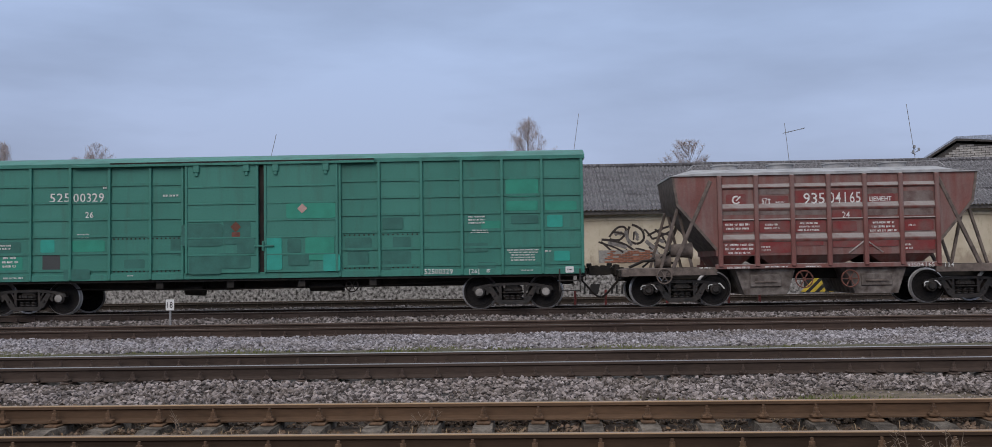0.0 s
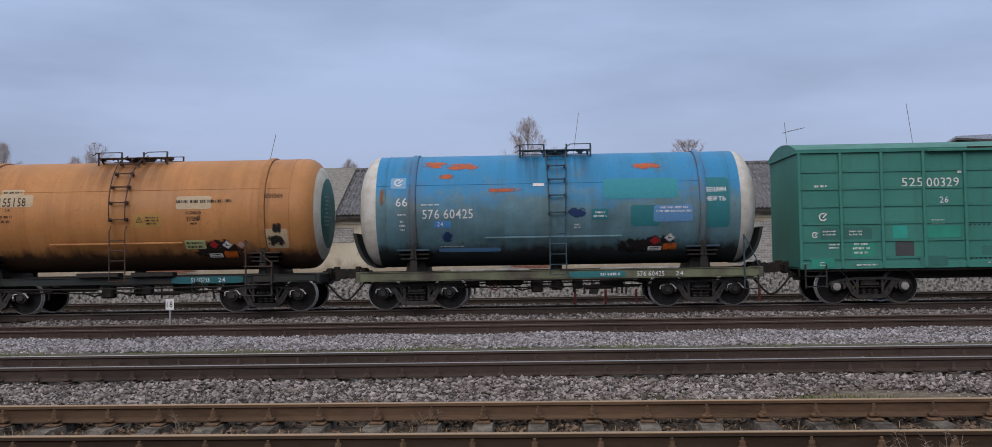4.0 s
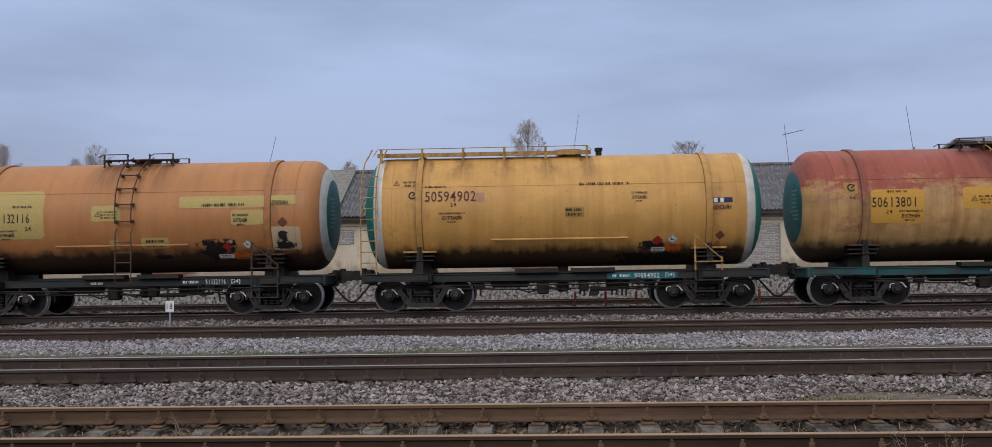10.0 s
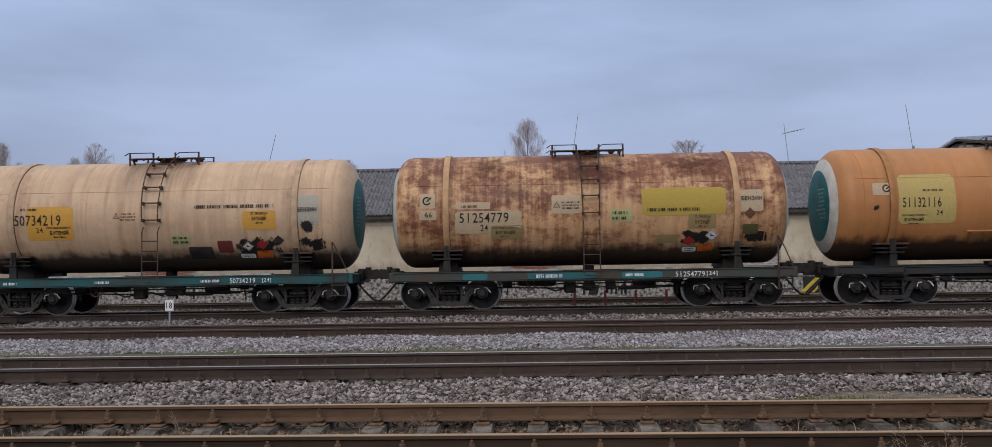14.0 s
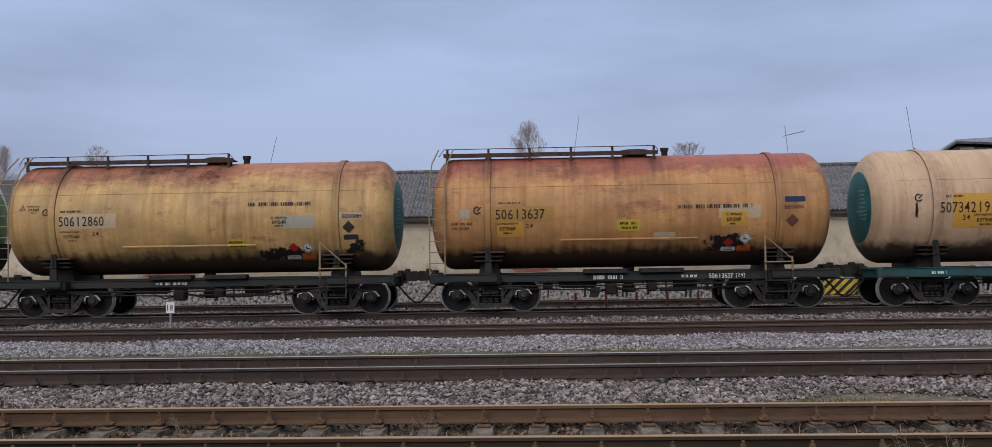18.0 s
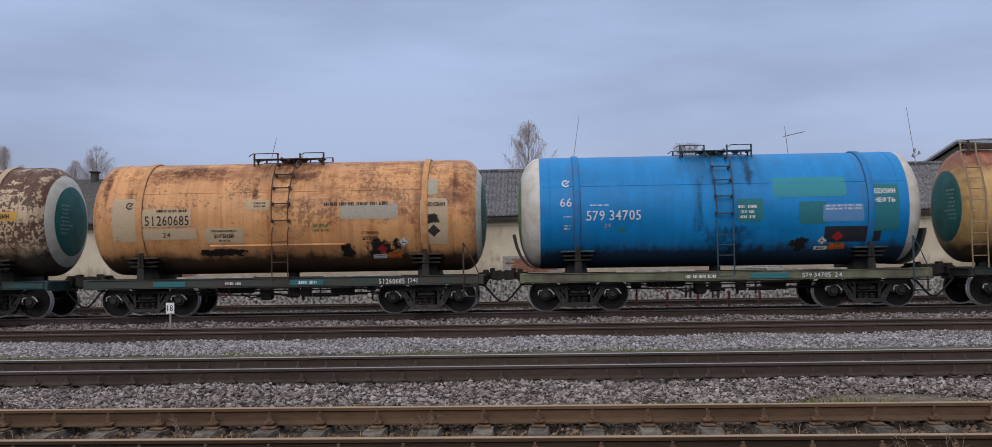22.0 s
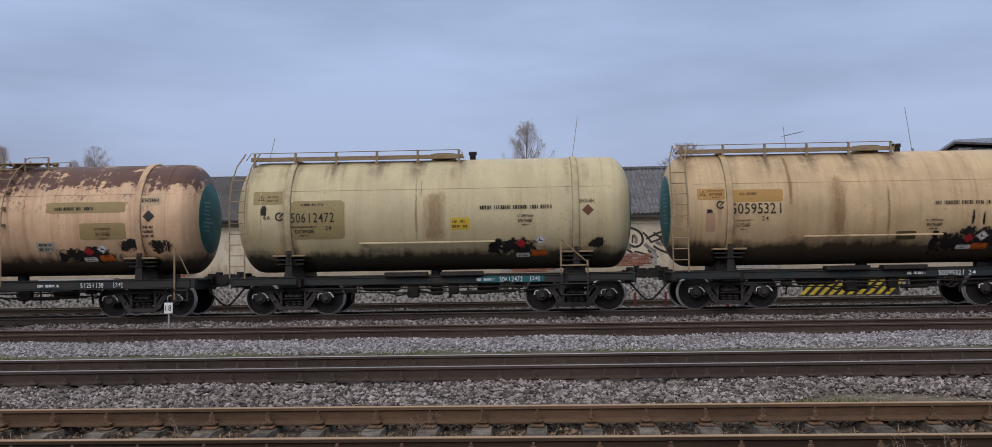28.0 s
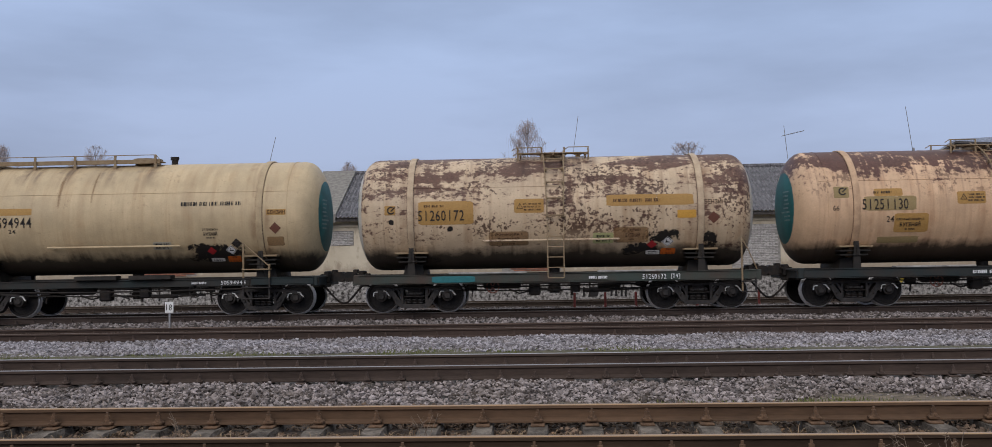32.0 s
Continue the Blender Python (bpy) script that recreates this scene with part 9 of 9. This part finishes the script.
T16.patch(OB, -1.28, 2.02, 1.09, 0.44)
T16.patch(PG, 1.32, 2.00, 0.56, 0.33)
T16.patch(OB, 2.08, 2.07, 0.94, 0.47)
T16.patch(YE, 3.59, 2.62, 0.51, 0.22)
T16.patch(BK, 2.39, 1.68, 1.20, 0.52)
T16.sill_patch(TS, -2.81, 1.05, 1.18, 0.17)
T16.diamond(BD, 4.32, 2.51, 0.34, 0.34)
T16.diamond(RD, 2.66, 1.81, 0.29, 0.36)
T16.diamond(WH, 3.09, 1.88, 0.34, 0.41)
T16.plate(ORANGE, 3.12, 1.62, 0.40, 0.25)
T16.plate(WHITE, 2.70, 1.60, 0.38, 0.17)
T16.mark(I, -4.51, 2.84, 0.22, 0.22)
T16.triangle(BR, -0.96, 2.88, 0.20, 0.20)
T16.lines(BR, 1, -3.30, 2.94, 0.64, 0.12)
T16.text(I, "51260172", -3.13, 2.68, 1.27, 0.29, "wagon_number")
T16.lines(BR, 3, -0.62, 2.88, 0.51, 0.24)
T16.lines(BR, 1, 2.25, 3.01, 1.44, 0.16)
T16.lines(BR, 3, -1.28, 2.02, 0.77, 0.35)
T16.lines(I, 2, 1.32, 2.00, 0.49, 0.27)
T16.lines(BR, 3, 2.12, 2.09, 0.51, 0.34)
T16.text(BR, "БЕНЗИН", 4.35, 2.94, 0.56, 0.13)
T16.sill_text("51260172", 2.67, 1.03, 0.64, 0.14)
T16.sill_text("[24]", 3.24, 1.02, 0.24, 0.14)
T16.sill_lines(1.16, 1.04, 0.61, 0.08)
T17.smear(BS, -1.68, 3.55, 0.16, 1.17)
T17.smear(BS, -0.75, 3.73, 0.11, 1.32)
T17.smear(BK, 2.68, 1.75, 1.74, 0.74)
T17.patch(YO, -2.90, 2.98, 0.98, 0.19)
T17.patch(YO, 4.46, 2.86, 0.55, 0.16)
T17.patch(OB, 4.41, 2.06, 0.47, 0.28)
T17.patch(CG, 1.20, 1.98, 0.52, 0.24)
T17.diamond(BD, 4.42, 2.42, 0.33, 0.34)
T17.diamond(DK, 3.30, 2.02, 0.31, 0.36)
T17.diamond(WH, 3.12, 1.84, 0.32, 0.39)
T17.diamond(RD, 2.57, 1.82, 0.27, 0.34)
T17.plate(ORANGE, 3.15, 1.59, 0.37, 0.26)
T17.plate(WHITE, 2.68, 1.58, 0.38, 0.15)
T17.text(I, "50594944", -3.06, 2.68, 1.29, 0.29, "wagon_number")
T17.text(I, "24", -2.98, 2.44, 0.19, 0.11)
T17.lines(I, 1, 2.63, 3.12, 2.23, 0.20)
T17.text(BR, "БЕНЗИН", 4.46, 2.86, 0.50, 0.11)
T17.lines(I, 2, 1.20, 1.98, 0.46, 0.22)
T17.lines(I, 3, 2.60, 2.30, 0.52, 0.30)
T17.sill_text("50594944", 3.13, 0.96, 0.70, 0.11)
T17.sill_lines(2.16, 0.96, 0.55, 0.07)
BOX.patch(GREENDULL, -7.58, 1.92, 1.38, 0.35)
BOX.patch(TEALPATCH, -6.13, 1.95, 0.40, 0.35)
BOX.patch(GREYPATCH, -6.02, 1.48, 0.50, 0.48)
BOX.patch(GREENNEW, -4.97, 1.94, 0.93, 0.32)
BOX.patch(GREENNEW, -7.15, 1.47, 0.63, 0.38)
BOX.patch(GREENDULL, -5.27, 1.15, 0.75, 0.28)
BOX.patch(GREENNEW, -8.24, 1.13, 0.63, 0.25)
BOX.patch(GREENDULL, -3.66, 1.42, 0.58, 0.25)
BOX.patch(GREENDULL, -2.43, 1.90, 0.42, 0.50)
BOX.patch(GREENDULL, -1.71, 2.19, 1.17, 0.63)
BOX.patch(GREENDULL, -1.63, 1.35, 0.92, 0.50)
BOX.patch(GREENDULL, -0.74, 2.25, 0.75, 0.67)
BOX.patch(TEALPATCH, -0.35, 1.87, 0.22, 0.28)
BOX.patch(GREENDULL, -0.83, 1.46, 0.92, 0.42)
BOX.patch(RD2, -0.77, 2.19, 0.23, 0.13)
BOX.patch(GREENNEW, 1.33, 2.82, 1.38, 0.43)
BOX.patch(GREENDULL, 0.86, 1.85, 0.38, 0.38)
BOX.patch(TEALPATCH, 0.27, 1.82, 0.48, 0.55)
BOX.patch(TEALPATCH, 0.28, 1.42, 0.47, 0.45)
BOX.patch(GREENNEW, 1.57, 1.78, 0.80, 0.68)
BOX.patch(TEALPATCH, 1.90, 1.37, 0.47, 0.47)
BOX.patch(GREENDULL, -0.49, 1.87, 0.50, 0.42)
BOX.patch(GREENDULL, 0.98, 1.47, 0.58, 0.33)
BOX.patch(GREENDULL, 2.61, 1.45, 0.58, 0.42)
BOX.patch(GREENDULL, 3.69, 1.47, 0.79, 0.38)
BOX.patch(GREENDULL, 2.62, 1.86, 0.75, 0.38)
BOX.patch(GREENDULL, 3.59, 2.43, 0.58, 0.33)
BOX.patch(GREENDULL, 3.83, 1.89, 0.50, 0.33)
BOX.patch(GREENDULL, 3.36, 1.27, 0.33, 0.25)
BOX.patch(GREENNEW, 7.18, 3.35, 0.90, 0.50)
BOX.patch(GREENNEW, 7.17, 2.86, 0.87, 0.27)
BOX.patch(GREENNEW, 8.24, 2.84, 0.87, 0.25)
BOX.patch(GREENDULL, 7.24, 2.48, 0.75, 0.23)
BOX.patch(TEALPATCH, 8.07, 2.42, 0.43, 0.33)
BOX.patch(GREENNEW, 6.33, 2.33, 0.58, 0.25)
BOX.patch(TEALPATCH, 8.25, 1.46, 0.43, 0.27)
BOX.patch(GREENDULL, 5.86, 1.73, 0.71, 0.25)
BOX.patch(GREENDULL, 6.18, 1.18, 0.50, 0.28)
BOX.patch(WH, 8.45, 1.08, 0.23, 0.17)
BOX.diamond(BD, -0.77, 2.40, 0.30, 0.30)
BOX.diamond(PK, 1.09, 2.88, 0.28, 0.28)
BOX.mark(WHITE, -8.43, 1.90, 0.17, 0.17)
BOX.mark(WHITE, -8.20, 2.39, 0.23, 0.23)
BOX.mark(WHITE, 6.22, 1.08, 0.10, 0.10)
BOX.lines(WHITE, 2, -8.03, 1.95, 0.46, 0.17)
BOX.lines(WHITE, 2, -7.32, 1.94, 0.46, 0.17)
BOX.lines(WHITE, 3, -7.18, 1.52, 0.50, 0.35)
BOX.lines(WHITE, 1, -7.06, 1.07, 0.60, 0.09)
BOX.lines(WHITE, 2, -8.24, 1.11, 0.20, 0.15)
BOX.lines(WHITE, 2, -5.10, 2.22, 0.42, 0.15)
BOX.lines(WHITE, 1, -2.63, 3.31, 0.54, 0.11)
BOX.lines(WHITE, 2, -7.92, 1.59, 0.30, 0.17)
BOX.lines(WHITE, 1, -8.24, 3.23, 0.38, 0.12)
BOX.text(WHITE, "525", -5.77, 3.30, 0.57, 0.25, "wagon_number")
BOX.text(WHITE, "00329", -4.95, 3.29, 0.87, 0.25, "wagon_number")
BOX.text(WHITE, "26", -4.93, 2.81, 0.23, 0.17)
BOX.lines(WHITE, 1, -4.49, 3.56, 0.11, 0.13)
BOX.lines(WHITE, 1, -3.75, 1.09, 0.20, 0.05)
BOX.lines(WHITE, 3, 5.92, 2.49, 0.57, 0.25)
BOX.lines(WHITE, 2, 6.00, 2.17, 0.57, 0.12)
BOX.lines(WHITE, 5, 7.18, 1.50, 0.88, 0.35)
BOX.lines(WHITE, 1, 7.87, 1.60, 0.17, 0.08)
BOX.lines(WHITE, 1, 7.28, 1.08, 0.37, 0.06)
BOX.text(WHITE, "52500329", 4.85, 1.08, 0.78, 0.14, "wagon_number")
BOX.text(WHITE, "[26]", 5.83, 1.06, 0.27, 0.15)
BOX.lines(I, 1, 8.45, 1.08, 0.15, 0.07)
HOP.patch(HDUST, -2.35, 2.62, 0.90, 0.24)
HOP.patch(HDUST, -1.38, 2.60, 0.85, 0.22)
HOP.patch(HDUST, -0.42, 2.59, 0.90, 0.24)
HOP.patch(HDUST, 0.09, 2.57, 0.55, 0.20)
HOP.patch(HDUST, 1.52, 2.55, 0.90, 0.24)
HOP.patch(HDUST, 2.48, 2.55, 0.90, 0.26)
HOP.patch(HDUST, 2.50, 2.90, 0.89, 0.37)
HOP.patch(HDUST, -1.37, 3.13, 0.85, 0.17)
HOP.patch(HDUST, 1.54, 3.09, 0.89, 0.15)
HOP.patch(HDUST, 2.46, 1.93, 0.83, 0.13)
HOP.patch(HDUST, -0.44, 1.96, 0.87, 0.11)
HOP.patch(HRED, -2.39, 2.90, 0.55, 0.33)
HOP.patch(HRED, -1.39, 2.85, 0.83, 0.31)
HOP.patch(HRED, -0.39, 2.93, 0.96, 0.42)
HOP.patch(HRED, 0.60, 2.93, 0.96, 0.42)
HOP.patch(HRED, 1.53, 2.87, 0.77, 0.30)
HOP.patch(HRED, 0.59, 2.46, 0.79, 0.28)
HOP.patch(HRED, -2.37, 2.19, 0.90, 0.33)
HOP.patch(HRED, -1.39, 2.17, 0.87, 0.33)
HOP.patch(HRED, -0.43, 2.16, 0.92, 0.33)
HOP.patch(HRED, 0.53, 2.14, 0.65, 0.28)
HOP.patch(HRED, 1.55, 2.14, 0.96, 0.41)
HOP.patch(HRED, 2.47, 2.15, 0.89, 0.30)
HOP.patch(HRED, -2.34, 1.59, 0.92, 0.37)
HOP.patch(HRED, -1.38, 1.60, 0.89, 0.31)
HOP.patch(HRED, 2.50, 1.62, 0.90, 0.30)
HOP.patch(HRED, -0.43, 1.72, 0.74, 0.18)
HOP.patch(HRED, 0.56, 1.66, 0.74, 0.18)
HOP.patch(HRED, 1.56, 1.69, 0.83, 0.22)
HOP.mark(WHITE, -2.39, 2.91, 0.24, 0.24)
HOP.lines(WHITE, 2, -2.37, 2.18, 0.70, 0.22)
HOP.lines(WHITE, 2, -1.44, 2.17, 0.48, 0.20)
HOP.lines(WHITE, 3, -0.42, 2.15, 0.68, 0.28)
HOP.lines(WHITE, 3, 1.57, 2.12, 0.76, 0.33)
HOP.lines(WHITE, 1, 2.33, 2.15, 0.22, 0.09)
HOP.lines(WHITE, 3, -2.34, 1.57, 0.79, 0.33)
HOP.lines(WHITE, 2, -1.60, 1.57, 0.33, 0.17)
HOP.lines(WHITE, 2, 2.20, 1.57, 0.28, 0.20)
HOP.lines(WHITE, 1, -1.21, 2.83, 0.28, 0.08)
HOP.text(WHITE, "935", -0.28, 2.92, 0.57, 0.30, "wagon_number")
HOP.text(WHITE, "04165", 0.55, 2.93, 0.85, 0.30, "wagon_number")
HOP.text(WHITE, "ЦЕМЕНТ", 1.51, 2.87, 0.59, 0.14)
HOP.text(WHITE, "67т", -1.58, 2.87, 0.24, 0.17)
HOP.text(WHITE, "24", 0.57, 2.46, 0.20, 0.17)
HOP.lines(WHITE, 1, -3.26, 1.07, 0.48, 0.08)
HOP.lines(WHITE, 1, -2.39, 1.06, 0.66, 0.10)
HOP.lines(WHITE, 1, -1.35, 1.07, 0.83, 0.07)
HOP.lines(WHITE, 1, -0.36, 1.06, 0.55, 0.07)
HOP.text(WHITE, "93504165", 2.52, 1.07, 0.72, 0.12, "wagon_number")
HOP.text(WHITE, "124", 3.28, 1.06, 0.24, 0.11)

# ---- the train rolls ----
def motions():
    halves = [i * 0.5 for i in range(65)]
    for w, x in WAGONS:
        walk(w, [(t, pose(x + run(t), TRAIN_Y, 0)) for t in halves])
    steps = [i / 15 for i in range(481)]
    turn = [math.degrees(run(t) / WHEEL_R) for t in steps]
    for ws, x in ROLLING:
        walk(ws, [(t, pose(x, 0, WHEEL_R, 0, a, 0)) for t, a in zip(steps, turn)])


motions()
